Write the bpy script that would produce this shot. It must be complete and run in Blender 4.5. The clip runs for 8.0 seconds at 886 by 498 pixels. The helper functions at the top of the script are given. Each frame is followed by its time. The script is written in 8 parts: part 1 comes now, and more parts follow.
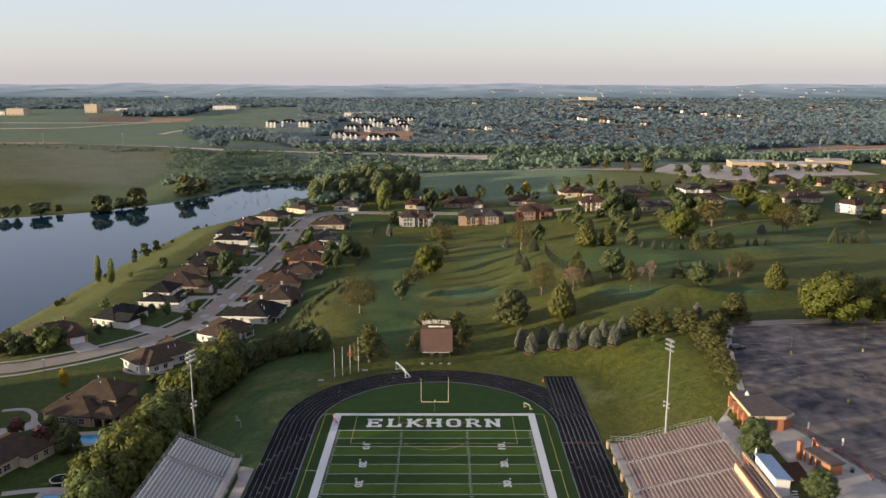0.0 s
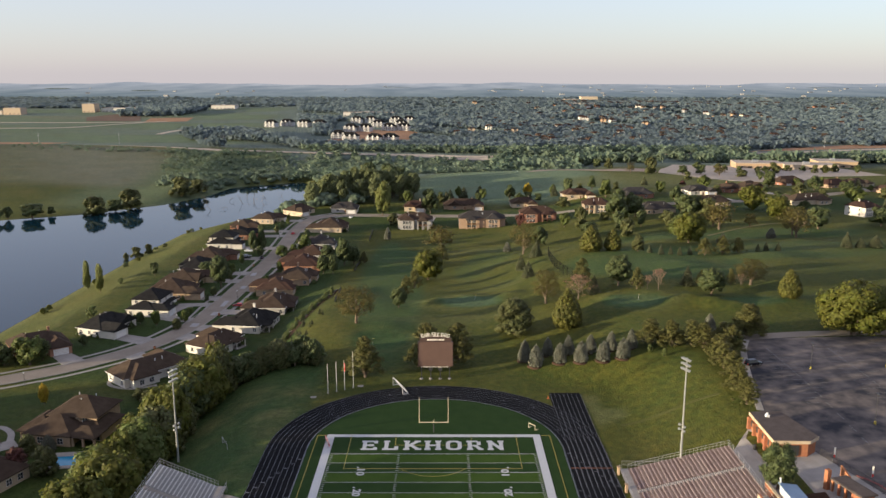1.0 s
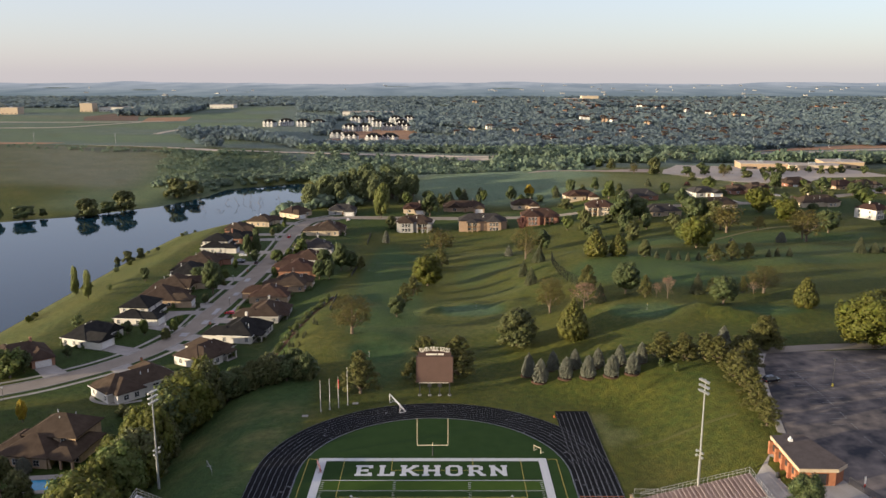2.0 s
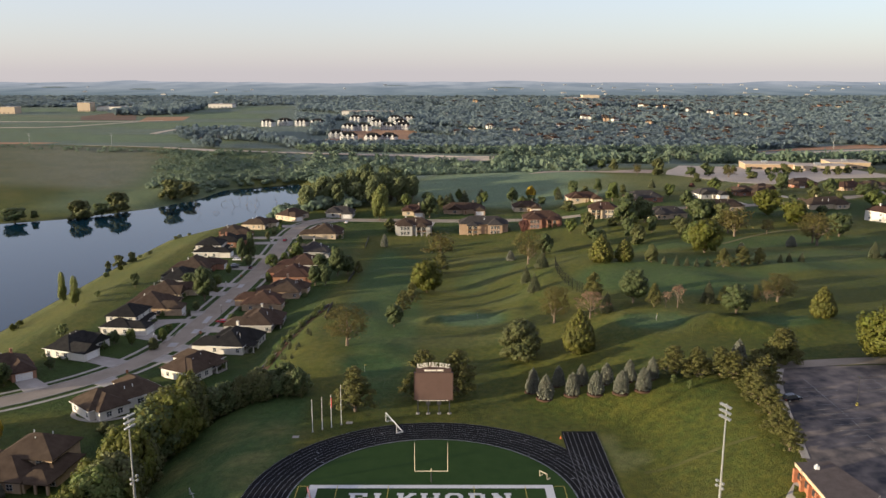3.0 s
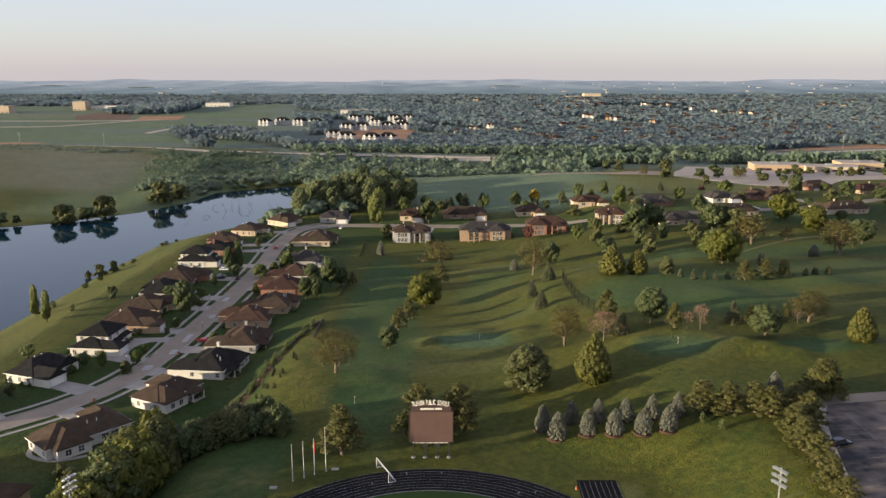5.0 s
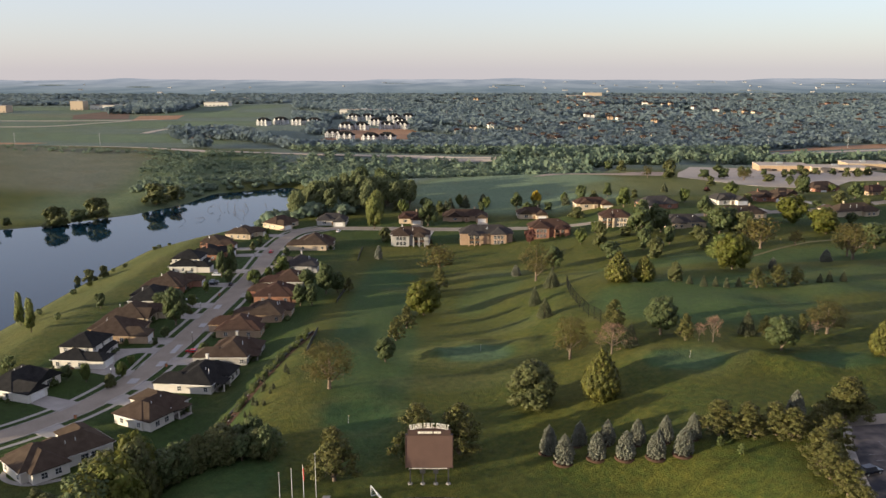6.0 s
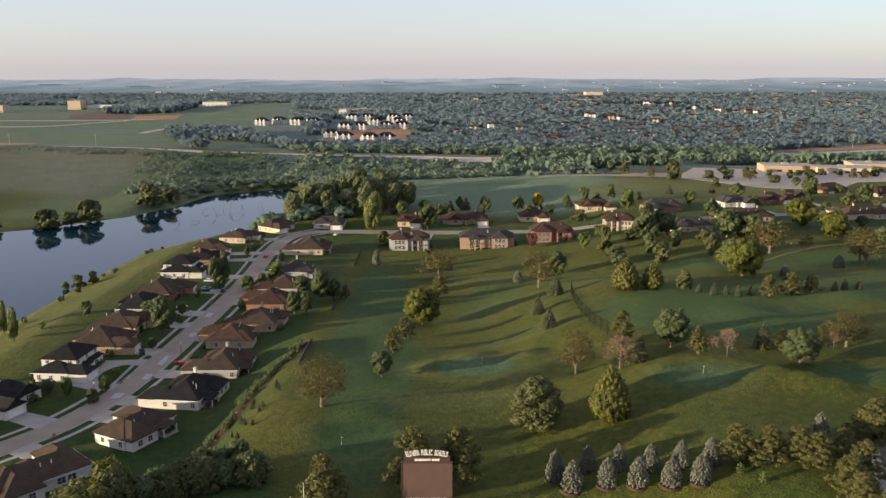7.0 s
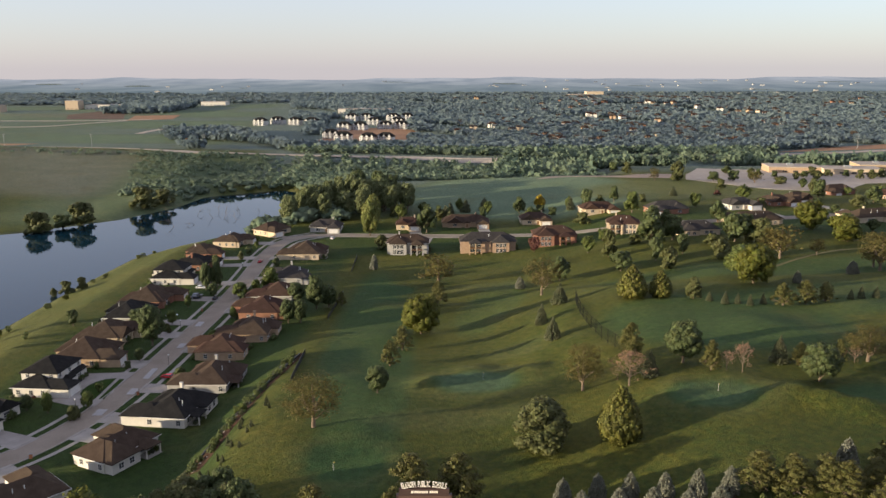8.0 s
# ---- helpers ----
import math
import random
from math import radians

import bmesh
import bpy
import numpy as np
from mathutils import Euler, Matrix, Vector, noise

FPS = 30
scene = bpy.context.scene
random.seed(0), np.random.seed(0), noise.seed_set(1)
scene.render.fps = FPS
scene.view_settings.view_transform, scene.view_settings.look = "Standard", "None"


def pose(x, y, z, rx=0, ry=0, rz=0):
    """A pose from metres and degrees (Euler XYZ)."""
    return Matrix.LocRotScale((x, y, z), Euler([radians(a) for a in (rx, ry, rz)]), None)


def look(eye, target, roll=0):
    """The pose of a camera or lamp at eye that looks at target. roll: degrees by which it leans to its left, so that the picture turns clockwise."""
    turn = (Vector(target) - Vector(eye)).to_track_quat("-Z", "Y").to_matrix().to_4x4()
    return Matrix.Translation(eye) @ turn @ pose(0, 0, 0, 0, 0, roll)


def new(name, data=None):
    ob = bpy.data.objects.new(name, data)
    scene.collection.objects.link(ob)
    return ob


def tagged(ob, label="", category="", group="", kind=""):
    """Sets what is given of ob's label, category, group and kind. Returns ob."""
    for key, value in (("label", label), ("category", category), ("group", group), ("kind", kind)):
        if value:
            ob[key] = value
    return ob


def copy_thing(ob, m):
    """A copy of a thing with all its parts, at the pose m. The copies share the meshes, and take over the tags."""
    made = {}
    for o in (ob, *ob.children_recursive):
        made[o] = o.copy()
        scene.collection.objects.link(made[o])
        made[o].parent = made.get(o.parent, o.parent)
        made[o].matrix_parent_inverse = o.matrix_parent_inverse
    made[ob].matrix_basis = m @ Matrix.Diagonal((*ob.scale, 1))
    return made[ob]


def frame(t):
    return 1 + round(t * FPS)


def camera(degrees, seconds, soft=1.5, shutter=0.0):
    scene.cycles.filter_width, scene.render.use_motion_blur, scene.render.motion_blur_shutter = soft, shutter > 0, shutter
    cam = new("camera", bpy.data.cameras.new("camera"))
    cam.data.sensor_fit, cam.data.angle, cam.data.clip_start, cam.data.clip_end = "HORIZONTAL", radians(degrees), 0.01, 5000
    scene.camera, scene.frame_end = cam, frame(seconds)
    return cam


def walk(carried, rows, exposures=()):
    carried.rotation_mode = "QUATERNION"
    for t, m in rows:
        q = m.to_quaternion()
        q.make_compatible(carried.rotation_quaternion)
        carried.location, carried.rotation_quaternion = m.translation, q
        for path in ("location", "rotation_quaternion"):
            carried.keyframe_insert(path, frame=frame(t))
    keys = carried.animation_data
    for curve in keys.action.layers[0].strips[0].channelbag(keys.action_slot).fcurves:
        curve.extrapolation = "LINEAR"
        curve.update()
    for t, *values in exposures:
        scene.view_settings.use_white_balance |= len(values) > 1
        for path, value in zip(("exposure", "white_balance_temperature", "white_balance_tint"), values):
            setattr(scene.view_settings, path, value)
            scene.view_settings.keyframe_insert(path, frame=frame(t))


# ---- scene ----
# camera: a drone flying level and straight over the stadium towards the golf course
cam = camera(56.75, 8.0, 1.5)
# seconds, x, y, z, pitch, yaw, roll
ROWS = [
    (0, 2.05, -200.63, 87.15, -11.981, -0.023, 0.036),
    (1, 2.2, -187.41, 87.25, -12.035, -0.018, 0.029),
    (2, 2.35, -174.25, 87.29, -12.092, -0.01, 0.02),
    (3, 2.53, -161.17, 87.28, -12.151, -0.001, 0.007),
    (4, 2.72, -148.16, 87.25, -12.209, 0.009, -0.009),
    (5, 2.93, -135.22, 87.2, -12.265, 0.02, -0.03),
    (6, 3.18, -122.35, 87.17, -12.318, 0.032, -0.055),
    (7, 3.46, -109.54, 87.16, -12.366, 0.044, -0.085),
    (8, 3.77, -96.8, 87.2, -12.407, 0.057, -0.122),
]
walk(cam, [(t, pose(x, y, z, 0, 0, yaw) @ pose(0, 0, 0, 90 + pitch) @ pose(0, 0, 0, 0, 0, roll)) for t, x, y, z, pitch, yaw, roll in ROWS])

# ---- light: a low morning sun from the south-west corner of the plan, under a clear hazy sky ----
SUN_ELEVATION, SUN_HEADING = 6.1, 20.5
world = bpy.data.worlds.new("sky")
scene.world = world
world.use_nodes = True
wn = world.node_tree.nodes
sky = wn.new("ShaderNodeTexSky")
sky.sky_type = "NISHITA"
sky.sun_disc = False
sky.sun_elevation = radians(SUN_ELEVATION)
sky.sun_rotation = radians(270 - SUN_HEADING)
sky.altitude = 300
sky.air_density, sky.dust_density, sky.ozone_density = 1.0, 1.2, 2.2
wn["Background"].inputs["Strength"].default_value = 0.150
tint = wn.new("ShaderNodeMix")
tint.data_type, tint.blend_type = "RGBA", "MULTIPLY"
tint.inputs["Factor"].default_value, tint.inputs["B"].default_value = 1.0, (0.66, 0.80, 0.97, 1)
world.node_tree.links.new(sky.outputs["Color"], tint.inputs["A"])
haze = wn.new("ShaderNodeMix")
haze.data_type = "RGBA"
haze.inputs["Factor"].default_value, haze.inputs["B"].default_value = 0.42, (3.86, 3.52, 3.98, 1)
world.node_tree.links.new(tint.outputs["Result"], haze.inputs["A"])
world.node_tree.links.new(haze.outputs["Result"], wn["Background"].inputs["Color"])
sun_data = bpy.data.lights.new("sun", "SUN")
sun_data.energy, sun_data.angle, sun_data.color = 5.0, radians(0.9), (1.0, 0.84, 0.60)
sun = new("sun", sun_data)
h = radians(SUN_HEADING)
sun.matrix_world = look((-150 * math.cos(h), -150 * math.sin(h), 150 * math.tan(radians(SUN_ELEVATION))), (0, 0, 0))
scene.view_settings.exposure = 1.02

# ---- materials ----
def surface(name, c1, c2, scale=1.0, rough=0.8, bump=0.0, metal=0.0, fine=12.0, vary=0.0, world_space=False, island=False):
    """Two scales of noise between two colours, with relief; vary: difference from object to object."""
    m = bpy.data.materials.new(name)
    m.use_nodes = True
    n, ln = m.node_tree.nodes, m.node_tree.links
    bsdf = n["Principled BSDF"]
    if world_space:
        geo = n.new("ShaderNodeNewGeometry")
        coord = geo.outputs["Position"]
    else:
        coord = n.new("ShaderNodeTexCoord").outputs["Object"]
    a, b = n.new("ShaderNodeTexNoise"), n.new("ShaderNodeTexNoise")
    a.inputs["Scale"].default_value, a.inputs["Detail"].default_value = scale, 4
    b.inputs["Scale"].default_value, b.inputs["Detail"].default_value = scale * fine, 3
    ln.new(coord, a.inputs["Vector"])
    ln.new(coord, b.inputs["Vector"])
    mean = n.new("ShaderNodeMath")
    mean.operation = "ADD"
    ln.new(a.outputs["Fac"], mean.inputs[0])
    ln.new(b.outputs["Fac"], mean.inputs[1])
    span = n.new("ShaderNodeMapRange")
    span.inputs["From Min"].default_value, span.inputs["From Max"].default_value = 0.7, 1.3
    ln.new(mean.outputs[0], span.inputs["Value"])
    mix = n.new("ShaderNodeMix")
    mix.data_type = "RGBA"
    mix.inputs["A"].default_value, mix.inputs["B"].default_value = (*c1, 1), (*c2, 1)
    ln.new(span.outputs["Result"], mix.inputs["Factor"])
    colour = mix.outputs["Result"]
    if vary:
        hsv = n.new("ShaderNodeHueSaturation")
        if island:
            source = n.new("ShaderNodeNewGeometry").outputs["Random Per Island"]
        else:
            source = n.new("ShaderNodeObjectInfo").outputs["Random"]
        for socket, spread in (("Value", vary), ("Hue", vary * 0.08)):
            r = n.new("ShaderNodeMapRange")
            middle = 0.5 if socket == "Hue" else 1.0
            r.inputs["To Min"].default_value, r.inputs["To Max"].default_value = middle - spread, middle + spread
            ln.new(source, r.inputs["Value"])
            ln.new(r.outputs["Result"], hsv.inputs[socket])
        ln.new(colour, hsv.inputs["Color"])
        colour = hsv.outputs["Color"]
    ln.new(colour, bsdf.inputs["Base Color"])
    bsdf.inputs["Roughness"].default_value = rough
    if rough >= 0.8:
        bsdf.inputs["Specular IOR Level"].default_value = 0.04
    bsdf.inputs["Metallic"].default_value = metal
    if bump:
        bp = n.new("ShaderNodeBump")
        bp.inputs["Strength"].default_value, bp.inputs["Distance"].default_value = min(1, bump), 0.1 if bump <= 1 else 0.1 * bump
        ln.new(mean.outputs[0], bp.inputs["Height"])
        ln.new(bp.outputs["Normal"], bsdf.inputs["Normal"])
    return m


def leaf_material(name, c1, c2, through_light=0.22, island=True, vary=0.22, scale=0.35, fine=6.0, soft=0.0):
    """Leaves: light and dark ones, part of the light passing through; soft: how far normals bend up, flattening sun and
    shade.
    """
    m = surface(name, c1, c2, scale, 0.6, 0, 0, fine, vary, False, island)
    n, ln = m.node_tree.nodes, m.node_tree.links
    bsdf = n["Principled BSDF"]
    out = n["Material Output"]
    tr = n.new("ShaderNodeBsdfTranslucent")
    ms = n.new("ShaderNodeMixShader")
    ms.inputs["Fac"].default_value = through_light
    ln.new(bsdf.inputs["Base Color"].links[0].from_socket, tr.inputs["Color"])
    ln.new(bsdf.outputs["BSDF"], ms.inputs[1])
    ln.new(tr.outputs["BSDF"], ms.inputs[2])
    ln.new(ms.outputs["Shader"], out.inputs["Surface"])
    bsdf.inputs["Specular IOR Level"].default_value = 0.2
    if soft:
        bend, unit = n.new("ShaderNodeMix"), n.new("ShaderNodeVectorMath")
        bend.data_type, unit.operation = "VECTOR", "NORMALIZE"
        bend.inputs["Factor"].default_value, bend.inputs["B"].default_value = soft, (0, -0.3, 1)
        ln.new(n.new("ShaderNodeNewGeometry").outputs["Normal"], bend.inputs["A"])
        ln.new(bend.outputs["Result"], unit.inputs[0])
        ln.new(unit.outputs["Vector"], bsdf.inputs["Normal"])
    return m


LEAVES = {
    "maple": leaf_material("maple_leaves", (0.040, 0.058, 0.022), (0.098, 0.114, 0.042)),
    "oak": leaf_material("oak_leaves", (0.050, 0.060, 0.021), (0.118, 0.118, 0.043)),
    "locust": leaf_material("locust_leaves", (0.068, 0.060, 0.018), (0.130, 0.106, 0.032), 0.4),
    "willow": leaf_material("willow_leaves", (0.068, 0.080, 0.014), (0.138, 0.136, 0.026), 0.35),
    "lime": leaf_material("lime_leaves", (0.064, 0.090, 0.022), (0.138, 0.156, 0.046), 0.35),
    "poplar": leaf_material("poplar_leaves", (0.091, 0.106, 0.028), (0.175, 0.181, 0.050)),
    # haze over the far grove is put into this paler colour
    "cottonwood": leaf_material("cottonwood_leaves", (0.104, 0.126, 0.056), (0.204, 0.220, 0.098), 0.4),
    "pine": leaf_material("pine_needles", (0.058, 0.064, 0.018), (0.128, 0.114, 0.034), 0.25),
    "cedar": leaf_material("cedar_needles", (0.048, 0.054, 0.011), (0.122, 0.112, 0.023), 0.1),
    "spruce": leaf_material("spruce_needles", (0.036, 0.050, 0.028), (0.102, 0.100, 0.047), 0.1),
    "bluespruce": leaf_material("blue_spruce_needles", (0.066, 0.074, 0.055), (0.200, 0.196, 0.146), 0.1),
    "dead": leaf_material("withered_needles", (0.154, 0.085, 0.056), (0.288, 0.170, 0.112), 0.1),
    "redleaf": leaf_material("purple_leaves", (0.062, 0.026, 0.022), (0.126, 0.051, 0.039)),
    "yellow": leaf_material("autumn_leaves", (0.250, 0.180, 0.020), (0.422, 0.300, 0.034), 0.35),
    "shrub": leaf_material("shrub_leaves", (0.054, 0.075, 0.025), (0.125, 0.144, 0.047)),
}
BARK = surface("bark", (0.10, 0.075, 0.055), (0.20, 0.155, 0.115), 1.5, 0.9, 0.6)
# distance haze is put into both colours, paler and bluer than leaves
HAZED_WOODS = leaf_material("wood_leaves", (0.117, 0.161, 0.168), (0.188, 0.230, 0.222), 0.3, True, 0.12, 0.012, 9.0, 0.58)
HAZED_NEAR_WOODS = leaf_material("thicket_leaves", (0.092, 0.138, 0.094), (0.184, 0.224, 0.138), 0.35, True, 0.16, 0.02, 9.0, 0.45)
CONCRETE = surface("concrete", (0.24, 0.22, 0.195), (0.345, 0.318, 0.285), 0.3, 0.85, 0.1, 0, 14, 0.06, True)
ROAD = surface("road_concrete", (0.212, 0.178, 0.140), (0.290, 0.248, 0.200), 0.15, 0.85, 0.1, 0, 20, 0, True)
# the pale warm end stands in for streaks of sunlight on the lot
SUN_STREAKED_ASPHALT = surface("asphalt", (0.036, 0.037, 0.042), (0.215, 0.178, 0.150), 0.055, 0.8, 0.1, 0, 5, 0, True)
RUBBER = surface("track_rubber", (0.007, 0.007, 0.008), (0.013, 0.013, 0.014), 0.3, 0.85, 0.1, 0, 14, 0, True)
PAINT = surface("line_paint", (0.40, 0.40, 0.39), (0.50, 0.50, 0.49), 2.0, 0.7)
YELLOW_PAINT = surface("yellow_line_paint", (0.30, 0.24, 0.04), (0.40, 0.32, 0.06), 2.0, 0.7)
LANE_PAINT = surface("lane_paint", (0.15, 0.16, 0.18), (0.24, 0.25, 0.27), 2.0, 0.7)
TURF_LIGHT = surface("turf_light", (0.036, 0.066, 0.012), (0.050, 0.084, 0.017), 0.3, 0.85, 0.3, 0, 20, 0, True)
TURF_DARK = surface("turf_dark", (0.020, 0.041, 0.012), (0.028, 0.052, 0.016), 0.3, 0.85, 0.3, 0, 20, 0, True)
# warm sunlight on the planks is put into this tan
SUN_TONED_BOARDS = surface("weathered_bleacher", (0.27, 0.195, 0.165), (0.40, 0.30, 0.255), 0.6, 0.6, 0, 0.1, 12, 0.10)
STEEL = surface("galvanised_steel", (0.30, 0.30, 0.29), (0.42, 0.42, 0.41), 2.0, 0.45, 0, 0.6)
ALUMINIUM = surface("bleacher_aluminium", (0.34, 0.345, 0.35), (0.46, 0.465, 0.47), 1.0, 0.5, 0, 0.25, 12, 0.06)
DARK_METAL = surface("dark_metal", (0.03, 0.03, 0.03), (0.06, 0.06, 0.06), 2.0, 0.5, 0, 0.4)
WHITE_METAL = surface("white_painted_metal", (0.52, 0.52, 0.50), (0.64, 0.64, 0.62), 2.0, 0.5)
GOAL_PAINT = surface("cream_painted_steel", (0.52, 0.44, 0.28), (0.62, 0.54, 0.36), 2.0, 0.5)
BROWN_PANEL = surface("brown_sign_panel", (0.088, 0.050, 0.038), (0.115, 0.066, 0.050), 0.5, 0.6)
DARK_BROWN = surface("dark_brown_sign", (0.045, 0.025, 0.020), (0.065, 0.036, 0.028), 0.5, 0.6)
CREAM = surface("cream_letter", (0.78, 0.72, 0.60), (0.86, 0.80, 0.68), 1.0, 0.5)
RED = surface("red_paint", (0.45, 0.025, 0.02), (0.58, 0.04, 0.03), 1.0, 0.5)
BRICK = surface("orange_brick", (0.26, 0.105, 0.058), (0.37, 0.16, 0.085), 1.2, 0.9, 0.3, 0, 14, 0.08)
GLASS = surface("window_glass", (0.020, 0.024, 0.028), (0.045, 0.050, 0.055), 0.5, 0.08)
FRAME = surface("window_frame", (0.60, 0.58, 0.54), (0.70, 0.68, 0.64), 1.0, 0.6)
WOOD = surface("timber", (0.16, 0.09, 0.05), (0.27, 0.16, 0.09), 1.2, 0.8, 0.3, 0, 14, 0.1)
MULCH = surface("mulch", (0.038, 0.024, 0.017), (0.075, 0.044, 0.030), 1.2, 0.95, 0.4, 0, 10, 0, True)
POOL = surface("pool_water", (0.015, 0.19, 0.33), (0.025, 0.26, 0.42), 0.6, 0.1, 0.05)
WALLS = {
    "white": surface("white_siding", (0.50, 0.47, 0.41), (0.61, 0.57, 0.50), 0.6, 0.8, 0.15, 0, 12, 0.04),
    "cream": surface("cream_stucco", (0.42, 0.335, 0.235), (0.52, 0.42, 0.30), 0.6, 0.85, 0.15, 0, 12, 0.06),
    "tan": surface("tan_brick", (0.30, 0.21, 0.135), (0.42, 0.30, 0.20), 0.8, 0.9, 0.3, 0, 14, 0.08),
    "red": surface("red_brick", (0.22, 0.112, 0.075), (0.32, 0.165, 0.11), 0.8, 0.9, 0.3, 0, 14, 0.08),
    "grey": surface("grey_siding", (0.30, 0.285, 0.26), (0.40, 0.38, 0.35), 0.8, 0.85, 0.2, 0, 14, 0.06),
}
ROOFS = {
    "brown": surface("brown_shingle", (0.040, 0.028, 0.021), (0.074, 0.053, 0.039), 0.5, 0.9, 0.5, 0, 18, 0.10),
    "black": surface("charcoal_shingle", (0.013, 0.013, 0.013), (0.030, 0.028, 0.026), 0.5, 0.9, 0.5, 0, 18, 0.10),
    "red": surface("red_shingle", (0.042, 0.026, 0.020), (0.070, 0.042, 0.032), 0.5, 0.9, 0.5, 0, 18, 0.10),
    "grey": surface("grey_shingle", (0.033, 0.030, 0.028), (0.063, 0.057, 0.053), 0.5, 0.9, 0.5, 0, 18, 0.10),
}


# ---- the lie of the land ----
def sm(a, b, v):
    t = np.clip((v - a) / (b - a), 0.0, 1.0)
    return t * t * (3 - 2 * t)


# mounds of the golf course, some added to vary sun and shade: x, y, radius, height
BUMPS = [(89, 93, 5, 3.4), (82, 89, 4.5, 2.2), (96, 88, 4.5, 3.0), (103, 84, 5, 2.4), (13, 124, 11, 0.8), (0, 126, 5, 2.2), (28, 130, 6, 2.4), (13, 136, 8, 1.9), (36, 146, 9, 1.2), (-10, 100, 14, 0.8), (-30, 90, 12, 1.0), (-31, 76, 7, 1.2), (-17, 88, 8, 1.1), (-6, 72, 6, 0.9), (24, 106, 9, 1.1),
         (30, 205, 14, 1.6), (44, 165, 9, 1.5), (47, 190, 7, 1.6), (46, 178, 7, 1.5), (47, 150, 7, 1.6), (50, 136, 6, 1.5), (2, 232, 13, 1.3), (52, 240, 15, 1.6), (104, 150, 13, 1.4), (134, 122, 12, 1.7), (152, 170, 15, 1.6), (122, 250, 17, 1.8), (182, 230, 17, 1.6), (24, 92, 8, 0.8), (60, 88, 8, 1.0), (62, 100, 6, 1.3), (80, 104, 7, 0.9),
         (-26, 128, 9, 0.8), (128, 90, 9, 1.4), (115, 86, 7, 1.6), (-18, 190, 10, 0.9), (-24, 240, 10, 0.9), (20, 262, 12, 1.2), (75, 215, 12, 1.2), (110, 205, 10, 1.0), (150, 225, 12, 1.4)]
# the pond's bank
SHORE = [(-190, -300), (-186, 120), (-183, 230), (-181, 300), (-176, 365), (-158, 405), (-128, 428), (-108, 470), (-104, 540), (-118, 615), (-142, 640),
         (-200, 600), (-208, 545), (-232, 492), (-282, 442), (-340, 412), (-460, 380), (-520, -300)]


def shore_distance(x, y):
    x, y = np.asarray(x, float), np.asarray(y, float)
    best, inside = np.full(x.shape, 1e18), np.zeros(x.shape, bool)
    for (ax, ay), (bx, by) in zip(SHORE, SHORE[1:] + SHORE[:1]):
        dx, dy = bx - ax, by - ay
        t = np.clip(((x - ax) * dx + (y - ay) * dy) / (dx * dx + dy * dy), 0, 1)
        best = np.minimum(best, (x - ax - t * dx) ** 2 + (y - ay - t * dy) ** 2)
        inside ^= ((ay > y) != (by > y)) & (x < ax + (y - ay) / (dy if dy else 1e-9) * dx)
    return np.where(inside, -1.0, 1.0) * np.sqrt(best)


def ground(x, y):
    x, y = np.asarray(x, float), np.asarray(y, float)
    west = sm(-40, -84 + 17 * sm(40, 90, y), x)
    edge = 48 - 34 * sm(26, 50, y)
    mid = 8.6 * sm(edge, 78, x) * (1 - 0.25 * sm(130, 190, y) - 0.26 * sm(22, -25, y)) - 10.5 * sm(95, 220, y) * (1 - sm(0, 75, x))
    north = -12.5 + 11.5 * sm(0, 140, x)
    near = (mid + (north - mid) * sm(190, 265, y)) * (1 - west) - 11.5 * west
    far = np.interp(y, [330, 560, 720, 1100, 1800, 2600, 4900], [-12, -7, -11, -12, -6, 0, 26])
    far = far + 9 * sm(60, 140, x) * sm(560, 420, y)
    far = far + 15 * np.exp(-((x + 560) / 300) ** 2 - ((y - 800) / 120) ** 2) + 6 * np.exp(-((x - 130) / 130) ** 2 - ((y - 590) / 80) ** 2)
    far = far - 10 * sm(590, 680, y) * sm(835, 790, y) * sm(-300, -220, x) * sm(190, 130, x) - 7 * sm(740, 780, y) * sm(850, 820, y) * sm(130, 190, x)
    far = far + 16 * np.exp(-((x - 250) / 700) ** 2 - ((y - 1950) / 330) ** 2)
    z = near + (far - near) * sm(310, 420, y)
    for bx, by, r, h in BUMPS:
        z = z + h * np.exp(-((x - bx) ** 2 + (y - by) ** 2) / (r * r))
    d = shore_distance(x, y)
    slope = 0.27 - 0.22 * sm(-200, -280, x) 
    return np.where(d < 0, -20.2 + 0.25 * np.maximum(d, -12), np.minimum(z, -20.2 + slope * d))


def hz(x, y):
    return float(ground(x, y))


def part(name, bm, material, parent=None, label=""):
    """A bmesh as one mesh object under a thing or a part."""
    me = bpy.data.meshes.new(name)
    bm.to_mesh(me)
    bm.free()
    if material:
        me.materials.append(material)
    ob = new(name, me)
    if parent is not None:
        ob.parent = parent
    if label:
        ob["label"] = label
    return ob


def from_arrays(name, verts, faces, material, parent=None, smooth=False):
    """A mesh from numpy arrays; every face has the same number of corners."""
    me = bpy.data.meshes.new(name)
    verts, faces = np.asarray(verts, np.float32), np.asarray(faces, np.int32)
    k = faces.shape[1]
    me.vertices.add(len(verts))
    me.vertices.foreach_set("co", verts.ravel())
    me.loops.add(faces.size)
    me.loops.foreach_set("vertex_index", faces.ravel())
    me.polygons.add(len(faces))
    me.polygons.foreach_set("loop_start", np.arange(0, faces.size, k, dtype=np.int32))
    me.polygons.foreach_set("loop_total", np.full(len(faces), k, np.int32))
    if smooth:
        me.polygons.foreach_set("use_smooth", np.ones(len(faces), bool))
    me.update(calc_edges=True)
    if material:
        me.materials.append(material)
    ob = new(name, me)
    if parent is not None:
        ob.parent = parent
    return ob


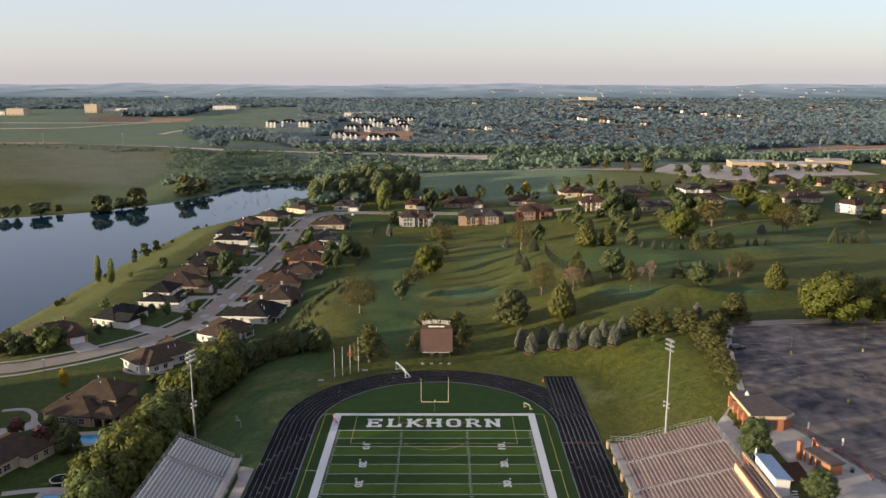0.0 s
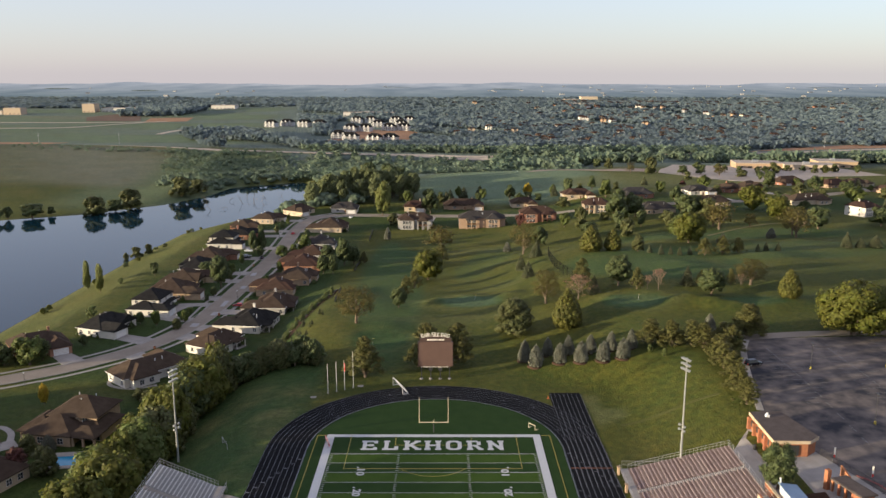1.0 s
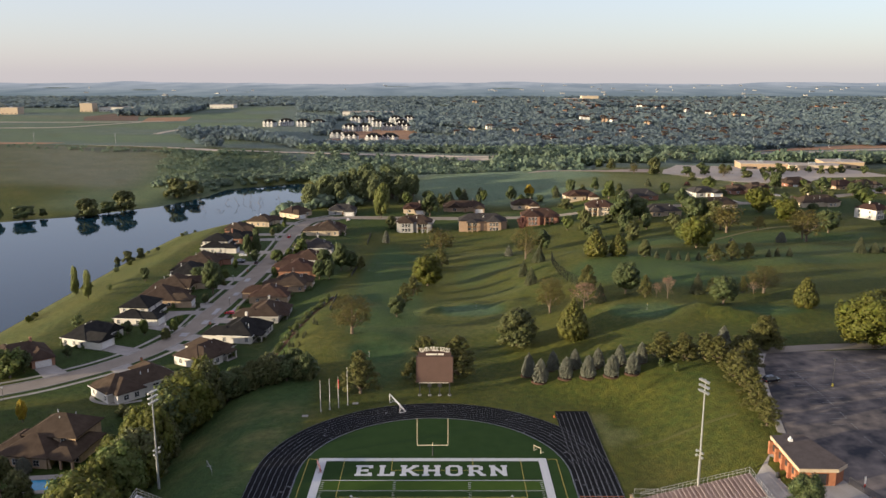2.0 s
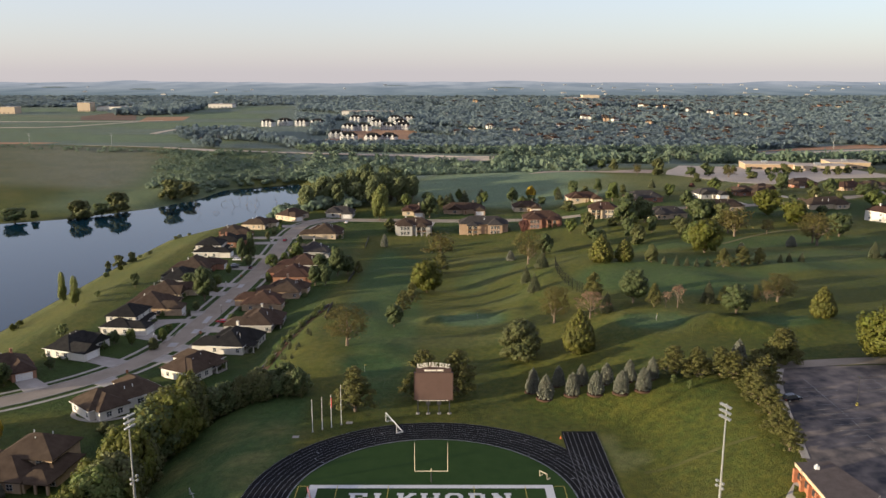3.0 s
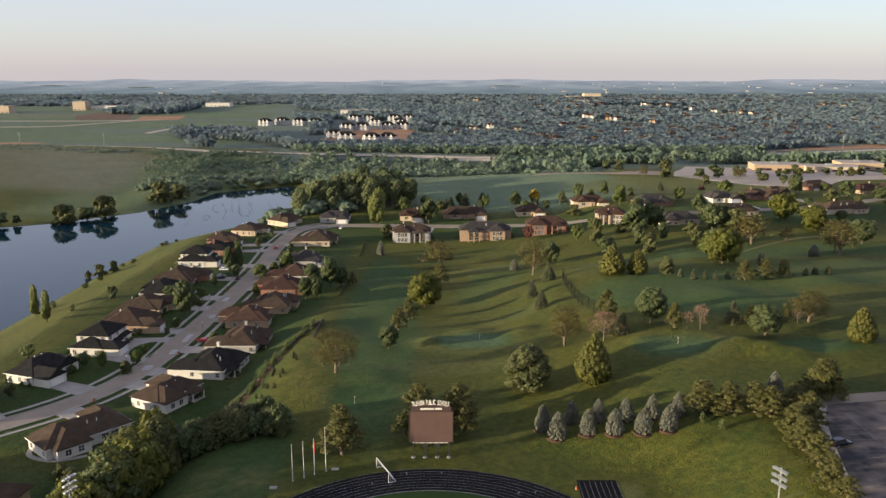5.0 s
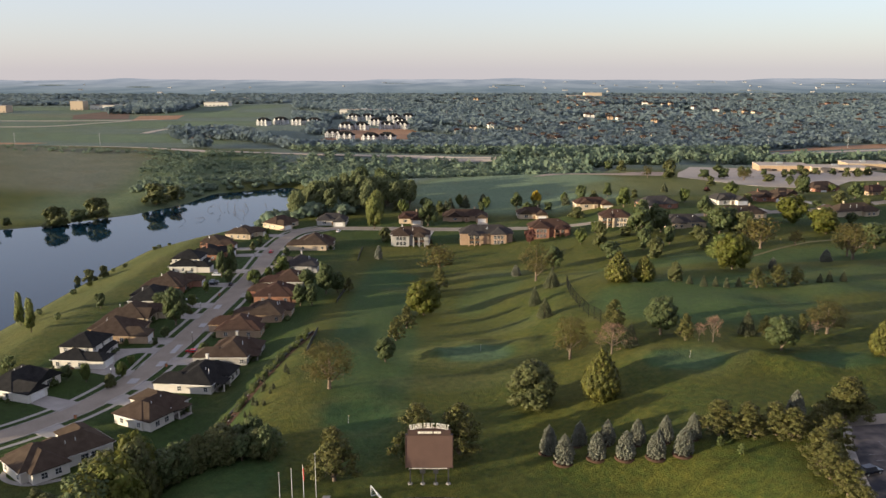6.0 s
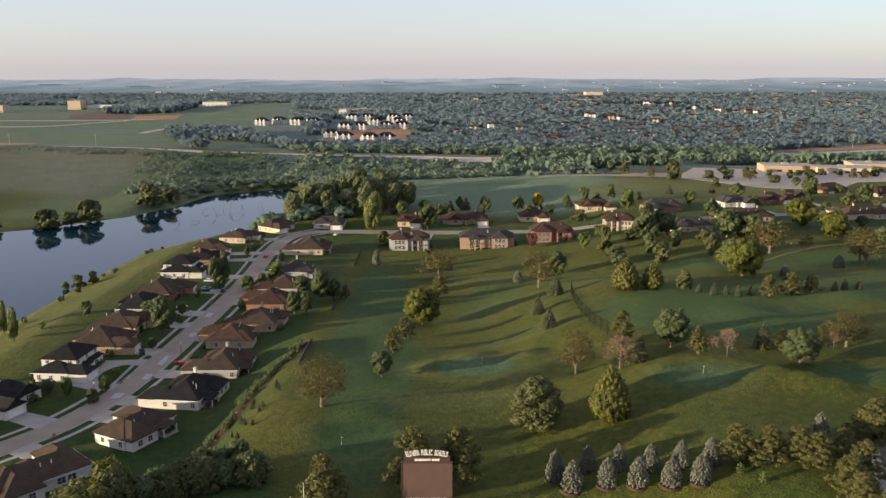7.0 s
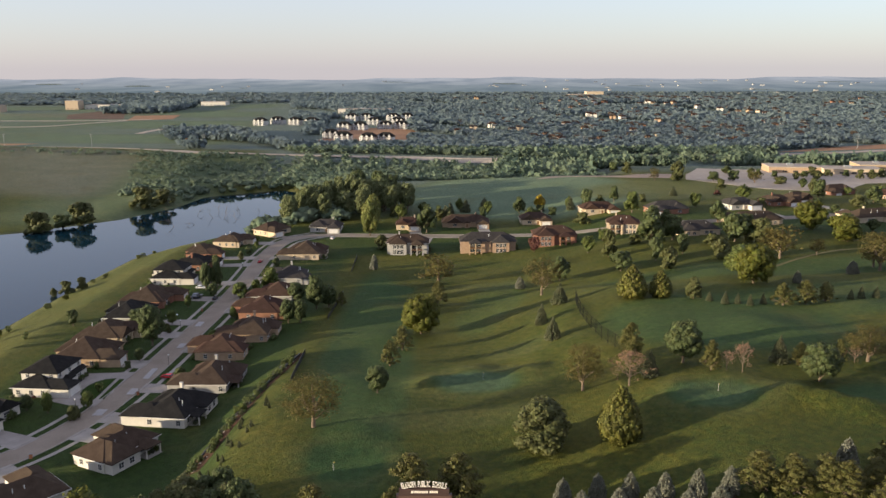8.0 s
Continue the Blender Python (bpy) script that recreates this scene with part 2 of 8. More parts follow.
def box(bm, x0, y0, z0, x1, y1, z1, m=None):
    """A box from corner to corner, put through the matrix m."""
    vs = [bm.verts.new((x, y, z)) for z in (z0, z1) for x, y in ((x0, y0), (x1, y0), (x1, y1), (x0, y1))]
    if m is not None:
        for v in vs:
            v.co = m @ v.co
    for a in ((3, 2, 1, 0), (4, 5, 6, 7), (0, 1, 5, 4), (1, 2, 6, 5), (2, 3, 7, 6), (3, 0, 4, 7)):
        bm.faces.new([vs[i] for i in a])
    return vs


def tube(bm, p, q, r0, r1=None, sides=8, cap=True):
    """A tapered round bar from p to q."""
    p, q = Vector(p), Vector(q)
    r1 = r0 if r1 is None else r1
    m = (q - p).to_track_quat("Z", "Y").to_matrix()
    rings = []
    for c, r in ((p, r0), (q, r1)):
        rings.append([bm.verts.new(c + m @ Vector((r * math.cos(2 * math.pi * i / sides), r * math.sin(2 * math.pi * i / sides), 0))) for i in range(sides)])
    for i in range(sides):
        bm.faces.new((rings[0][i], rings[0][(i + 1) % sides], rings[1][(i + 1) % sides], rings[1][i]))
    if cap:
        bm.faces.new(rings[1])
        bm.faces.new(rings[0][::-1])


def empty(name, m, label, category, group=""):
    ob = new(name)
    ob.empty_display_size = 0.5
    ob.matrix_basis = m
    return tagged(ob, label, category, group)


def spread(core0, core1, step, low, high, growth):
    """Even steps in the core, growing steps outside it."""
    mid = list(np.arange(core0, core1 + step / 2, step))
    up, s, v = [], step, mid[-1]
    while v < high:
        s *= growth
        v = min(v + s, high)
        up.append(v)
    down, s, v = [], step, mid[0]
    while v > low:
        s *= growth
        v = max(v - s, low)
        down.append(v)
    return np.array(down[::-1] + mid + up)


def ellipse(x, y, cx, cy, a, b, turn=0.0):
    c, s = math.cos(radians(turn)), math.sin(radians(turn))
    u, v = (x - cx) * c + (y - cy) * s, -(x - cx) * s + (y - cy) * c
    return sm(1.15, 0.85, np.sqrt((u / a) ** 2 + (v / b) ** 2))


# ---- ground: one sheet out to the horizon ----
def make_ground():
    xs, ys = spread(-230, 230, 3.0, -3600, 3600, 1.08), spread(-110, 420, 3.0, -900, 4700, 1.05)
    gx, gy = np.meshgrid(xs, ys)
    gz = ground(gx, gy)
    nx, ny = len(xs), len(ys)
    i = np.arange(nx * ny).reshape(ny, nx)
    faces = np.stack([i[:-1, :-1], i[:-1, 1:], i[1:, 1:], i[1:, :-1]], -1).reshape(-1, 4)
    x, y = gx.ravel(), gy.ravel()
    # how the land is kept: mown, rough and dry, farmed; parts also carry light, shade or haze
    mown = np.maximum.reduce([
        ellipse(x, y, -22, 175, 15, 125, 3) * 0.9, ellipse(x, y, 13, 124, 13, 9), ellipse(x, y, -19, 74, 10, 9), ellipse(x, y, 71, 94, 12, 9), ellipse(x, y, -20, 268, 11, 9),
        ellipse(x, y, 95, 160, 40, 34, 10) * 0.9, ellipse(x, y, 160, 190, 70, 24, 15) * 0.7, ellipse(x, y, 160, 262, 90, 18, 10) * 0.8, ellipse(x, y, 112, 92, 13, 8), ellipse(x, y, 24, 232, 12, 46, -14) * 0.5])
    fringe = np.maximum.reduce([ellipse(x, y, 13, 125, 21, 16) - ellipse(x, y, 13, 124, 13, 9), ellipse(x, y, 72, 94, 17, 13) - ellipse(x, y, 71, 94, 12, 9), ellipse(x, y, -19, 74, 14, 12) - ellipse(x, y, -19, 74, 10, 9)])
    lawn = sm(-45, -52, x) * sm(-141, -134, x) * sm(60, 70, y) * sm(420, 400, y)
    lawn = np.maximum(lawn, sm(335, 350, y) * sm(425, 405, y) * sm(-60, -50, x))
    lawn = np.maximum(lawn, 0.85 * sm(-71, -76, x) * sm(62, 54, y) * sm(-200, -160, x))
    # mown's cool teal stands in for shade, chiefly on this bank beside the track
    mown = np.maximum(mown, 0.85 * sm(-31, -36, x) * sm(-76, -71, x) * sm(58, 48, y) * sm(-75, -40, y))
    d_shore = shore_distance(x, y)
    hill = sm(-285, -325, x + 0.12 * (y - 700)) * sm(545, 600, y) * sm(880, 840, y)
    dry = sm(5, 2, np.abs(d_shore - 1.5)) + fringe * 0.3 + (ellipse(x, y, 42.5, 18, 2.5, 11, 6) + ellipse(x, y, 46, 14, 4, 4)) * 0.9 + (ellipse(x, y, -42, 11, 7, 6, 30) + ellipse(x, y, -50, 30, 6, 9, 20) + ellipse(x, y, -39, 31, 4, 6)) * 0.3
    # north field and pond bank: their sunlit tone is put in as dry grass
    dry = dry + ellipse(x, y, 170, 520, 120, 50, 4) * 0.9 + sm(-132, -146, x) * sm(45, 30, d_shore) * sm(430, 400, y) * 0.35 + ellipse(x, y, 22, 268, 30, 8, 6) * 0.4 + ellipse(x, y, 6, 98, 22, 7, 8) * 0.35 + ellipse(x, y, 30, 158, 14, 8, 20) * 0.35
    dry = dry + (ellipse(x, y, -285, 640, 5, 85, 12) + ellipse(x, y, -255, 625, 5, 55, 8)) * 0.5
    brown = hill * (0.75 + 0.25 * np.sin(x * 0.021 + y * 0.013)) + ellipse(x, y, -780, 1650, 170, 60, 3) * 0.8 + ellipse(x, y, -690, 900, 130, 16, -6) * 0.7
    patches = np.random.default_rng(31)
    for px, py, pr in zip(patches.uniform(-62, -30, 30), patches.uniform(-22, 36, 30), patches.uniform(1.8, 4.2, 30)):
        dry = dry + 0.34 * ellipse(x, y, px, py, pr, pr * 0.7, px * 40)
    # far land by distance, the part that takes the haze tone
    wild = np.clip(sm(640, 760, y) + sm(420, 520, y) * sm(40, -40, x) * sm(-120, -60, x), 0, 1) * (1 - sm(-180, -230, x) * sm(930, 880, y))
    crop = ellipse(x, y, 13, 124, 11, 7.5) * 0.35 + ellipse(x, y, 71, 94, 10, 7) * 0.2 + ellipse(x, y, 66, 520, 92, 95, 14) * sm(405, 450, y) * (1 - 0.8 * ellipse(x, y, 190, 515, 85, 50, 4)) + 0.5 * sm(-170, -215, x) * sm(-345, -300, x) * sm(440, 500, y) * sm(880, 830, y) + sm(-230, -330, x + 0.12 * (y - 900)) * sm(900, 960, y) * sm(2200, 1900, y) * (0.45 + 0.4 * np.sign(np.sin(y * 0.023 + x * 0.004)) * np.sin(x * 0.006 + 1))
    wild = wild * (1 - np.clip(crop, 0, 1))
    ob = from_arrays("ground", np.stack([x, y, gz.ravel()], -1), faces, None, None, True)
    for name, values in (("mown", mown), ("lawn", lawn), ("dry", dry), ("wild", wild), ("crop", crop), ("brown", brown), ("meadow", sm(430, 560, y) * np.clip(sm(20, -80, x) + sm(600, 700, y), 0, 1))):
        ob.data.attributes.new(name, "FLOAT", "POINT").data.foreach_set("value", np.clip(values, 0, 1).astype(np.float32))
    m = surface("grass", (0.028, 0.046, 0.008), (0.077, 0.075, 0.012), 0.04, 0.9, 1.6, 0, 14.0, 0, True)
    n, ln = m.node_tree.nodes, m.node_tree.links
    bsdf = n["Principled BSDF"]
    bsdf.inputs["Specular IOR Level"].default_value = 0.15
    # upright blades catch low light
    bsdf.inputs["Sheen Weight"].default_value, bsdf.inputs["Sheen Roughness"].default_value = 0.060, 0.45
    weed, level0 = n.new("ShaderNodeAttribute"), n.new("ShaderNodeMapRange")
    weed.attribute_name = "meadow"
    level0.inputs["To Min"].default_value, level0.inputs["To Max"].default_value = 0.060, 0.034
    ln.new(weed.outputs["Fac"], level0.inputs["Value"])
    ln.new(level0.outputs["Result"], bsdf.inputs["Sheen Weight"])
    bsdf.inputs["Sheen Tint"].default_value = (0.43, 0.42, 0.09, 1)
    colour = bsdf.inputs["Base Color"].links[0].from_socket
    factor = [k for k in n if k.bl_idname == "ShaderNodeMapRange"][0].outputs["Result"]
    # distance haze is put into the wild, crop and brown colours
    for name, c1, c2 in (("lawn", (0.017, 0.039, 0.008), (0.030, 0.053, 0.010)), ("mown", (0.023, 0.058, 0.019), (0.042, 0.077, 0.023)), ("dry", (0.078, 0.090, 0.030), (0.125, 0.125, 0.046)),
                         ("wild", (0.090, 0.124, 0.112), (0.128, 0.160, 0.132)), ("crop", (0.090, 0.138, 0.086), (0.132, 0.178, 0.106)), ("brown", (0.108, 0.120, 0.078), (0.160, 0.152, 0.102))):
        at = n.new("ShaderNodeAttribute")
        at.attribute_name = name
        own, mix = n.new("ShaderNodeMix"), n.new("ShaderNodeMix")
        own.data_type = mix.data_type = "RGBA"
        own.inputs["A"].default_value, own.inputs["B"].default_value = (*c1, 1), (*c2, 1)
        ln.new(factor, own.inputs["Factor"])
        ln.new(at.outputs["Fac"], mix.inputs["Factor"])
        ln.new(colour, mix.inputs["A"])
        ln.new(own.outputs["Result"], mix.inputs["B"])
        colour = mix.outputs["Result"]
    # worn and sun-bleached patches, whose warm tone also stands in for sunlit grass
    worn, ramp, mix = n.new("ShaderNodeTexNoise"), n.new("ShaderNodeMapRange"), n.new("ShaderNodeMix")
    worn.inputs["Scale"].default_value, worn.inputs["Detail"].default_value, worn.inputs["Roughness"].default_value = 0.028, 8, 0.68
    ln.new(n.new("ShaderNodeNewGeometry").outputs["Position"], worn.inputs["Vector"])
    ramp.inputs["From Min"].default_value, ramp.inputs["From Max"].default_value, ramp.inputs["To Max"].default_value = 0.53, 0.74, 0.42
    ln.new(worn.outputs["Fac"], ramp.inputs["Value"])
    mix.data_type = "RGBA"
    ln.new(ramp.outputs["Result"], mix.inputs["Factor"])
    ln.new(colour, mix.inputs["A"])
    mix.inputs["B"].default_value = (0.108, 0.084, 0.026, 1)
    # tufts: a finer mottling
    tuft, level, last = n.new("ShaderNodeTexNoise"), n.new("ShaderNodeMapRange"), n.new("ShaderNodeHueSaturation")
    tuft.inputs["Scale"].default_value, tuft.inputs["Detail"].default_value, tuft.inputs["Roughness"].default_value = 0.45, 6, 0.7
    ln.new(n.new("ShaderNodeNewGeometry").outputs["Position"], tuft.inputs["Vector"])
    level.inputs["From Min"].default_value, level.inputs["From Max"].default_value = 0.3, 0.7
    level.inputs["To Min"].default_value, level.inputs["To Max"].default_value = 0.64, 1.24
    ln.new(tuft.outputs["Fac"], level.inputs["Value"])
    ln.new(level.outputs["Result"], last.inputs["Value"])
    ln.new(mix.outputs["Result"], last.inputs["Color"])
    ln.new(last.outputs["Color"], bsdf.inputs["Base Color"])
    # blades and clumps lean all ways and catch a low sun
    lean, centre, add, unit = n.new("ShaderNodeTexNoise"), n.new("ShaderNodeVectorMath"), n.new("ShaderNodeVectorMath"), n.new("ShaderNodeVectorMath")
    lean.inputs["Scale"].default_value, lean.inputs["Detail"].default_value = 5.0, 3
    centre.operation, add.operation, unit.operation = "SUBTRACT", "MULTIPLY_ADD", "NORMALIZE"
    centre.inputs[1].default_value, add.inputs[1].default_value = (0.5, 0.5, 0.5), (4.0, 4.0, 0.6)
    ln.new(n.new("ShaderNodeNewGeometry").outputs["Position"], lean.inputs["Vector"])
    ln.new(lean.outputs["Color"], centre.inputs[0])
    ln.new(centre.outputs["Vector"], add.inputs[0])
    ln.new(bsdf.inputs["Normal"].links[0].from_socket, add.inputs[2])
    ln.new(add.outputs["Vector"], unit.inputs[0])
    ln.new(unit.outputs["Vector"], bsdf.inputs["Normal"])
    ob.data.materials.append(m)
    tagged(ob, "rolling grassland of mown golf course, lawns and meadows", "ground", kind="structure")


make_ground()


def make_water():
    # base colour and specular tint hold the blue of a reflected upper sky
    m = surface("pond_water", (0.003, 0.018, 0.032), (0.005, 0.025, 0.040), 0.02, 0.04, 0, 0, 9, 0, True)
    n, ln = m.node_tree.nodes, m.node_tree.links
    ripple, bp = n.new("ShaderNodeTexNoise"), n.new("ShaderNodeBump")
    ripple.inputs["Scale"].default_value = 0.5
    ln.new(n.new("ShaderNodeNewGeometry").outputs["Position"], ripple.inputs["Vector"])
    bp.inputs["Strength"].default_value, bp.inputs["Distance"].default_value = 0.05, 0.05
    n["Principled BSDF"].inputs["Specular Tint"].default_value = (0.50, 0.80, 1.0, 1)
    n["Principled BSDF"].inputs["IOR"].default_value = 1.28
    ln.new(ripple.outputs["Fac"], bp.inputs["Height"])
    ln.new(bp.outputs["Normal"], n["Principled BSDF"].inputs["Normal"])
    bm = bmesh.new()
    bm.faces.new([bm.verts.new((x, y, -20.15)) for x, y in SHORE])
    for f in bm.faces:
        f.normal_update()
        if f.normal.z < 0:
            f.normal_flip()
    tagged(part("water", bm, m), "still blue pond that mirrors its bank", "water", kind="structure")


make_water()


# ---- roads, paths and paved areas, laid along curves ----
def smooth_line(points, n=10):
    out = []
    p = [Vector(q) for q in points]
    p = [p[0] * 2 - p[1]] + p + [p[-1] * 2 - p[-2]]
    for a, b, c, d in zip(p, p[1:], p[2:], p[3:]):
        for i in range(n):
            t = i / n
            out.append(0.5 * (2 * b + (c - a) * t + (2 * a - 5 * b + 4 * c - d) * t * t + (3 * b - a - 3 * c + d) * t ** 3))
    return out + [p[-2]]


def lane(name, line, inner, outer, lift, material, parent=None, thick=0.3, flat=None):
    """A paved strip beside a line, from inner to outer (to its right), lying on the ground."""
    bm, rows = bmesh.new(), []
    for i, p in enumerate(line):
        d = (line[min(i + 1, len(line) - 1)] - line[max(i - 1, 0)]).normalized()
        side = Vector((d.y, -d.x))
        row = []
        for o in (inner, outer):
            q = p + side * o
            z = (hz(q.x, q.y) if flat is None else flat) + lift
            row += [bm.verts.new((q.x, q.y, z)), bm.verts.new((q.x, q.y, z - thick))]
        rows.append(row)
    for a, b in zip(rows, rows[1:]):
        for k in ((a[0], a[2], b[2], b[0]), (a[2], a[3], b[3], b[2]), (a[1], a[0], b[0], b[1])):
            bm.faces.new(k)
    bmesh.ops.recalc_face_normals(bm, faces=bm.faces)
    return part(name, bm, material, parent)


def slab(name, corners, lift, material, parent=None, thick=0.3, flat=None):
    bm = bmesh.new()
    top = [bm.verts.new((x, y, (hz(x, y) if flat is None else flat) + lift)) for x, y in corners]
    low = [bm.verts.new((v.co.x, v.co.y, v.co.z - thick)) for v in top]
    bm.faces.new(top)
    for i in range(len(top)):
        j = (i + 1) % len(top)
        bm.faces.new((top[j], top[i], low[i], low[j]))
    bmesh.ops.recalc_face_normals(bm, faces=bm.faces)
    return part(name, bm, material, parent)


STREET = smooth_line([(-260, 50), (-160, 63), (-135, 73), (-118, 88), (-108, 101.5), (-102.6, 113), (-98.4, 128), (-96, 146), (-94.4, 166), (-93.2, 190), (-91.8, 216), (-90.8, 250), (-91, 285), (-92.5, 335), (-88.5, 372), (-72, 390)])
NORTH_STREET = smooth_line([(-92, 380), (-60, 388), (0, 386), (60, 384), (120, 378), (190, 388), (260, 408), (340, 450)])
street = tagged(lane("road", STREET, -4.2, 4.2, 0.05, ROAD), "pale concrete residential street", "road", kind="structure")
tagged(lane("road", NORTH_STREET, -4.0, 4.0, 0.06, ROAD), "pale concrete residential street", "road", kind="structure")
for line, a, b in ((STREET, -4.5, -4.2), (STREET, 4.2, 4.5), (NORTH_STREET, -4.3, -4.0), (NORTH_STREET, 4.0, 4.3)):
    tagged(lane("kerb", line, a, b, 0.17, CONCRETE), "low concrete kerb beside the street", "kerb", kind="structure")
for a, b in ((-8.3, -6.9), (6.9, 8.3)):
    tagged(lane("pavement", STREET, a, b, 0.06, CONCRETE), "concrete footpath through the front lawns", "path", kind="structure")


# ---- stadium: field, track, goals, stands ----
YARD = 0.9144
HALF = 24.384
FIELD_END = -109.73
CX, CY, R_IN, R_OUT = 0.4, -6.5, 30.6, 40.4
FAR_CY = CY - 84.4


def flat_poly(name, corners, z, material, parent=None, label=""):
    bm = bmesh.new()
    bm.faces.new([bm.verts.new((x, y, z)) for x, y in corners])
    for f in bm.faces:
        f.normal_update()
        if f.normal.z < 0:
            f.normal_flip()
    return part(name, bm, material, parent, label)


def bar(bm, x0, y0, x1, y1, w, z, depth=0.01):
    """A painted line: a thin raised bar between two points."""
    d = (Vector((x1, y1)) - Vector((x0, y0)))
    s = Vector((-d.y, d.x)).normalized() * w / 2
    vs = [bm.verts.new((x, y, h)) for h in (z, z - depth) for x, y in ((x0 + s.x, y0 + s.y), (x0 - s.x, y0 - s.y), (x1 - s.x, y1 - s.y), (x1 + s.x, y1 + s.y))]
    for a in ((0, 1, 2, 3), (0, 4, 5, 1), (1, 5, 6, 2), (2, 6, 7, 3), (3, 7, 4, 0)):
        bm.faces.new([vs[i] for i in a])


def oval(r, n=48):
    """Round the track at the radius r."""
    pts = [(CX + r * math.cos(math.pi * i / n), CY + r * math.sin(math.pi * i / n)) for i in range(n + 1)]
    return pts + [(CX + r * math.cos(math.pi + math.pi * i / n), FAR_CY + r * math.sin(math.pi + math.pi * i / n)) for i in range(n + 1)]


def ring(name, r0, r1, z, material, parent=None, depth=0.05):
    bm = bmesh.new()
    a, b = oval(r0), oval(r1)
    va, vb = [bm.verts.new((*p, z)) for p in a], [bm.verts.new((*p, z)) for p in b]
    wb = [bm.verts.new((*p, z - depth)) for p in b]
    for i in range(len(a)):
        j = (i + 1) % len(a)
        bm.faces.new((va[i], vb[i], vb[j], va[j]))
        bm.faces.new((vb[i], wb[i], wb[j], vb[j]))
    bmesh.ops.recalc_face_normals(bm, faces=bm.faces)
    return part(name, bm, material, parent)


def lettering(name, words, x, y, z, height, width, m, material, parent, bold=0.0, extrude=0.004):
    """Words in the built-in font, as a mesh of the given height and width, centred."""
    cu = bpy.data.curves.new(name, "FONT")
    cu.body, cu.align_x, cu.align_y, cu.offset, cu.extrude = words, "CENTER", "CENTER", bold, extrude
    tmp = bpy.data.objects.new(name, cu)
    scene.collection.objects.link(tmp)
    bpy.context.view_layer.update()
    me = bpy.data.meshes.new_from_object(tmp.evaluated_get(bpy.context.evaluated_depsgraph_get()))
    bpy.data.objects.remove(tmp)
    co = np.array([v.co for v in me.vertices])
    lo, hi = co.min(0), co.max(0)
    for v in me.vertices:
        v.co.x = (v.co.x - (lo[0] + hi[0]) / 2) * width / (hi[0] - lo[0])
        v.co.y = (v.co.y - (lo[1] + hi[1]) / 2) * height / (hi[1] - lo[1])
    me.materials.clear()
    me.materials.append(material)
    ob = new(name, me)
    ob.parent = parent
    ob.matrix_basis = Matrix.Translation((x, y, z)) @ m
    return ob


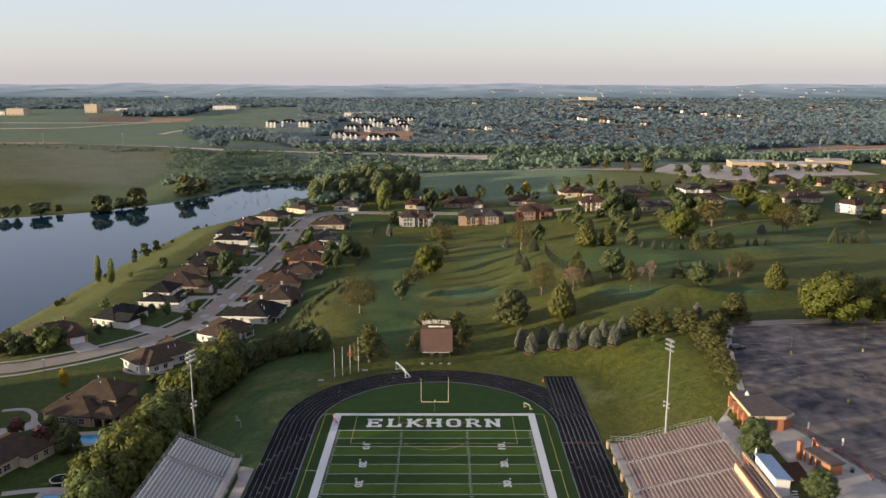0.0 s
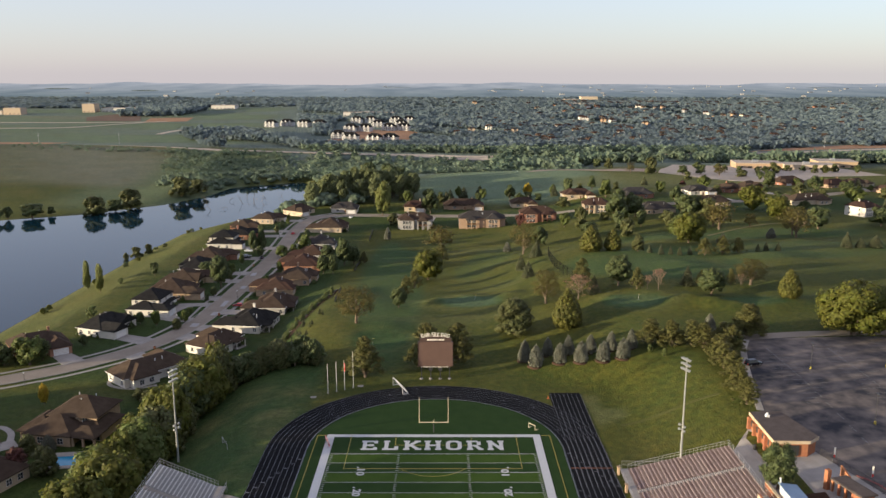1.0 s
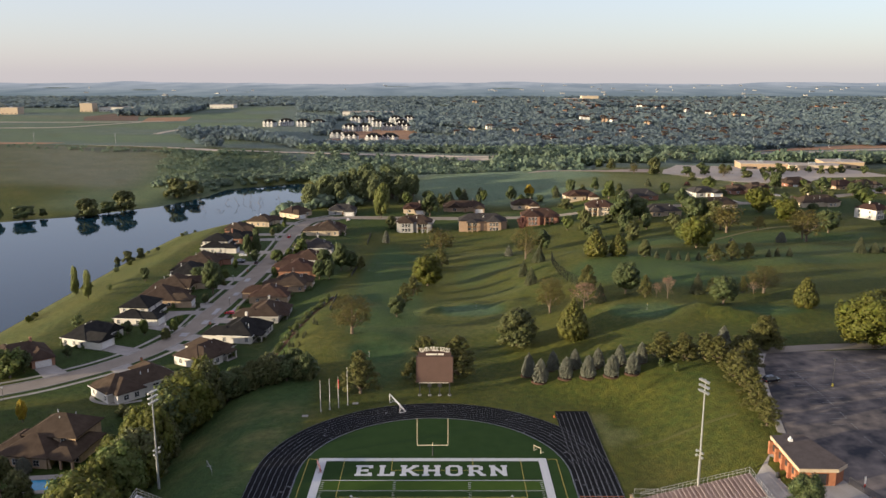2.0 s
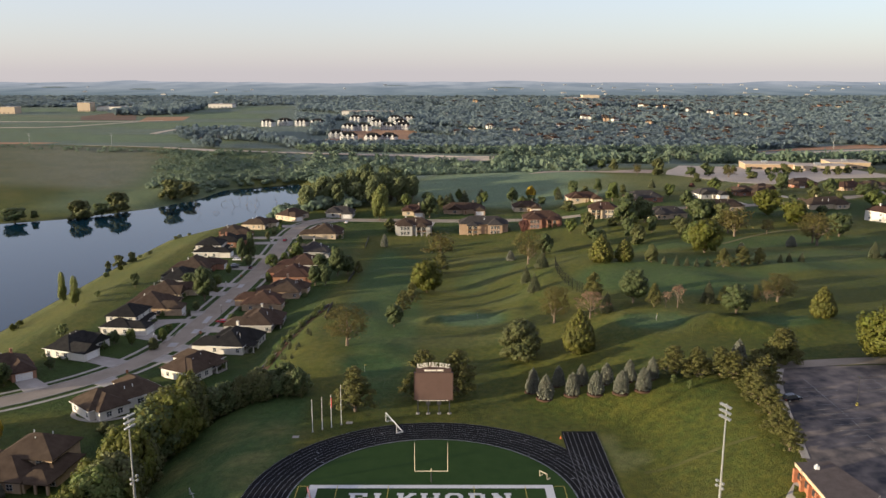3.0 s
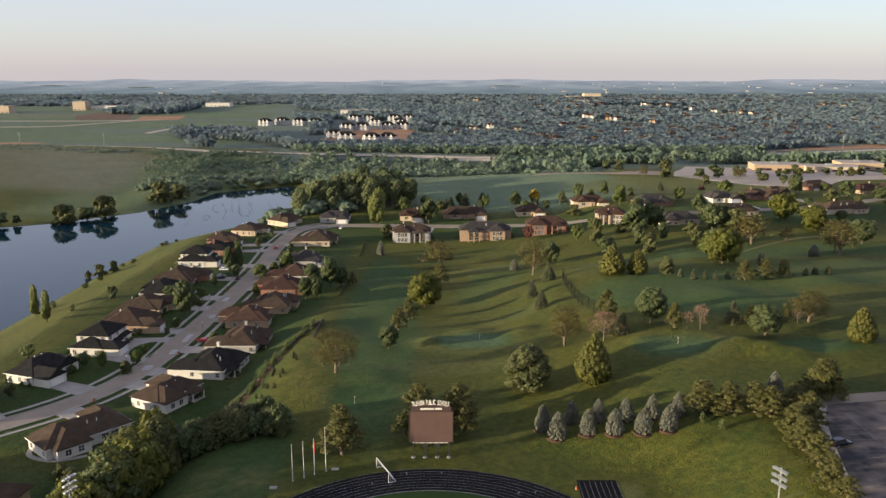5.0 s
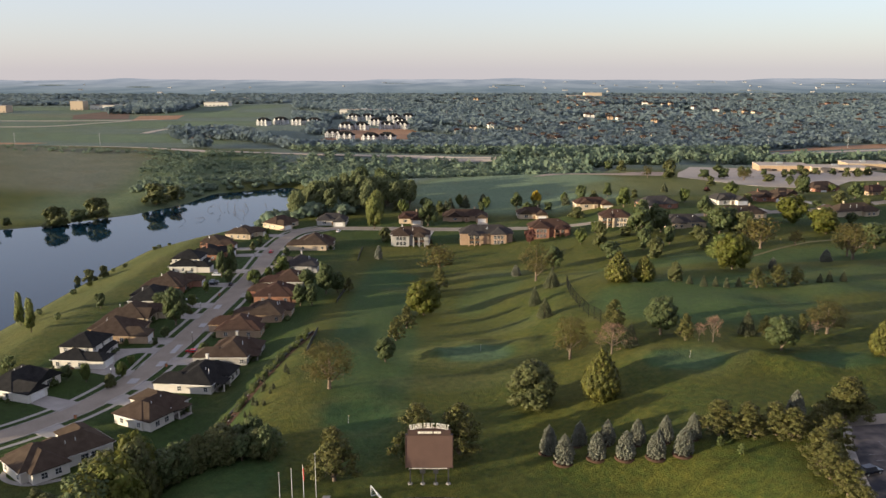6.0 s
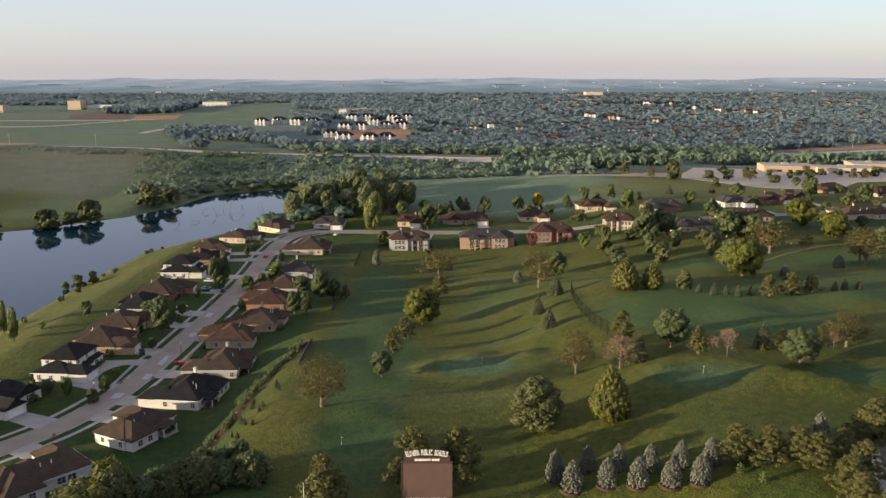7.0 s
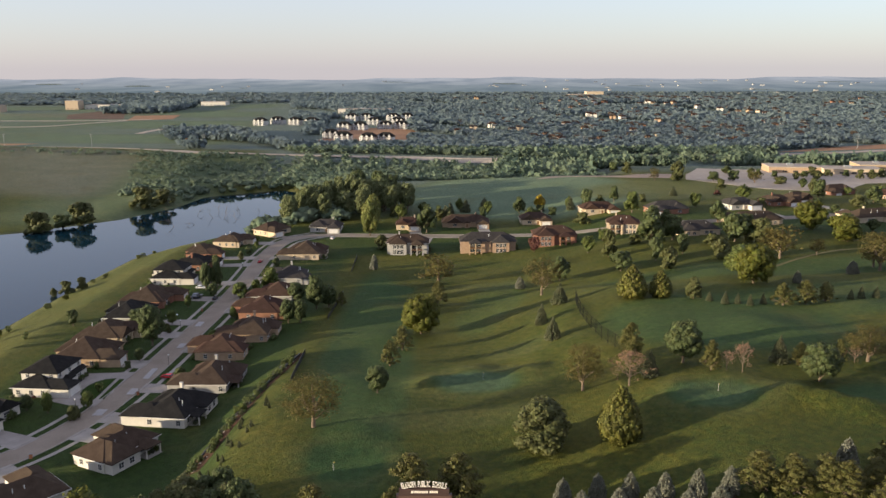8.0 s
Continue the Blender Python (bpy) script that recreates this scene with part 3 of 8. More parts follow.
def make_field():
    field = tagged(new("football_field"), "striped green artificial turf football field with white border", "field", kind="structure")
    # the apron of plain turf inside the track
    bm = bmesh.new()
    bm.faces.new([bm.verts.new((x, y, 0.04)) for x, y in oval(R_IN - 0.05)])
    part("turf_apron", bm, TURF_DARK, field)
    for i in range(24):
        y0 = -i * 5 * YARD
        light = i in range(2, 22, 2)
        flat_poly("turf_panel", [(-HALF, y0 - 5 * YARD), (HALF, y0 - 5 * YARD), (HALF, y0), (-HALF, y0)], 0.06, TURF_LIGHT if light else TURF_DARK, field)
    B = 1.83
    for corners in ([(-HALF - B, 0), (HALF + B, 0), (HALF + B, B * 0.8), (-HALF - B, B * 0.8)], [(-HALF - B, FIELD_END), (-HALF, FIELD_END), (-HALF, 0), (-HALF - B, 0)],
                    [(HALF, FIELD_END), (HALF + B, FIELD_END), (HALF + B, 0), (HALF, 0)], [(-HALF - B, FIELD_END - B), (HALF + B, FIELD_END - B), (HALF + B, FIELD_END), (-HALF - B, FIELD_END)]):
        flat_poly("border", corners, 0.075, PAINT, field, "broad white painted border")
    for i in range(2, 23):
        bm = bmesh.new()
        y = -i * 5 * YARD
        bar(bm, -HALF, y, HALF, y, 0.11 if i not in (2, 22) else 0.18, 0.085)
        part("yard_line", bm, PAINT, field)
    for x in (-HALF + 0.55, -8.13, 8.13, HALF - 0.55):
        bm = bmesh.new()
        for k in range(1, 100):
            if k % 5:
                y = (-10 - k) * YARD
                bar(bm, x - 0.32, y, x + 0.32, y, 0.13, 0.085)
        part("hash_marks", bm, PAINT, field)
    for k, word in ((10, "10"), (20, "20"), (30, "30")):
        y = -(10 + k) * YARD
        for side, turn in ((-1, -90), (1, 90)):
            lettering("yard_number", word, side * (HALF - 8.2), y, 0.088, 1.75, 3.0, pose(0, 0, 0, 0, 0, turn), PAINT, field, 0.035)
            bm = bmesh.new()
            ax, ay = side * (HALF - 7.4), y + 2.0
            bm.faces.new([bm.verts.new(q) for q in ((ax - 0.35, ay, 0.09), (ax + 0.35, ay, 0.09), (ax, ay + 0.8, 0.09))])
            part("arrow_mark", bm, PAINT, field)
    # the end zone word in slab letters, stroke by stroke on a 4 x 5 body
    serif = lambda x, y: (x - 0.75, y, x + 0.75, y)
    strokes = {
        "E": [(0.7, 0, 0.7, 5), (-0.1, 0.4, 3.6, 0.4), (-0.1, 4.6, 3.6, 4.6), (0.7, 2.5, 2.4, 2.5), (3.3, 0, 3.3, 1.5), (3.3, 3.5, 3.3, 5), (2.4, 1.9, 2.4, 3.1)],
        "L": [(0.9, 0, 0.9, 5), serif(0.9, 4.6), (0.0, 0.4, 3.6, 0.4), (3.3, 0, 3.3, 1.9)],
        "K": [(0.8, 0, 0.8, 5), (0.9, 1.9, 3.3, 4.6), (1.5, 2.8, 3.5, 0.4), serif(0.7, 0.4), serif(0.7, 4.6), serif(3.5, 0.4), serif(3.3, 4.6)],
        "H": [(0.7, 0, 0.7, 5), (3.3, 0, 3.3, 5), (0.7, 2.5, 3.3, 2.5), serif(0.7, 0.4), serif(0.7, 4.6), serif(3.3, 0.4), serif(3.3, 4.6)],
        "O": [(0.6, 1.0, 0.6, 4.0), (3.4, 1.0, 3.4, 4.0), (1.1, 0.4, 2.9, 0.4), (1.1, 4.6, 2.9, 4.6), (0.5, 1.2, 1.4, 0.3), (0.5, 3.8, 1.4, 4.7), (3.5, 1.2, 2.6, 0.3), (3.5, 3.8, 2.6, 4.7)],
        "R": [(0.8, 0, 0.8, 5), (0.0, 4.6, 2.8, 4.6), (3.0, 2.7, 3.0, 4.5), (0.8, 2.3, 2.8, 2.3), (2.2, 2.3, 3.3, 0.4), serif(0.8, 0.4), (2.7, 0.4, 4.0, 0.4)],
        "N": [(0.7, 0, 0.7, 5), (3.3, 0, 3.3, 5), (0.7, 4.6, 3.3, 0.4), (-0.1, 4.6, 1.3, 4.6), serif(0.7, 0.4), serif(3.3, 4.6)],
    }
    for k, ch in enumerate("ELKHORN"):
        bm = bmesh.new()
        for i, (x0, y0, x1, y1) in enumerate(strokes[ch]):
            x = -17.2 + k * 5.02
            bar(bm, x + x0, -7.1 + y0, x + x1, -7.1 + y1, 0.95 if abs(x0 - x1) < 0.01 or (x0 != x1 and y0 != y1) else 0.8, 0.085 + 0.002 * i)
        part("end_zone_letter", bm, PAINT, field)
    # soccer markings in yellow
    bm = bmesh.new()
    for q in ((-20.2, 1.3, -20.2, -16.5), (20.2, 1.3, 20.2, -16.5), (-20.2, -16.5, 20.2, -16.5), (-9.2, 1.3, -9.2, -4.5), (9.2, 1.3, 9.2, -4.5), (-9.2, -4.5, 9.2, -4.5),
              (-28.6, 0.9, -HALF - 2, 0.9), (HALF + 2, 0.9, 28.6, 0.9), (-28.6, 0.9, -28.6, -100), (28.6, 0.9, 28.6, -100)):
        bar(bm, *q, 0.13, 0.083)
    for i in range(14):
        a0, a1 = radians(217 + i * 7.6), radians(217 + (i + 1) * 7.6)
        bar(bm, 9.15 * math.cos(a0), -11 + 9.15 * math.sin(a0), 9.15 * math.cos(a1), -11 + 9.15 * math.sin(a1), 0.13, 0.083)
    part("soccer_lines", bm, YELLOW_PAINT, field, "thin yellow soccer lines")
    bm = bmesh.new()
    bar(bm, -29.0, -30.4, -HALF - 2, -30.4, 0.12, 0.083)
    bar(bm, HALF + 2, -30.4, 29.0, -30.4, 0.12, 0.083)
    part("restraining_line", bm, PAINT, field)


def make_track():
    track = tagged(ring("running_track", R_IN, R_OUT, 0.05, RUBBER), "black rubber running track with pale lane lines", "track", kind="structure")
    slab("dash_chute", [(31.4, -20), (40.6, -20), (40.4, 28.6), (31.9, 28.6)], 0.06, RUBBER, track, 0.1, 0.0)
    lanes = 8
    for k in range(lanes + 1):
        r = R_IN + 0.12 + (R_OUT - R_IN - 0.24) * k / lanes
        ring("lane_line", r - 0.03, r + 0.03, 0.075, LANE_PAINT, track, 0.004)
    for k in range(8):
        x = 32.2 + k * 1.18
        bm = bmesh.new()
        bar(bm, x, 27.8, x + 0.02, -25, 0.06, 0.078)
        part("lane_line", bm, LANE_PAINT, track)
    # staggered start and exchange marks
    bm = bmesh.new()
    rng = random.Random(4)
    for k in range(13):
        r = R_IN + 0.7 + rng.randrange(8) * 1.21
        a = rng.uniform(0.15, 3.0)
        x, y = CX + r * math.cos(a), CY + r * math.sin(a)
        bar(bm, x - 0.35 * math.cos(a), y - 0.35 * math.sin(a), x + 0.35 * math.cos(a), y + 0.35 * math.sin(a), 0.22, 0.08)
    for k in range(16):
        r = R_IN + 0.7 + (k % 8) * 1.21
        y = -12 - 2.2 * k
        bar(bm, CX - r - 0.4, y, CX - r + 0.4, y, 0.2, 0.08)
        bar(bm, CX + r - 0.4, y + 3, CX + r + 0.4, y + 3, 0.12, 0.08)
    part("stagger_marks", bm, LANE_PAINT, track)
    bm = bmesh.new()
    bar(bm, 31.2, -16.2, 40.6, -16.2, 0.25, 0.082)
    part("start_line", bm, BRICK, track, "faded red start line")
    tagged(ring("kerb", R_IN - 0.14, R_IN - 0.02, 0.10, LANE_PAINT, None, 0.06), "pale kerb inside the running track", "kerb", kind="structure")


def make_goalpost():
    g = empty("goalpost", pose(0, 1.9, 0.05), "cream football goalpost with dark padded base", "goalpost")
    bm = bmesh.new()
    tube(bm, (0, 0.9, 0), (0, 0.9, 2.0), 0.16, 0.14)
    tube(bm, (0, 0.9, 2.0), (0, 0, 3.05), 0.11, 0.11)
    part("base_post", bm, DARK_METAL, g)
    bm = bmesh.new()
    tube(bm, (-3.56, 0, 3.05), (3.56, 0, 3.05), 0.085, None, 10)
    part("crossbar", bm, GOAL_PAINT, g)
    for x in (-3.56, 3.56):
        bm = bmesh.new()
        tube(bm, (x, 0, 3.05), (x, 0, 9.6), 0.065, 0.05, 10)
        part("upright", bm, GOAL_PAINT, g)
    bm = bmesh.new()
    tube(bm, (0, 0, 3.05), (0, 0, 3.75), 0.14, 0.05, 8)
    part("bracket", bm, GOAL_PAINT, g)


def net_mesh(bm, a, b, c, d, n, m, r):
    a, b, c, d = (Vector(v) for v in (a, b, c, d))
    for i in range(n + 1):
        t = i / n
        tube(bm, a.lerp(b, t), d.lerp(c, t), r, r, 3, False)
    for j in range(m + 1):
        t = j / m
        tube(bm, a.lerp(d, t), b.lerp(c, t), r, r, 3, False)


def make_soccer_goal():
    a, b = Vector((-12.0, 34.2, 0.1)), Vector((-8.9, 27.3, 0.1))
    d = b - a
    g = empty("soccer_goal", Matrix.Translation(a) @ pose(0, 0, 0, 0, 0, math.degrees(math.atan2(d.y, d.x))), "white soccer goal with net parked on the track", "soccer goal")
    w, hgt, dep = d.length, 2.44, 1.7
    for name, p, q in (("post", (0, 0, 0), (0, 0, hgt)), ("post", (w, 0, 0), (w, 0, hgt)), ("crossbar", (0, 0, hgt), (w, 0, hgt)), ("ground_bar", (0, dep, 0.05), (w, dep, 0.05)),
                       ("side_bar", (0, 0, 0.05), (0, dep, 0.05)), ("side_bar", (w, 0, 0.05), (w, dep, 0.05)), ("stay", (0, 0, hgt), (0, dep, 0.05)), ("stay", (w, 0, hgt), (w, dep, 0.05))):
        bm = bmesh.new()
        tube(bm, p, q, 0.075)
        part(name, bm, WHITE_METAL, g)
    bm = bmesh.new()
    net_mesh(bm, (0, 0, hgt), (w, 0, hgt), (w, dep, 0.05), (0, dep, 0.05), 14, 6, 0.012)
    net_mesh(bm, (0, 0, hgt), (0, 0, 0.05), (0, dep, 0.05), (0, dep, 0.05), 5, 4, 0.012)
    net_mesh(bm, (w, 0, hgt), (w, 0, 0.05), (w, dep, 0.05), (w, dep, 0.05), 5, 4, 0.012)
    part("net", bm, WHITE_METAL, g)


def make_flagpoles():
    for i, (x, y, hgt, red) in enumerate(((-29.8, 28.3, 8.5, False), (-27.6, 29.8, 8.5, False), (-25.5, 31.2, 8.5, True), (-23.2, 32.7, 10.5, False))):
        p = empty("flagpole", pose(x, y, hz(x, y)), "tall thin white flagpole" + (" with furled red flag" if red else " without a flag"), "flagpole", "flagpoles beside the track")
        bm = bmesh.new()
        tube(bm, (0, 0, 0), (0, 0, hgt), 0.07, 0.04)
        part("pole", bm, FRAME, p)
        bm = bmesh.new()
        bmesh.ops.create_icosphere(bm, subdivisions=1, radius=0.12, matrix=Matrix.Translation((0, 0, hgt + 0.08)))
        part("finial", bm, GOAL_PAINT, p)
        bm = bmesh.new()
        tube(bm, (0, 0, 0), (0, 0, 0.25), 0.25, 0.2)
        part("footing", bm, CONCRETE, p)
        if red:
            bm = bmesh.new()
            for k in range(6):
                tube(bm, (0.08 + 0.04 * (k % 2), 0.03 * (k % 3), hgt - 0.6 - 0.42 * k), (0.12, 0, hgt - 1.1 - 0.42 * k), 0.10, 0.14, 6)
            part("flag", bm, RED, p)


def make_scoreboard():
    s = empty("scoreboard", pose(0.1, 39.5, 0.0), "brown scoreboard with arched name sign on steel posts", "scoreboard")
    W2 = 4.95
    bm = bmesh.new()
    box(bm, -W2, -0.35, 4.0, W2, 0.35, 11.4)
    bmesh.ops.bevel(bm, geom=bm.edges[:], offset=0.05, segments=1, affect="EDGES")
    part("panel", bm, BROWN_PANEL, s)
    bm = bmesh.new()
    for q in ((-W2 - 0.12, -0.42, 3.85, -W2 + 0.06, 0.4, 11.5), (W2 - 0.06, -0.42, 3.85, W2 + 0.12, 0.4, 11.5), (-W2, -0.42, 11.38, W2, 0.4, 11.52)):
        box(bm, *q)
    part("frame", bm, DARK_BROWN, s)
    bm = bmesh.new()
    box(bm, -W2 + 0.4, -0.3, 11.52, W2 - 0.4, 0.3, 12.7)
    part("sponsor_panel", bm, DARK_BROWN, s)
    # sponsor line: a mark and plain bars
    x = -2.35
    for w in (0.42, 0.14, 0.30, 0.30, 0.34, 0.28, 0.30, 0.12, 0.30, 0.0, 0.36, 0.30, 0.32, 0.30):
        if w:
            bm = bmesh.new()
            box(bm, x, -0.36, 11.88, x + w, -0.30, 12.32)
            part("sponsor_bar", bm, CREAM, s)
        x += w + 0.07 if w else 0.22
    # the arched name
    word = "ELKHORN PUBLIC SCHOOLS"
    bm = bmesh.new()
    n = 20
    arch = []
    for k in range(n + 1):
        u = -4.2 + 8.4 * k / n
        top = 12.72 + 0.55 * (1 - (u / 4.2) ** 2)
        arch.append([bm.verts.new(q) for q in ((u, 0.05, 12.6), (u, 0.05, top), (u, 0.15, top), (u, 0.15, 12.6))])
    for a, b in zip(arch, arch[1:]):
        for i in range(4):
            j = (i + 1) % 4
            bm.faces.new((a[i], a[j], b[j], b[i]))
    bmesh.ops.recalc_face_normals(bm, faces=bm.faces)
    part("arch", bm, DARK_BROWN, s)
    for k, ch in enumerate(word):
        if ch == " ":
            continue
        u = -3.95 + 7.9 * k / (len(word) - 1)
        m = pose(0, 0, 0, 90) @ pose(0, 0, 0, 0, 0, -math.degrees(math.atan(2 * 0.55 * u / 4.2 ** 2)))
        lettering("letter", ch, u, -0.12, 13.1 + 0.5 * (1 - (u / 4.2) ** 2), 1.15, 0.33 if ch not in "I" else 0.14, m, CREAM, s, 0.008, 0.10)
    bm = bmesh.new()
    box(bm, -W2 + 0.6, -0.4, 3.72, W2 - 0.6, -0.2, 3.98)
    part("lower_sign", bm, DARK_BROWN, s)
    x = -W2 + 0.7
    rng = random.Random(2)
    while x < W2 - 0.9:
        w = rng.uniform(0.16, 0.3)
        bm = bmesh.new()
        box(bm, x, -0.44, 3.76, x + w, -0.39, 3.94)
        part("sign_bar", bm, CREAM, s)
        x += w + (0.09 if rng.random() < 0.85 else 0.28)
    for x in (-4.1, -1.4, 1.4, 4.1):
        bm = bmesh.new()
        box(bm, x - 0.14, -0.16, -0.5, x + 0.14, 0.16, 4.0)
        part("post", bm, DARK_METAL, s)
        bm = bmesh.new()
        tube(bm, (x, 0, -0.3), (x, 0, 0.25), 0.55, 0.5, 12)
        part("footing", bm, CONCRETE, s)
    for x in (-1.4, 1.4):
        bm = bmesh.new()
        box(bm, x - 0.55, -0.3, 2.6, x + 0.55, 0.3, 3.7)
        part("speaker", bm, DARK_METAL, s)


def make_light_pole(x, y, z0, top, turn, label):
    p = empty("floodlight_pole", pose(x, y, z0, 0, 0, turn), label, "floodlight", "stadium floodlights")
    hgt = top - z0
    bm = bmesh.new()
    tube(bm, (0, 0, -1), (0, 0, 7), 0.27, 0.25, 12)
    tube(bm, (0, 0, 7), (0, 0, hgt), 0.20, 0.12, 12)
    part("pole", bm, STEEL, p)
    for k in range(3):
        z = hgt - 0.3 - 1.15 * k
        bm = bmesh.new()
        box(bm, -1.35, -0.08, z - 0.08, 1.35, 0.08, z + 0.08)
        arm = part("crossarm", bm, STEEL, p)
        for i in range(5):
            bm = bmesh.new()
            cx = -1.2 + 0.6 * i
            m = Matrix.Translation((cx, -0.35, z - 0.05)) @ pose(0, 0, 0, 55)
            r0, r1 = 0.10, 0.29
            vs = []
            for r, h2 in ((r0, 0.28), (r1, -0.12), (r1, -0.16)):
                vs.append([bm.verts.new(m @ Vector((r * math.cos(a), r * math.sin(a), h2))) for a in [2 * math.pi * q / 10 for q in range(10)]])
            for u, v in zip(vs, vs[1:]):
                for q in range(10):
                    bm.faces.new((u[q], u[(q + 1) % 10], v[(q + 1) % 10], v[q]))
            bm.faces.new(vs[0][::-1])
            bm.faces.new(vs[-1])
            bmesh.ops.recalc_face_normals(bm, faces=bm.faces)
            part("lamp", bm, STEEL, arm, "round white floodlight")
    for z in (7.4, 8.4):
        bm = bmesh.new()
        box(bm, -0.9, -0.06, z - 0.06, 0.9, 0.06, z + 0.06)
        for sx in (-0.8, 0.8):
            box(bm, sx - 0.22, -0.4, z - 0.2, sx + 0.22, 0.0, z + 0.2)
        part("lower_bracket", bm, STEEL, p)


# darker than the seats: shade between the rows is put into the colour
SHADE_TONED_TREAD = surface("dull_aluminium_tread", (0.12, 0.13, 0.145), (0.18, 0.19, 0.205), 1.0, 0.6, 0, 0.1, 12, 0.06)
SHADE_TONED_DECK = surface("worn_deck", (0.19, 0.135, 0.115), (0.28, 0.205, 0.175), 0.6, 0.8, 0, 0, 12, 0.12)


def make_bleachers(name, front_x, back_x, front_z, back_z, y0, y1, rows, label, tint, aisles):
    """Rows of plank seats that climb away from the field, with aisles and rails."""
    b = empty(name, pose(0, 0, 0), label, "bleachers")
    sgn = 1 if back_x > front_x else -1
    step = (back_x - front_x) / rows
    rise = (back_z - front_z) / rows
    rng = random.Random(7)
    for i in range(rows):
        x, z = front_x + step * i, front_z + rise * i
        bm = bmesh.new()
        lo, hi = sorted((x, x + step * 0.97))
        box(bm, lo, y0, z - 0.12, hi, y1, z - 0.04)
        part("foot_plank", bm, SHADE_TONED_TREAD if tint is ALUMINIUM else SHADE_TONED_DECK, b)
        bm = bmesh.new()
        lo, hi = sorted((x + step * 0.52, x + step * 0.86))
        cuts = sorted([y0, *aisles, y1])
        for c0, c1 in zip(cuts, cuts[1:]):
            box(bm, lo, c0 + 0.7, z + 0.36, hi, c1 - 0.7, z + 0.44)
        bmesh.ops.bevel(bm, geom=[e for e in bm.edges if abs((e.verts[0].co - e.verts[1].co).y) > 2], offset=0.03, segments=1, affect="EDGES")
        part("seat_plank", bm, tint, b)
    for y in aisles:
        bm = bmesh.new()
        edge = [(front_x, front_z - 0.15)]
        for i in range(2 * rows):
            x, z = front_x + step * i / 2, front_z + rise * i / 2 + 0.12
            edge += [(x, z), (x + step / 2, z)]
        edge.append((back_x, back_z - 0.15))
        sides = [[bm.verts.new((x, yy, z)) for x, z in edge] for yy in (y - 0.55, y + 0.55)]
        for k in range(len(edge) - 1):
            bm.faces.new((sides[0][k], sides[0][k + 1], sides[1][k + 1], sides[1][k]))
        bm.faces.new((sides[0][-1], sides[0][0], sides[1][0], sides[1][-1]))
        bmesh.ops.recalc_face_normals(bm, faces=bm.faces)
        part("aisle_steps", bm, CONCRETE, b)
    # stringers beneath
    for k in range(7):
        y = y0 + (y1 - y0) * k / 6
        bm = bmesh.new()
        tube(bm, (front_x, y, front_z - 0.3), (back_x, y, back_z - 0.3), 0.12, None, 6)
        for f in (0.25, 0.6, 0.95):
            x, z = front_x + (back_x - front_x) * f, front_z + (back_z - front_z) * f - 0.3
            tube(bm, (x, y, min(hz(x, y), 0) - 0.2), (x, y, z), 0.09, None, 6)
        part("stringer", bm, STEEL, b)
    # end and back rails with pickets
    for y in (y1, y0):
        bm = bmesh.new()
        for hgt in (0.5, 1.1):
            tube(bm, (front_x, y, front_z + hgt), (back_x, y, back_z + hgt), 0.035, None, 6)
        for i in range(rows + 1):
            x, z = front_x + step * i, front_z + rise * i
            tube(bm, (x, y, z - 0.1), (x, y, z + 1.1), 0.03, None, 5)
        part("end_rail", bm, STEEL, b)
    bm = bmesh.new()
    for hgt in (0.1, 0.6, 1.2):
        tube(bm, (back_x, y0, back_z + hgt), (back_x, y1, back_z + hgt), 0.04, None, 6)
    for i in range(31):
        y = y0 + (y1 - y0) * i / 30
        tube(bm, (back_x, y, back_z - 0.3), (back_x, y, back_z + 1.2), 0.035, None, 5)
    part("back_rail", bm, STEEL, b)
    bm = bmesh.new()
    lo, hi = sorted((front_x - sgn * 1.8, front_x))
    box(bm, lo, y0, front_z - 0.15, hi, y1, front_z - 0.05)
    part("walkway", bm, CONCRETE, b)
    bm = bmesh.new()
    for hgt in (0.5, 1.0):
        tube(bm, (front_x - sgn * 1.8, y0, front_z + hgt), (front_x - sgn * 1.8, y1, front_z + hgt), 0.03, None, 6)
    for i in range(25):
        y = y0 + (y1 - y0) * i / 24
        tube(bm, (front_x - sgn * 1.8, y, 0), (front_x - sgn * 1.8, y, front_z + 1.0), 0.03, None, 5)
    part("front_rail", bm, STEEL, b)


make_field()
make_track()
make_goalpost()
make_soccer_goal()
make_flagpoles()
make_scoreboard()
def make_striped_barrier():
    b = empty("striped_barrier", pose(-25.6, -3.6, 0.08, 0, 0, -72), "red and white striped folding barrier beside the end zone", "barrier")
    for i in range(9):
        bm = bmesh.new()
        box(bm, -2.4 + 0.54 * i, -0.05, 0.15, -1.9 + 0.54 * i, 0.05, 1.15)
        part("board", bm, RED if i % 2 == 0 else PAINT, b)
    for x in (-2.3, 0.0, 2.3):
        bm = bmesh.new()
        tube(bm, (x, -0.45, 0), (x, 0, 1.1), 0.04, None, 6)
        tube(bm, (x, 0.45, 0), (x, 0, 1.1), 0.04, None, 6)
        part("leg", bm, DARK_METAL, b)


def make_small_frame(x, y, z, turn, w, hgt, material, label):
    g = empty("training_goal", pose(x, y, z, 0, 0, turn), label, "goal", "training goals")
    for name, q, r in (("post", (-w / 2, 0, 0), (-w / 2, 0, hgt)), ("post", (w / 2, 0, 0), (w / 2, 0, hgt)), ("crossbar", (-w / 2, 0, hgt), (w / 2, 0, hgt)), ("foot", (-w / 2, 0, 0.06), (-w / 2, 1.1, 0.06)), ("foot", (w / 2, 0, 0.06), (w / 2, 1.1, 0.06))):
        bm = bmesh.new()
        tube(bm, q, r, 0.07, None, 6)
        part(name, bm, material, g)


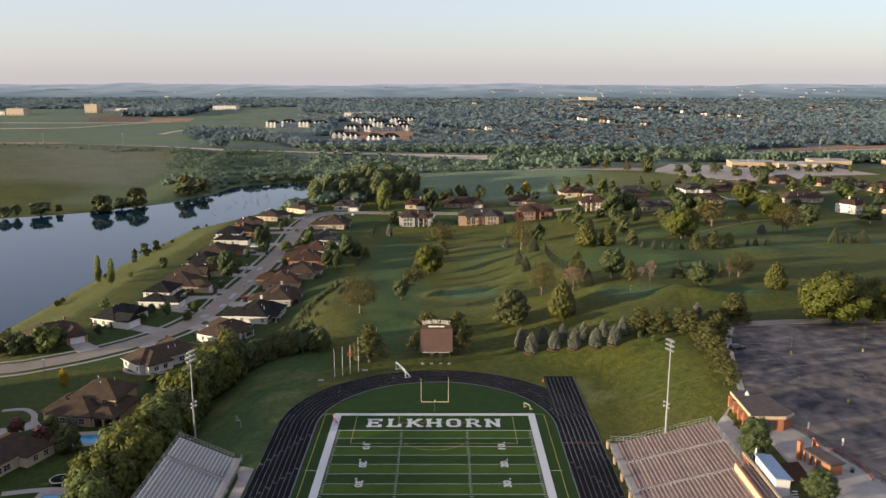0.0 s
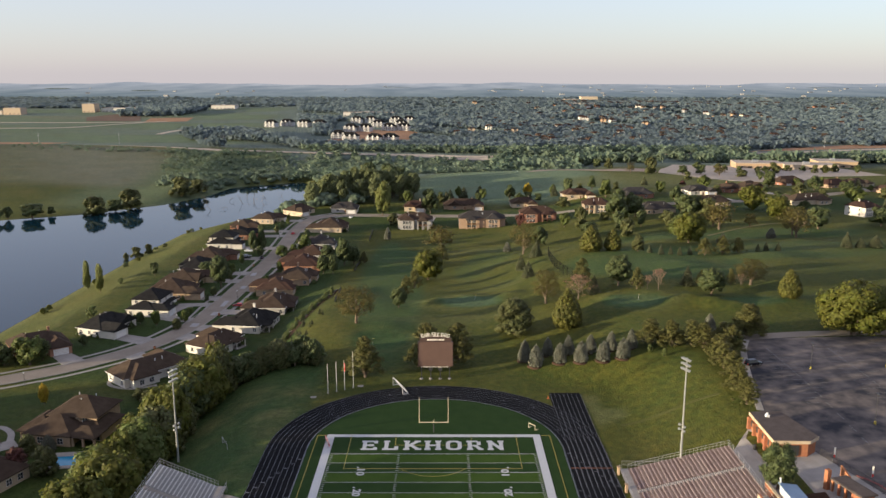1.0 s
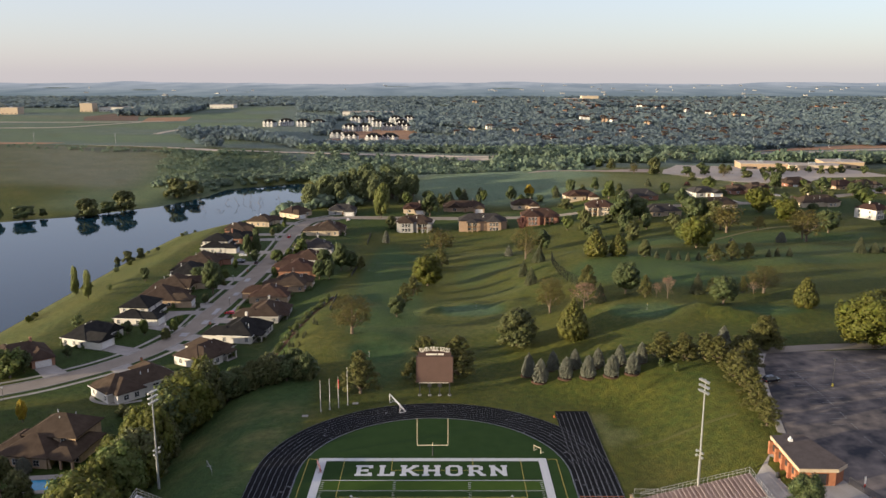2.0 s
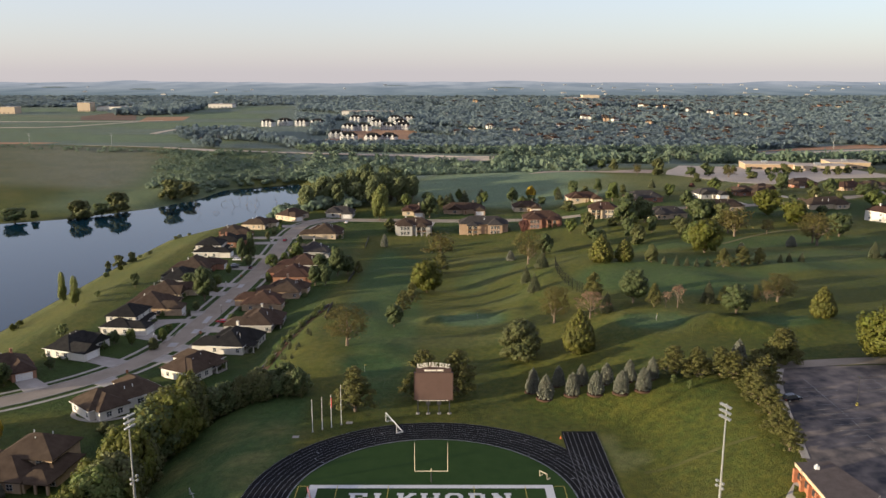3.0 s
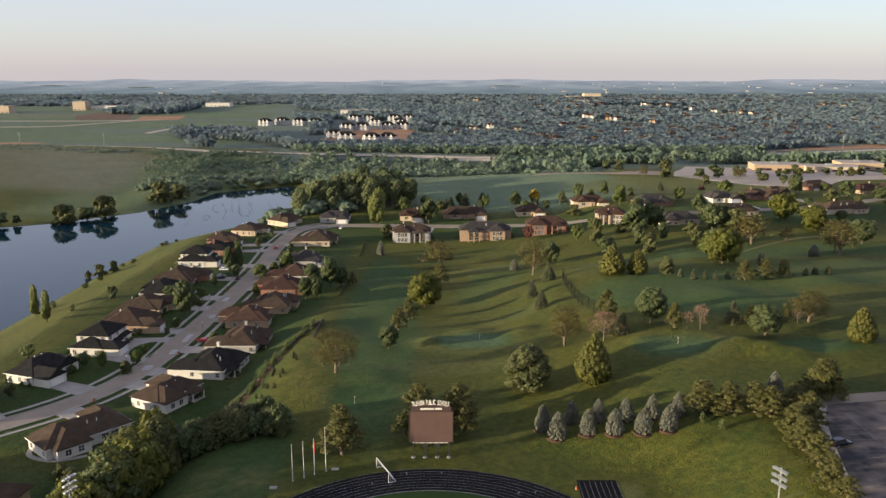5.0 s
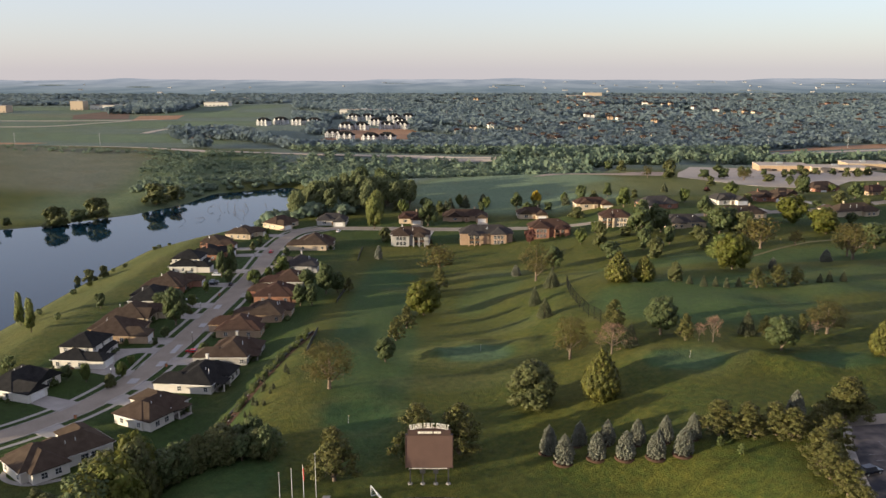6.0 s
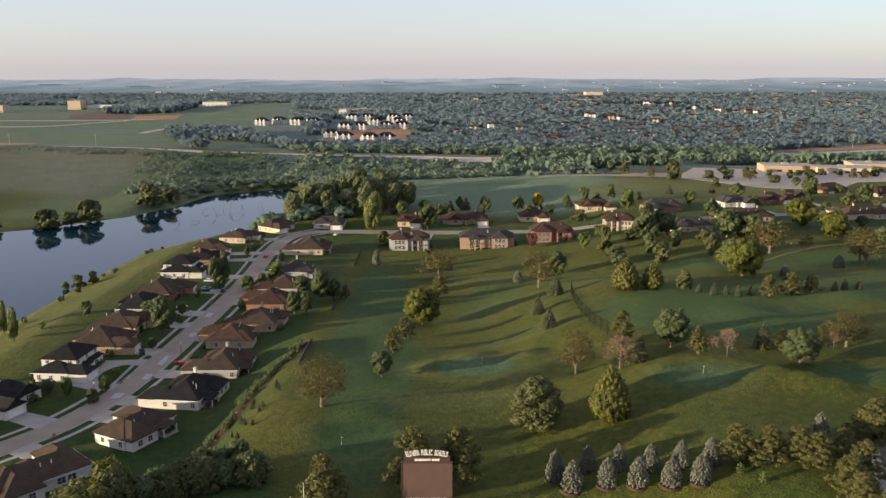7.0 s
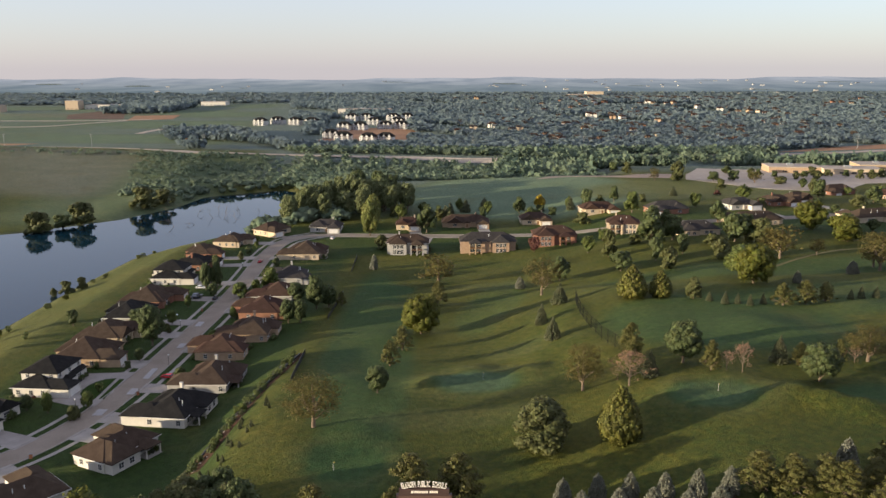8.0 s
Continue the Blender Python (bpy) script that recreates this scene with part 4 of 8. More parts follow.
make_striped_barrier()
make_small_frame(24.6, 4.6, 0.08, -50, 2.2, 1.3, GOAL_PAINT, "small cream training goal beside the track")
make_small_frame(-51, -1.5, hz(-51, -1.5), -62, 5.0, 1.6, STEEL, "white training goal on the dark grass")
cone = empty("traffic_cone", pose(31.2, 24.6, 0.06), "orange traffic cone beside the track", "cone")
bm = bmesh.new()
box(bm, -0.25, -0.25, 0, 0.25, 0.25, 0.05)
part("base", bm, RED, cone)
bm = bmesh.new()
tube(bm, (0, 0, 0.05), (0, 0, 0.75), 0.18, 0.03, 12)
part("cone_body", bm, surface("orange_plastic", (0.65, 0.16, 0.02), (0.75, 0.22, 0.03), 1.0, 0.5), cone)
for x, y in ((-33.5, 25.5), (-21.3, 33.8)):
    tagged(slab("drain_cover", [(x - 0.8, y - 0.6), (x + 0.8, y - 0.6), (x + 0.8, y + 0.6), (x - 0.8, y + 0.6)], 0.08, CONCRETE), "pale concrete drain cover in the grass", "drain cover", kind="structure")
make_light_pole(-60.0, -9.0, -1.0, 21.0, 68, "tall steel floodlight pole behind the silver bleachers")
make_light_pole(55.2, -18.5, 3.0, 27.2, -66, "tall steel floodlight pole beside the sunlit bleachers")
make_bleachers("silver_bleachers", -45.6, -57.6, 1.4, 6.6, -112, -27, 16, "silver aluminium bleachers with plank seats and back rail", ALUMINIUM, (-86, -56, -37))
make_bleachers("sunlit_bleachers", 43.6, 65.8, 0.9, 6.6, -112, -18, 26, "sunlit weathered bleachers with long plank seats on a slope", SUN_TONED_BOARDS, (-84, -69, -55, -41, -28.5))


# ---- trees ----
CUBE = np.array([(x, y, z) for x in (-1, 1) for y in (-1, 1) for z in (-1, 1)]) / math.sqrt(3)
CUBE_FACES = np.array([(0, 1, 3, 2), (4, 6, 7, 5), (0, 4, 5, 1), (2, 3, 7, 6), (0, 2, 6, 4), (1, 5, 7, 3)])
# a rounded lump of twelve four-sided faces
LUMP = np.concatenate([CUBE, np.array([(-1, 0, 0), (1, 0, 0), (0, -1, 0), (0, 1, 0), (0, 0, -1), (0, 0, 1)]) * 1.1])
LUMP_FACES = np.array([(8, 0, 10, 1), (8, 2, 12, 0), (8, 3, 11, 2), (8, 1, 13, 3), (9, 5, 10, 4), (9, 4, 12, 6), (9, 6, 11, 7), (9, 7, 13, 5),
                       (10, 0, 12, 4), (10, 5, 13, 1), (11, 6, 12, 2), (11, 3, 13, 7)])


def lobed_crown(rng, lobes, count, size, flat=0.0, squash=1.0, droop=0.0, core=0.0, fringe=0.16):
    """Leaf sprays over the outer skin of overlapping lobes (x, y, z, radius); core: a dense inner mass in each lobe."""
    lobes = np.asarray(lobes, float)
    c, r = lobes[:, :3], lobes[:, 3]
    middle = c.mean(0)
    pick = rng.choice(len(r), count * 4, p=r * r / (r * r).sum())
    d = rng.normal(size=(len(pick), 3))
    d /= np.linalg.norm(d, axis=1)[:, None]
    d[:, 2] *= squash
    p = c[pick] + d * (r[pick] * rng.uniform(1 - fringe, 1 + fringe, len(pick)))[:, None]
    gap = (p[:, None] - c[None]) / r[None, :, None]
    gap[:, :, 2] /= squash
    depth = np.linalg.norm(gap, axis=2)
    depth[np.arange(len(pick)), pick] = 9
    keep = np.flatnonzero(depth.min(1) > 0.93)[:count]
    p, d = p[keep], d[keep]
    out = p - middle
    out /= np.linalg.norm(out, axis=1)[:, None] + 1e-9
    nrm = d * 0.8 + out * 0.5 + rng.normal(size=d.shape) * 0.36
    nrm[:, 2] += flat
    nrm /= np.linalg.norm(nrm, axis=1)[:, None]
    ref = rng.normal(size=d.shape)
    if droop:
        ref[:, :2] *= 1 - droop
    u = np.cross(nrm, ref)
    u /= np.linalg.norm(u, axis=1)[:, None] + 1e-9
    v = np.cross(nrm, u)
    s = size * rng.uniform(0.55, 1.4, len(p))[:, None]
    lift = nrm * s * 0.25
    corners = np.stack([p - u * s * 0.5 - v * s * 0.15, p - v * s * 0.62 + lift, p + u * s * 0.5 + v * s * 0.12, p + v * s * 0.6 - lift * 0.4], 1)
    verts = corners.reshape(-1, 3)
    faces = np.arange(len(verts)).reshape(-1, 4)
    if core:
        k = len(lobes)
        q, _ = np.linalg.qr(rng.normal(size=(k, 3, 3)))
        lump = np.einsum("kij,vj->kvi", q, LUMP) * rng.uniform(0.85, 1.12, (k, len(LUMP), 1))
        lump[:, :, 2] *= squash
        inner = c[:, None] + lump * (r * core)[:, None, None]
        faces = np.concatenate([faces, (LUMP_FACES[None] + len(LUMP) * np.arange(k)[:, None, None]).reshape(-1, 4) + len(verts)])
        verts = np.concatenate([verts, inner.reshape(-1, 3)])
    return verts, faces


def tuft(rng, count, size):
    """A loose far crown of width and height 1: broad leaf masses at random tilts through its volume."""
    d = rng.normal(size=(count, 3))
    d /= np.linalg.norm(d, axis=1)[:, None]
    p = d * (rng.uniform(0.35, 1.0, count) ** 0.6)[:, None] * np.array((0.46, 0.46, 0.40)) + np.array((0, 0, 0.52))
    nrm = rng.normal(size=(count, 3)) + d * 0.35 + np.array((0, -0.25, 0.3))
    nrm /= np.linalg.norm(nrm, axis=1)[:, None]
    u = np.cross(nrm, rng.normal(size=(count, 3)))
    u /= np.linalg.norm(u, axis=1)[:, None]
    v = np.cross(nrm, u)
    s = size * rng.uniform(0.6, 1.4, count)[:, None]
    corners = np.stack([p - u * s * 0.55, p - v * s * 0.5 + nrm * s * 0.12, p + u * s * 0.5 + v * s * 0.1, p + v * s * 0.55], 1)
    return corners.reshape(-1, 3), np.arange(4 * count).reshape(-1, 4)


def lobes_of(kind, rng):
    """The lobes of a crown 10 wide whose top is at 10."""
    rows = []
    n = {"oak": 84, "locust": 70, "willow": 52, "lime": 56, "poplar": 50, "cottonwood": 80, "pine": 64, "cedar": 84, "shrub": 18, "redleaf": 40}.get(kind, 66)
    base = {"willow": 0.9, "shrub": 0.2, "poplar": 1.2, "pine": 0.8, "cottonwood": 2.0, "oak": 0.5, "locust": 2.0, "cedar": 0.3, "maple": 1.6}.get(kind, 1.4)
    turn = rng.uniform(0, 6.28)
    for k in range(n):
        t = (k + 0.5) / n
        a = turn + 2.39996 * k
        # the crown's reach at this height
        if kind == "cedar":
            reach = 4.6 * min(1.0, 0.62 + 1.9 * t) * (1 - t ** 1.7) ** 0.75
            r = 1.15 * (1 - 0.62 * t)
        elif kind == "pine":
            reach = 4.4 * (1 - t) ** 0.45 * rng.uniform(0.7, 1.1)
            r = rng.uniform(0.5, 0.95) * (1 - 0.25 * t)
        elif kind == "poplar":
            reach = 3.9 * math.sin(math.pi * (0.14 + 0.78 * t)) ** 0.6
            r = rng.uniform(1.1, 1.5)
        elif kind in ("locust", "willow"):
            reach = 4.4 * math.sin(math.pi * (0.16 + 0.72 * t)) ** 0.7
            r = rng.uniform(0.7, 1.2) if kind == "locust" else rng.uniform(0.95, 1.45)
        elif kind == "oak":
            reach = 4.3 * (1 - max(0, t - 0.15) ** 2.1 * 1.25) ** 0.6
            r = rng.uniform(0.75, 1.2)
        elif kind == "cottonwood":
            reach = 4.5 * math.sin(math.pi * (0.16 + 0.72 * t)) ** 0.7
            r = rng.uniform(0.65, 1.1)
        else:
            reach = 4.2 * math.sin(math.pi * (0.20 + 0.66 * t)) ** 0.75
            r = rng.uniform(0.8, 1.35)
        f = rng.uniform(0.72, 1.0) if k % 4 else rng.uniform(0.15, 0.5)
        if kind == "cedar":
            f = rng.uniform(0.86, 1.0)
        reach = max(0.1, reach * f - r * 0.25)
        z = base + r * 0.75 + (10 - base - r * 1.6) * t + rng.normal() * 0.12
        rows.append((reach * math.cos(a), reach * math.sin(a), z, r))
    return rows


def leaf_quads(rng, centres, radii, per, size, flat=0.0, squash=1.0, droop=0.0, core=0.0):
    """Small leaf sprays on the skins of clumps: two-sided quads, tilted at random; core: a dense inner mass."""
    centres, radii = np.asarray(centres, float), np.asarray(radii, float)
    c = np.repeat(centres, per, 0)
    r = np.repeat(radii, per)
    d = rng.normal(size=(len(c), 3))
    d /= np.linalg.norm(d, axis=1)[:, None]
    d[:, 2] *= squash
    p = c + d * (r * rng.uniform(0.7, 1.32, len(c)))[:, None]
    nrm = d + rng.normal(size=d.shape) * 0.42
    nrm[:, 2] += flat
    nrm /= np.linalg.norm(nrm, axis=1)[:, None]
    ref = rng.normal(size=d.shape)
    if droop:
        ref[:, :2] *= 1 - droop
    u = np.cross(nrm, ref)
    u /= np.linalg.norm(u, axis=1)[:, None] + 1e-9
    v = np.cross(nrm, u)
    s = size * rng.uniform(0.6, 1.35, len(c))[:, None]
    lift = nrm * s * 0.22
    corners = np.stack([p - u * s * 0.5 - v * s * 0.15, p + v * s * 0.62 * -1 + lift, p + u * s * 0.5 + v * s * 0.12, p + v * s * 0.6 + lift * -0.4], 1)
    verts = corners.reshape(-1, 3)
    faces = np.arange(len(verts)).reshape(-1, 4)
    if core:
        k = len(centres)
        q, _ = np.linalg.qr(rng.normal(size=(k, 3, 3)))
        lump = np.einsum("kij,vj->kvi", q, CUBE) * rng.uniform(0.75, 1.2, (k, 8, 1))
        lump[:, :, 2] *= squash
        inner = centres[:, None] + lump * (radii * core)[:, None, None]
        faces = np.concatenate([faces, (CUBE_FACES[None] + 8 * np.arange(k)[:, None, None]).reshape(-1, 4) + len(verts)])
        verts = np.concatenate([verts, inner.reshape(-1, 3)])
    return verts, faces


def limb(bm, rng, p, direction, length, r, depth, bend=0.25, tips=None, up=0.15):
    """A branching limb; gathers its tips."""
    q, d = Vector(p), Vector(direction).normalized()
    n = 3
    for i in range(n):
        d = (d + Vector(rng.normal(size=3)) * bend * 0.5 + Vector((0, 0, up * 0.3))).normalized()
        e = q + d * length / n
        tube(bm, q, e, r * (1 - i / n * 0.5), r * (1 - (i + 1) / n * 0.5), 5 if depth else 4, False)
        q = e
    if tips is not None:
        tips.append(tuple(q))
    if depth:
        for _ in range(3):
            nd = (d + Vector(rng.normal(size=3)) * 0.75).normalized()
            limb(bm, rng, q, nd, length * 0.62, r * 0.5, depth - 1, bend, tips, up)


def tree_template(kind, seed, coarse=0):
    """A tree of height 10 and crown width 10: a tapered trunk with limbs, and a crown of leaf sprays in clumps."""
    rng = np.random.default_rng(seed)
    bm = bmesh.new()
    centres, radii = [], []
    per, size, flat, squash = 60, 0.42, 0.2, 0.85
    if kind in ("spruce", "bluespruce"):
        tube(bm, (0, 0, -0.6), (0, 0, 9.6), 0.24, 0.03, 7, False)
        levels = 15 if kind == "spruce" else 17
        for i in range(levels):
            t = i / (levels - 1)
            z = 0.55 + 8.9 * t
            if kind == "spruce":
                r = 4.8 * (1 - t) ** 0.75 * min(1.0, 0.85 + t) + 0.2
            else:
                r = 5.2 * (1 - t) ** 0.5 * min(1.0, 0.76 + 0.9 * t) + 0.15
            count = max(4, int(14 * r / 5 + 3))
            off = rng.uniform(0, 6.28)
            for k in range(count):
                a = off + 2 * math.pi * k / count + rng.normal() * 0.14
                rr = r * rng.uniform(0.78, 1.08)
                droopz = -0.10 * rr
                for f in ((0.94, 0.6) if rr > 1.5 else (0.7,)):
                    centres.append((rr * f * math.cos(a), rr * f * math.sin(a), z + droopz * f + rng.normal() * 0.15))
                    radii.append((0.30 + 0.085 * rr) * rng.uniform(0.8, 1.2))
                if rr > 1.2 and not coarse:
                    tube(bm, (0, 0, z), (rr * 0.85 * math.cos(a), rr * 0.85 * math.sin(a), z + droopz), 0.06, 0.02, 3, False)
        if coarse == 2:
            centres, radii = centres[::3], [r * 1.7 for r in radii[::3]]
        per, size, flat, squash = 15 if coarse < 2 else 40, 0.34, 0.2, 0.8
    elif kind == "dead":
        tips = []
        tube(bm, (0, 0, -0.6), (0, 0, 3.5), 0.30, 0.2, 7, False)
        for k in range(17):
            a, z = 2.4 * k, 2.0 + 6.0 * k / 17
            tube(bm, (0, 0, z), (0, 0, z + 0.5), 0.2 - 0.16 * k / 17, 0.19 - 0.16 * k / 17, 6, False)
            limb(bm, rng, (0, 0, z), (math.cos(a), math.sin(a), 0.75), 4.4 * (1 - 0.72 * k / 17), 0.11, 2, 0.35, tips, 0.3)
        centres = [tips[i] for i in range(0, len(tips), 2)]
        radii = [0.5] * len(centres)
        per, size, flat = 16, 0.22, 0.0
    else:
        base = {"willow": 0.6, "shrub": 0.0, "poplar": 0.8, "pine": 0.6, "cottonwood": 1.2, "oak": 0.2, "locust": 1.8, "cedar": 0.1}.get(kind, 1.0)
        tube(bm, (0, 0, -0.6), (0.1, 0, base + 1.2), 0.36, 0.24, 8, False)
        tips = []
        for k in range(7):
            a = k * 2.4 + rng.normal() * 0.3
            if coarse == 2 and k > 2:
                break
            limb(bm, rng, (0.05, 0, base * (0.75 + 0.09 * k)), (math.cos(a), math.sin(a), 0.9 + 0.12 * k), 2.6 if kind != "poplar" else 2.0, 0.15, 1, 0.3, tips, 0.25)
        tube(bm, (0.1, 0, base + 1.2), (0, 0.1, 8.4), 0.22, 0.05, 6, False)
    if kind in ("spruce", "bluespruce", "dead"):
        share = ({"bluespruce": 0.8, "spruce": 0.6}.get(kind, 1.0), 0.46, 0.16)[coarse]
        per, size = max(4, int(per * share)), size * share ** -0.45 * (0.8, 0.66, 0.74)[coarse]
        verts, faces = leaf_quads(rng, centres, radii, per, size, flat, squash, 0.0, 0.0 if kind == "dead" else 0.82)
    else:
        rows = lobes_of(kind, rng)
        if kind == "shrub" or coarse == 2:
            rows = [(x, y, z, r * 1.2) for x, y, z, r in rows[:: 1 if kind == "shrub" else 2]]
        count = int({"locust": 4200, "shrub": 1100, "cedar": 5200, "oak": 5200, "pine": 4800, "cottonwood": 6400}.get(kind, 4300) * (1.35, 0.5, 0.18)[coarse])
        size = (0.30, 0.42, 0.74)[coarse] * {"locust": 0.62, "pine": 0.85, "shrub": 1.2}.get(kind, 1.0)
        verts, faces = lobed_crown(rng, rows, count, size, {"pine": 0.35, "locust": 0.4}.get(kind, 0.12), {"pine": 0.62, "locust": 0.45, "willow": 1.2, "cedar": 1.35, "cottonwood": 0.7}.get(kind, 0.9),
                                   0.6 if kind == "willow" else 0.0, {"locust": 0.0, "pine": 0.45}.get(kind, 0.8), {"locust": 0.8, "pine": 0.45}.get(kind, 0.2))
    root = new(kind + "_tree")
    root.empty_display_size = 0.5
    part("trunk", bm, BARK, root)
    if kind == "bluespruce" and not coarse:
        bm = bmesh.new()
        tube(bm, (0, 0, -0.6), (0, 0, 0.12), 5.4, 5.0, 20)
        part("mulch_ring", bm, MULCH, root, "reddish mulch ring")
    from_arrays("crown", verts, faces, LEAVES[kind], root)
    return root


# trees by kind: x, y, height, crown width
TREES = {k: [] for k in LEAVES}
TREES["maple"] += [
    (-14.7, 116.7, 8.0, 7.1), (56.9, 268.2, 11.5, 10.9), (85.9, 273.6, 9.4, 11.8), (69.4, 116.8, 12.0, 11.2), (100.1, 101.5, 10.1, 11.0), (120.5, 294.4, 9.9, 7.2),
    (105.1, 285.4, 11.6, 8.1), (111.3, 321.8, 16.2, 16.5), (124.8, 328.2, 13.7, 13.8), (155.2, 321.1, 14.9, 15.3), 
    (-6.7, 395.6, 17.5, 14.5), (-60.1, 245.9, 8.9, 8.8), (-49.9, 235.1, 14.7, 9.5), (-45.1, 238.2, 9.9, 8.2), (-58.1, 215.2, 9.8, 7.2), (-53.1, 214.8, 9.8, 6.7),
    (-102.8, 188.5, 15.5, 10.7), (-115.8, 210.0, 7.8, 8.0), (-104.6, 264.3, 13.2, 5.7), (-100.3, 267.4, 16.0, 6.2), (-97.9, 252.0, 7.2, 4.5), (-119.8, 130.1, 5.0, 4.4),
]
TREES["maple"] += [
    (-142.1, 211.9, 6.9, 5.3), (-259.7, 459.9, 10.7, 15.7), (-311.6, 431.0, 10.7, 22.0), (-326.3, 423.3, 9.7, 8.7), (-301.5, 440.8, 6.8, 7.2), (-331.8, 415.6, 9.6, 12.9),
    (55.0, 453.1, 11.4, 10.0), (98.9, 443.1, 14.4, 9.8), (220.8, 282.5, 13.0, 16.2), (262.9, 292.2, 11.5, 17.2), 
    (266.9, 473.8, 14.0, 12.2), (69.9, -35.3, 9.5, 8.2), (75.2, -55.0, 6.5, 7.4),
]
TREES["pine"] += [
    (-13.2, 146.8, 8.8, 8.0), (-10.5, 169.7, 8.8, 9.6), (1.2, 237.7, 11.1, 10.8), (56.5, 123.4, 11.7, 9.9), (121.3, 176.9, 8.3, 10.2), (129.8, 178.4, 9.0, 11.8),
    (137.8, 181.0, 7.4, 9.1), (74.7, 109.2, 8.5, 7.5), (100.0, 113.3, 6.7, 6.4), (112.2, 116.4, 6.5, 5.3), (-40.0, 241.2, 6.8, 6.3), (64.5, 47.7, 9.4, 8.3),
    (70.2, 45.3, 8.7, 6.9), (76.4, 45.4, 8.7, 7.7), (78.9, 42.8, 8.6, 6.8), (80.4, 33.1, 8.2, 7.1), (79.2, 25.5, 8.6, 6.8), (79.4, 18.8, 8.3, 6.0),
    (77.9, 10.1, 8.0, 5.7), (77.2, 2.4, 8.0, 5.6), (95.8, 53.6, 11.3, 8.9), (85.6, 37.7, 9.4, 6.6), (85.6, 45.7, 7.9, 5.9), (70.2, 46.6, 8.8, 4.9),
]
TREES["pine"] += [
    (-2.6, 51.7, 13.6, 9.6), (6.6, 52.7, 13.2, 9.4), (-20.6, 40.9, 12.7, 9.0), (96.6, 54.0, 11.5, 8.4),
]
TREES["willow"] += [
    (-4.8, 194.7, 14.6, 15.8), (125.6, 215.8, 15.7, 16.9), (213.7, 320.7, 12.8, 17.6), (128.8, 54.6, 16.6, 23.8), (142.7, 55.6, 14.0, 14.0),
    (213.0, 323.4, 12.9, 18.3),
]
TREES["locust"] += [
    (1.0, 277.5, 15.0, 24.0), (-28.4, 90.8, 13.7, 17.4), (40.8, 109.0, 13.6, 12.8), (44.5, 233.8, 17.5, 16.5), (196.7, 255.7, 17.8, 22.0), (162.9, 281.7, 17.1, 21.4),
    (183.5, 288.9, 8.9, 10.9), (119.4, 115.4, 10.3, 14.2), (198.1, 264.1, 16.5, 16.3), (162.8, 291.7, 12.9, 16.5),
]
TREES["spruce"] += [
    (38.2, 180.6, 7.9, 5.4), (39.1, 157.5, 7.9, 6.1), (58.7, 109.8, 7.6, 5.4), (47.5, 201.9, 8.4, 7.3), (97.9, 183.5, 3.7, 2.8), (102.1, 179.4, 4.7, 3.2),
    (106.5, 179.4, 4.1, 2.8), (109.9, 176.9, 4.3, 2.7), (115.2, 178.9, 4.3, 2.8), (147.5, 182.5, 3.9, 2.6), (151.9, 184.0, 5.0, 3.0), (158.1, 185.6, 4.6, 3.2),
    (95.2, 115.3, 7.9, 5.6), (18.8, 458.7, 9.2, 8.2), (31.9, 464.4, 9.3, 8.3), (8.2, 453.1, 8.2, 6.4), (194.8, 195.6, 7.9, 6.1), (201.7, 195.6, 5.1, 6.1),
    (208.7, 195.6, 6.5, 7.8),
]
TREES["dead"] += [
    (52.5, 106.4, 9.2, 10.1), (78.4, 108.1, 5.5, 3.6), (81.9, 106.1, 7.8, 5.3), (115.6, 114.9, 4.9, 4.0),
]
TREES["cedar"] += [
    (43.9, 77.4, 13.4, 11.1), (125.2, 93.5, 10.5, 9.0), (71.6, 188.5, 12.2, 12.2), (81.9, 189.1, 10.1, 9.4),
]
TREES["oak"] += [
    (26.4, 79.7, 12.6, 14.7), (93.2, 186.5, 8.1, 6.7), (135.0, 282.2, 10.4, 10.2), (106.5, 267.5, 10.6, 9.8), (86.0, 302.3, 14.4, 8.5), (167.2, 318.1, 13.3, 14.6),
    (-31.3, 353.8, 8.8, 9.5), (-179.4, 287.4, 7.0, 7.6), (-173.6, 291.8, 6.4, 5.5), (-185.4, 286.6, 5.3, 4.1), 
    (-97.9, 2.8, 7.8, 7.6), 
]
TREES["bluespruce"] += [
    (38.2, 262.1, 5.8, 5.1), (141.7, 213.3, 5.2, 4.0), (176.0, 238.7, 6.1, 5.7), (-31.7, 308.7, 8.0, 4.6), (27.4, 52.4, 8.2, 4.4), (30.3, 47.4, 7.9, 4.9),
    (37.5, 47.1, 7.3, 4.6), (43.5, 45.3, 7.5, 4.6), (49.8, 43.5, 7.1, 4.6), (55.4, 42.7, 7.2, 4.6), (34.7, 54.2, 6.9, 4.0), (40.8, 52.4, 7.0, 4.0),
    (47.1, 50.1, 6.9, 4.0), (53.1, 48.9, 7.1, 3.9), (59.0, 48.0, 7.1, 3.9), (84.0, 53.6, 8.6, 4.9),
]
TREES["lime"] += [
    (78.0, 315.9, 8.9, 8.7), (-75.5, 266.9, 10.7, 9.3), (-86.1, 252.0, 7.2, 7.5), (-112.6, 128.1, 6.5, 3.7), (-141.1, 82.6, 10.3, 12.7), 
    (127.4, 233.0, 13.9, 16.4),
]
TREES["redleaf"] += [
    (52.2, 333.0, 8.4, 8.5), (-105.3, 3.4, 7.0, 6.7),
]
TREES["poplar"] += [
    (-40.2, 411.6, 21.2, 10.7), (-173.8, 206.1, 14.8, 5.2), (-158.5, 185.0, 13.8, 5.5), (-40.4, 386.8, 23.1, 13.1),
]
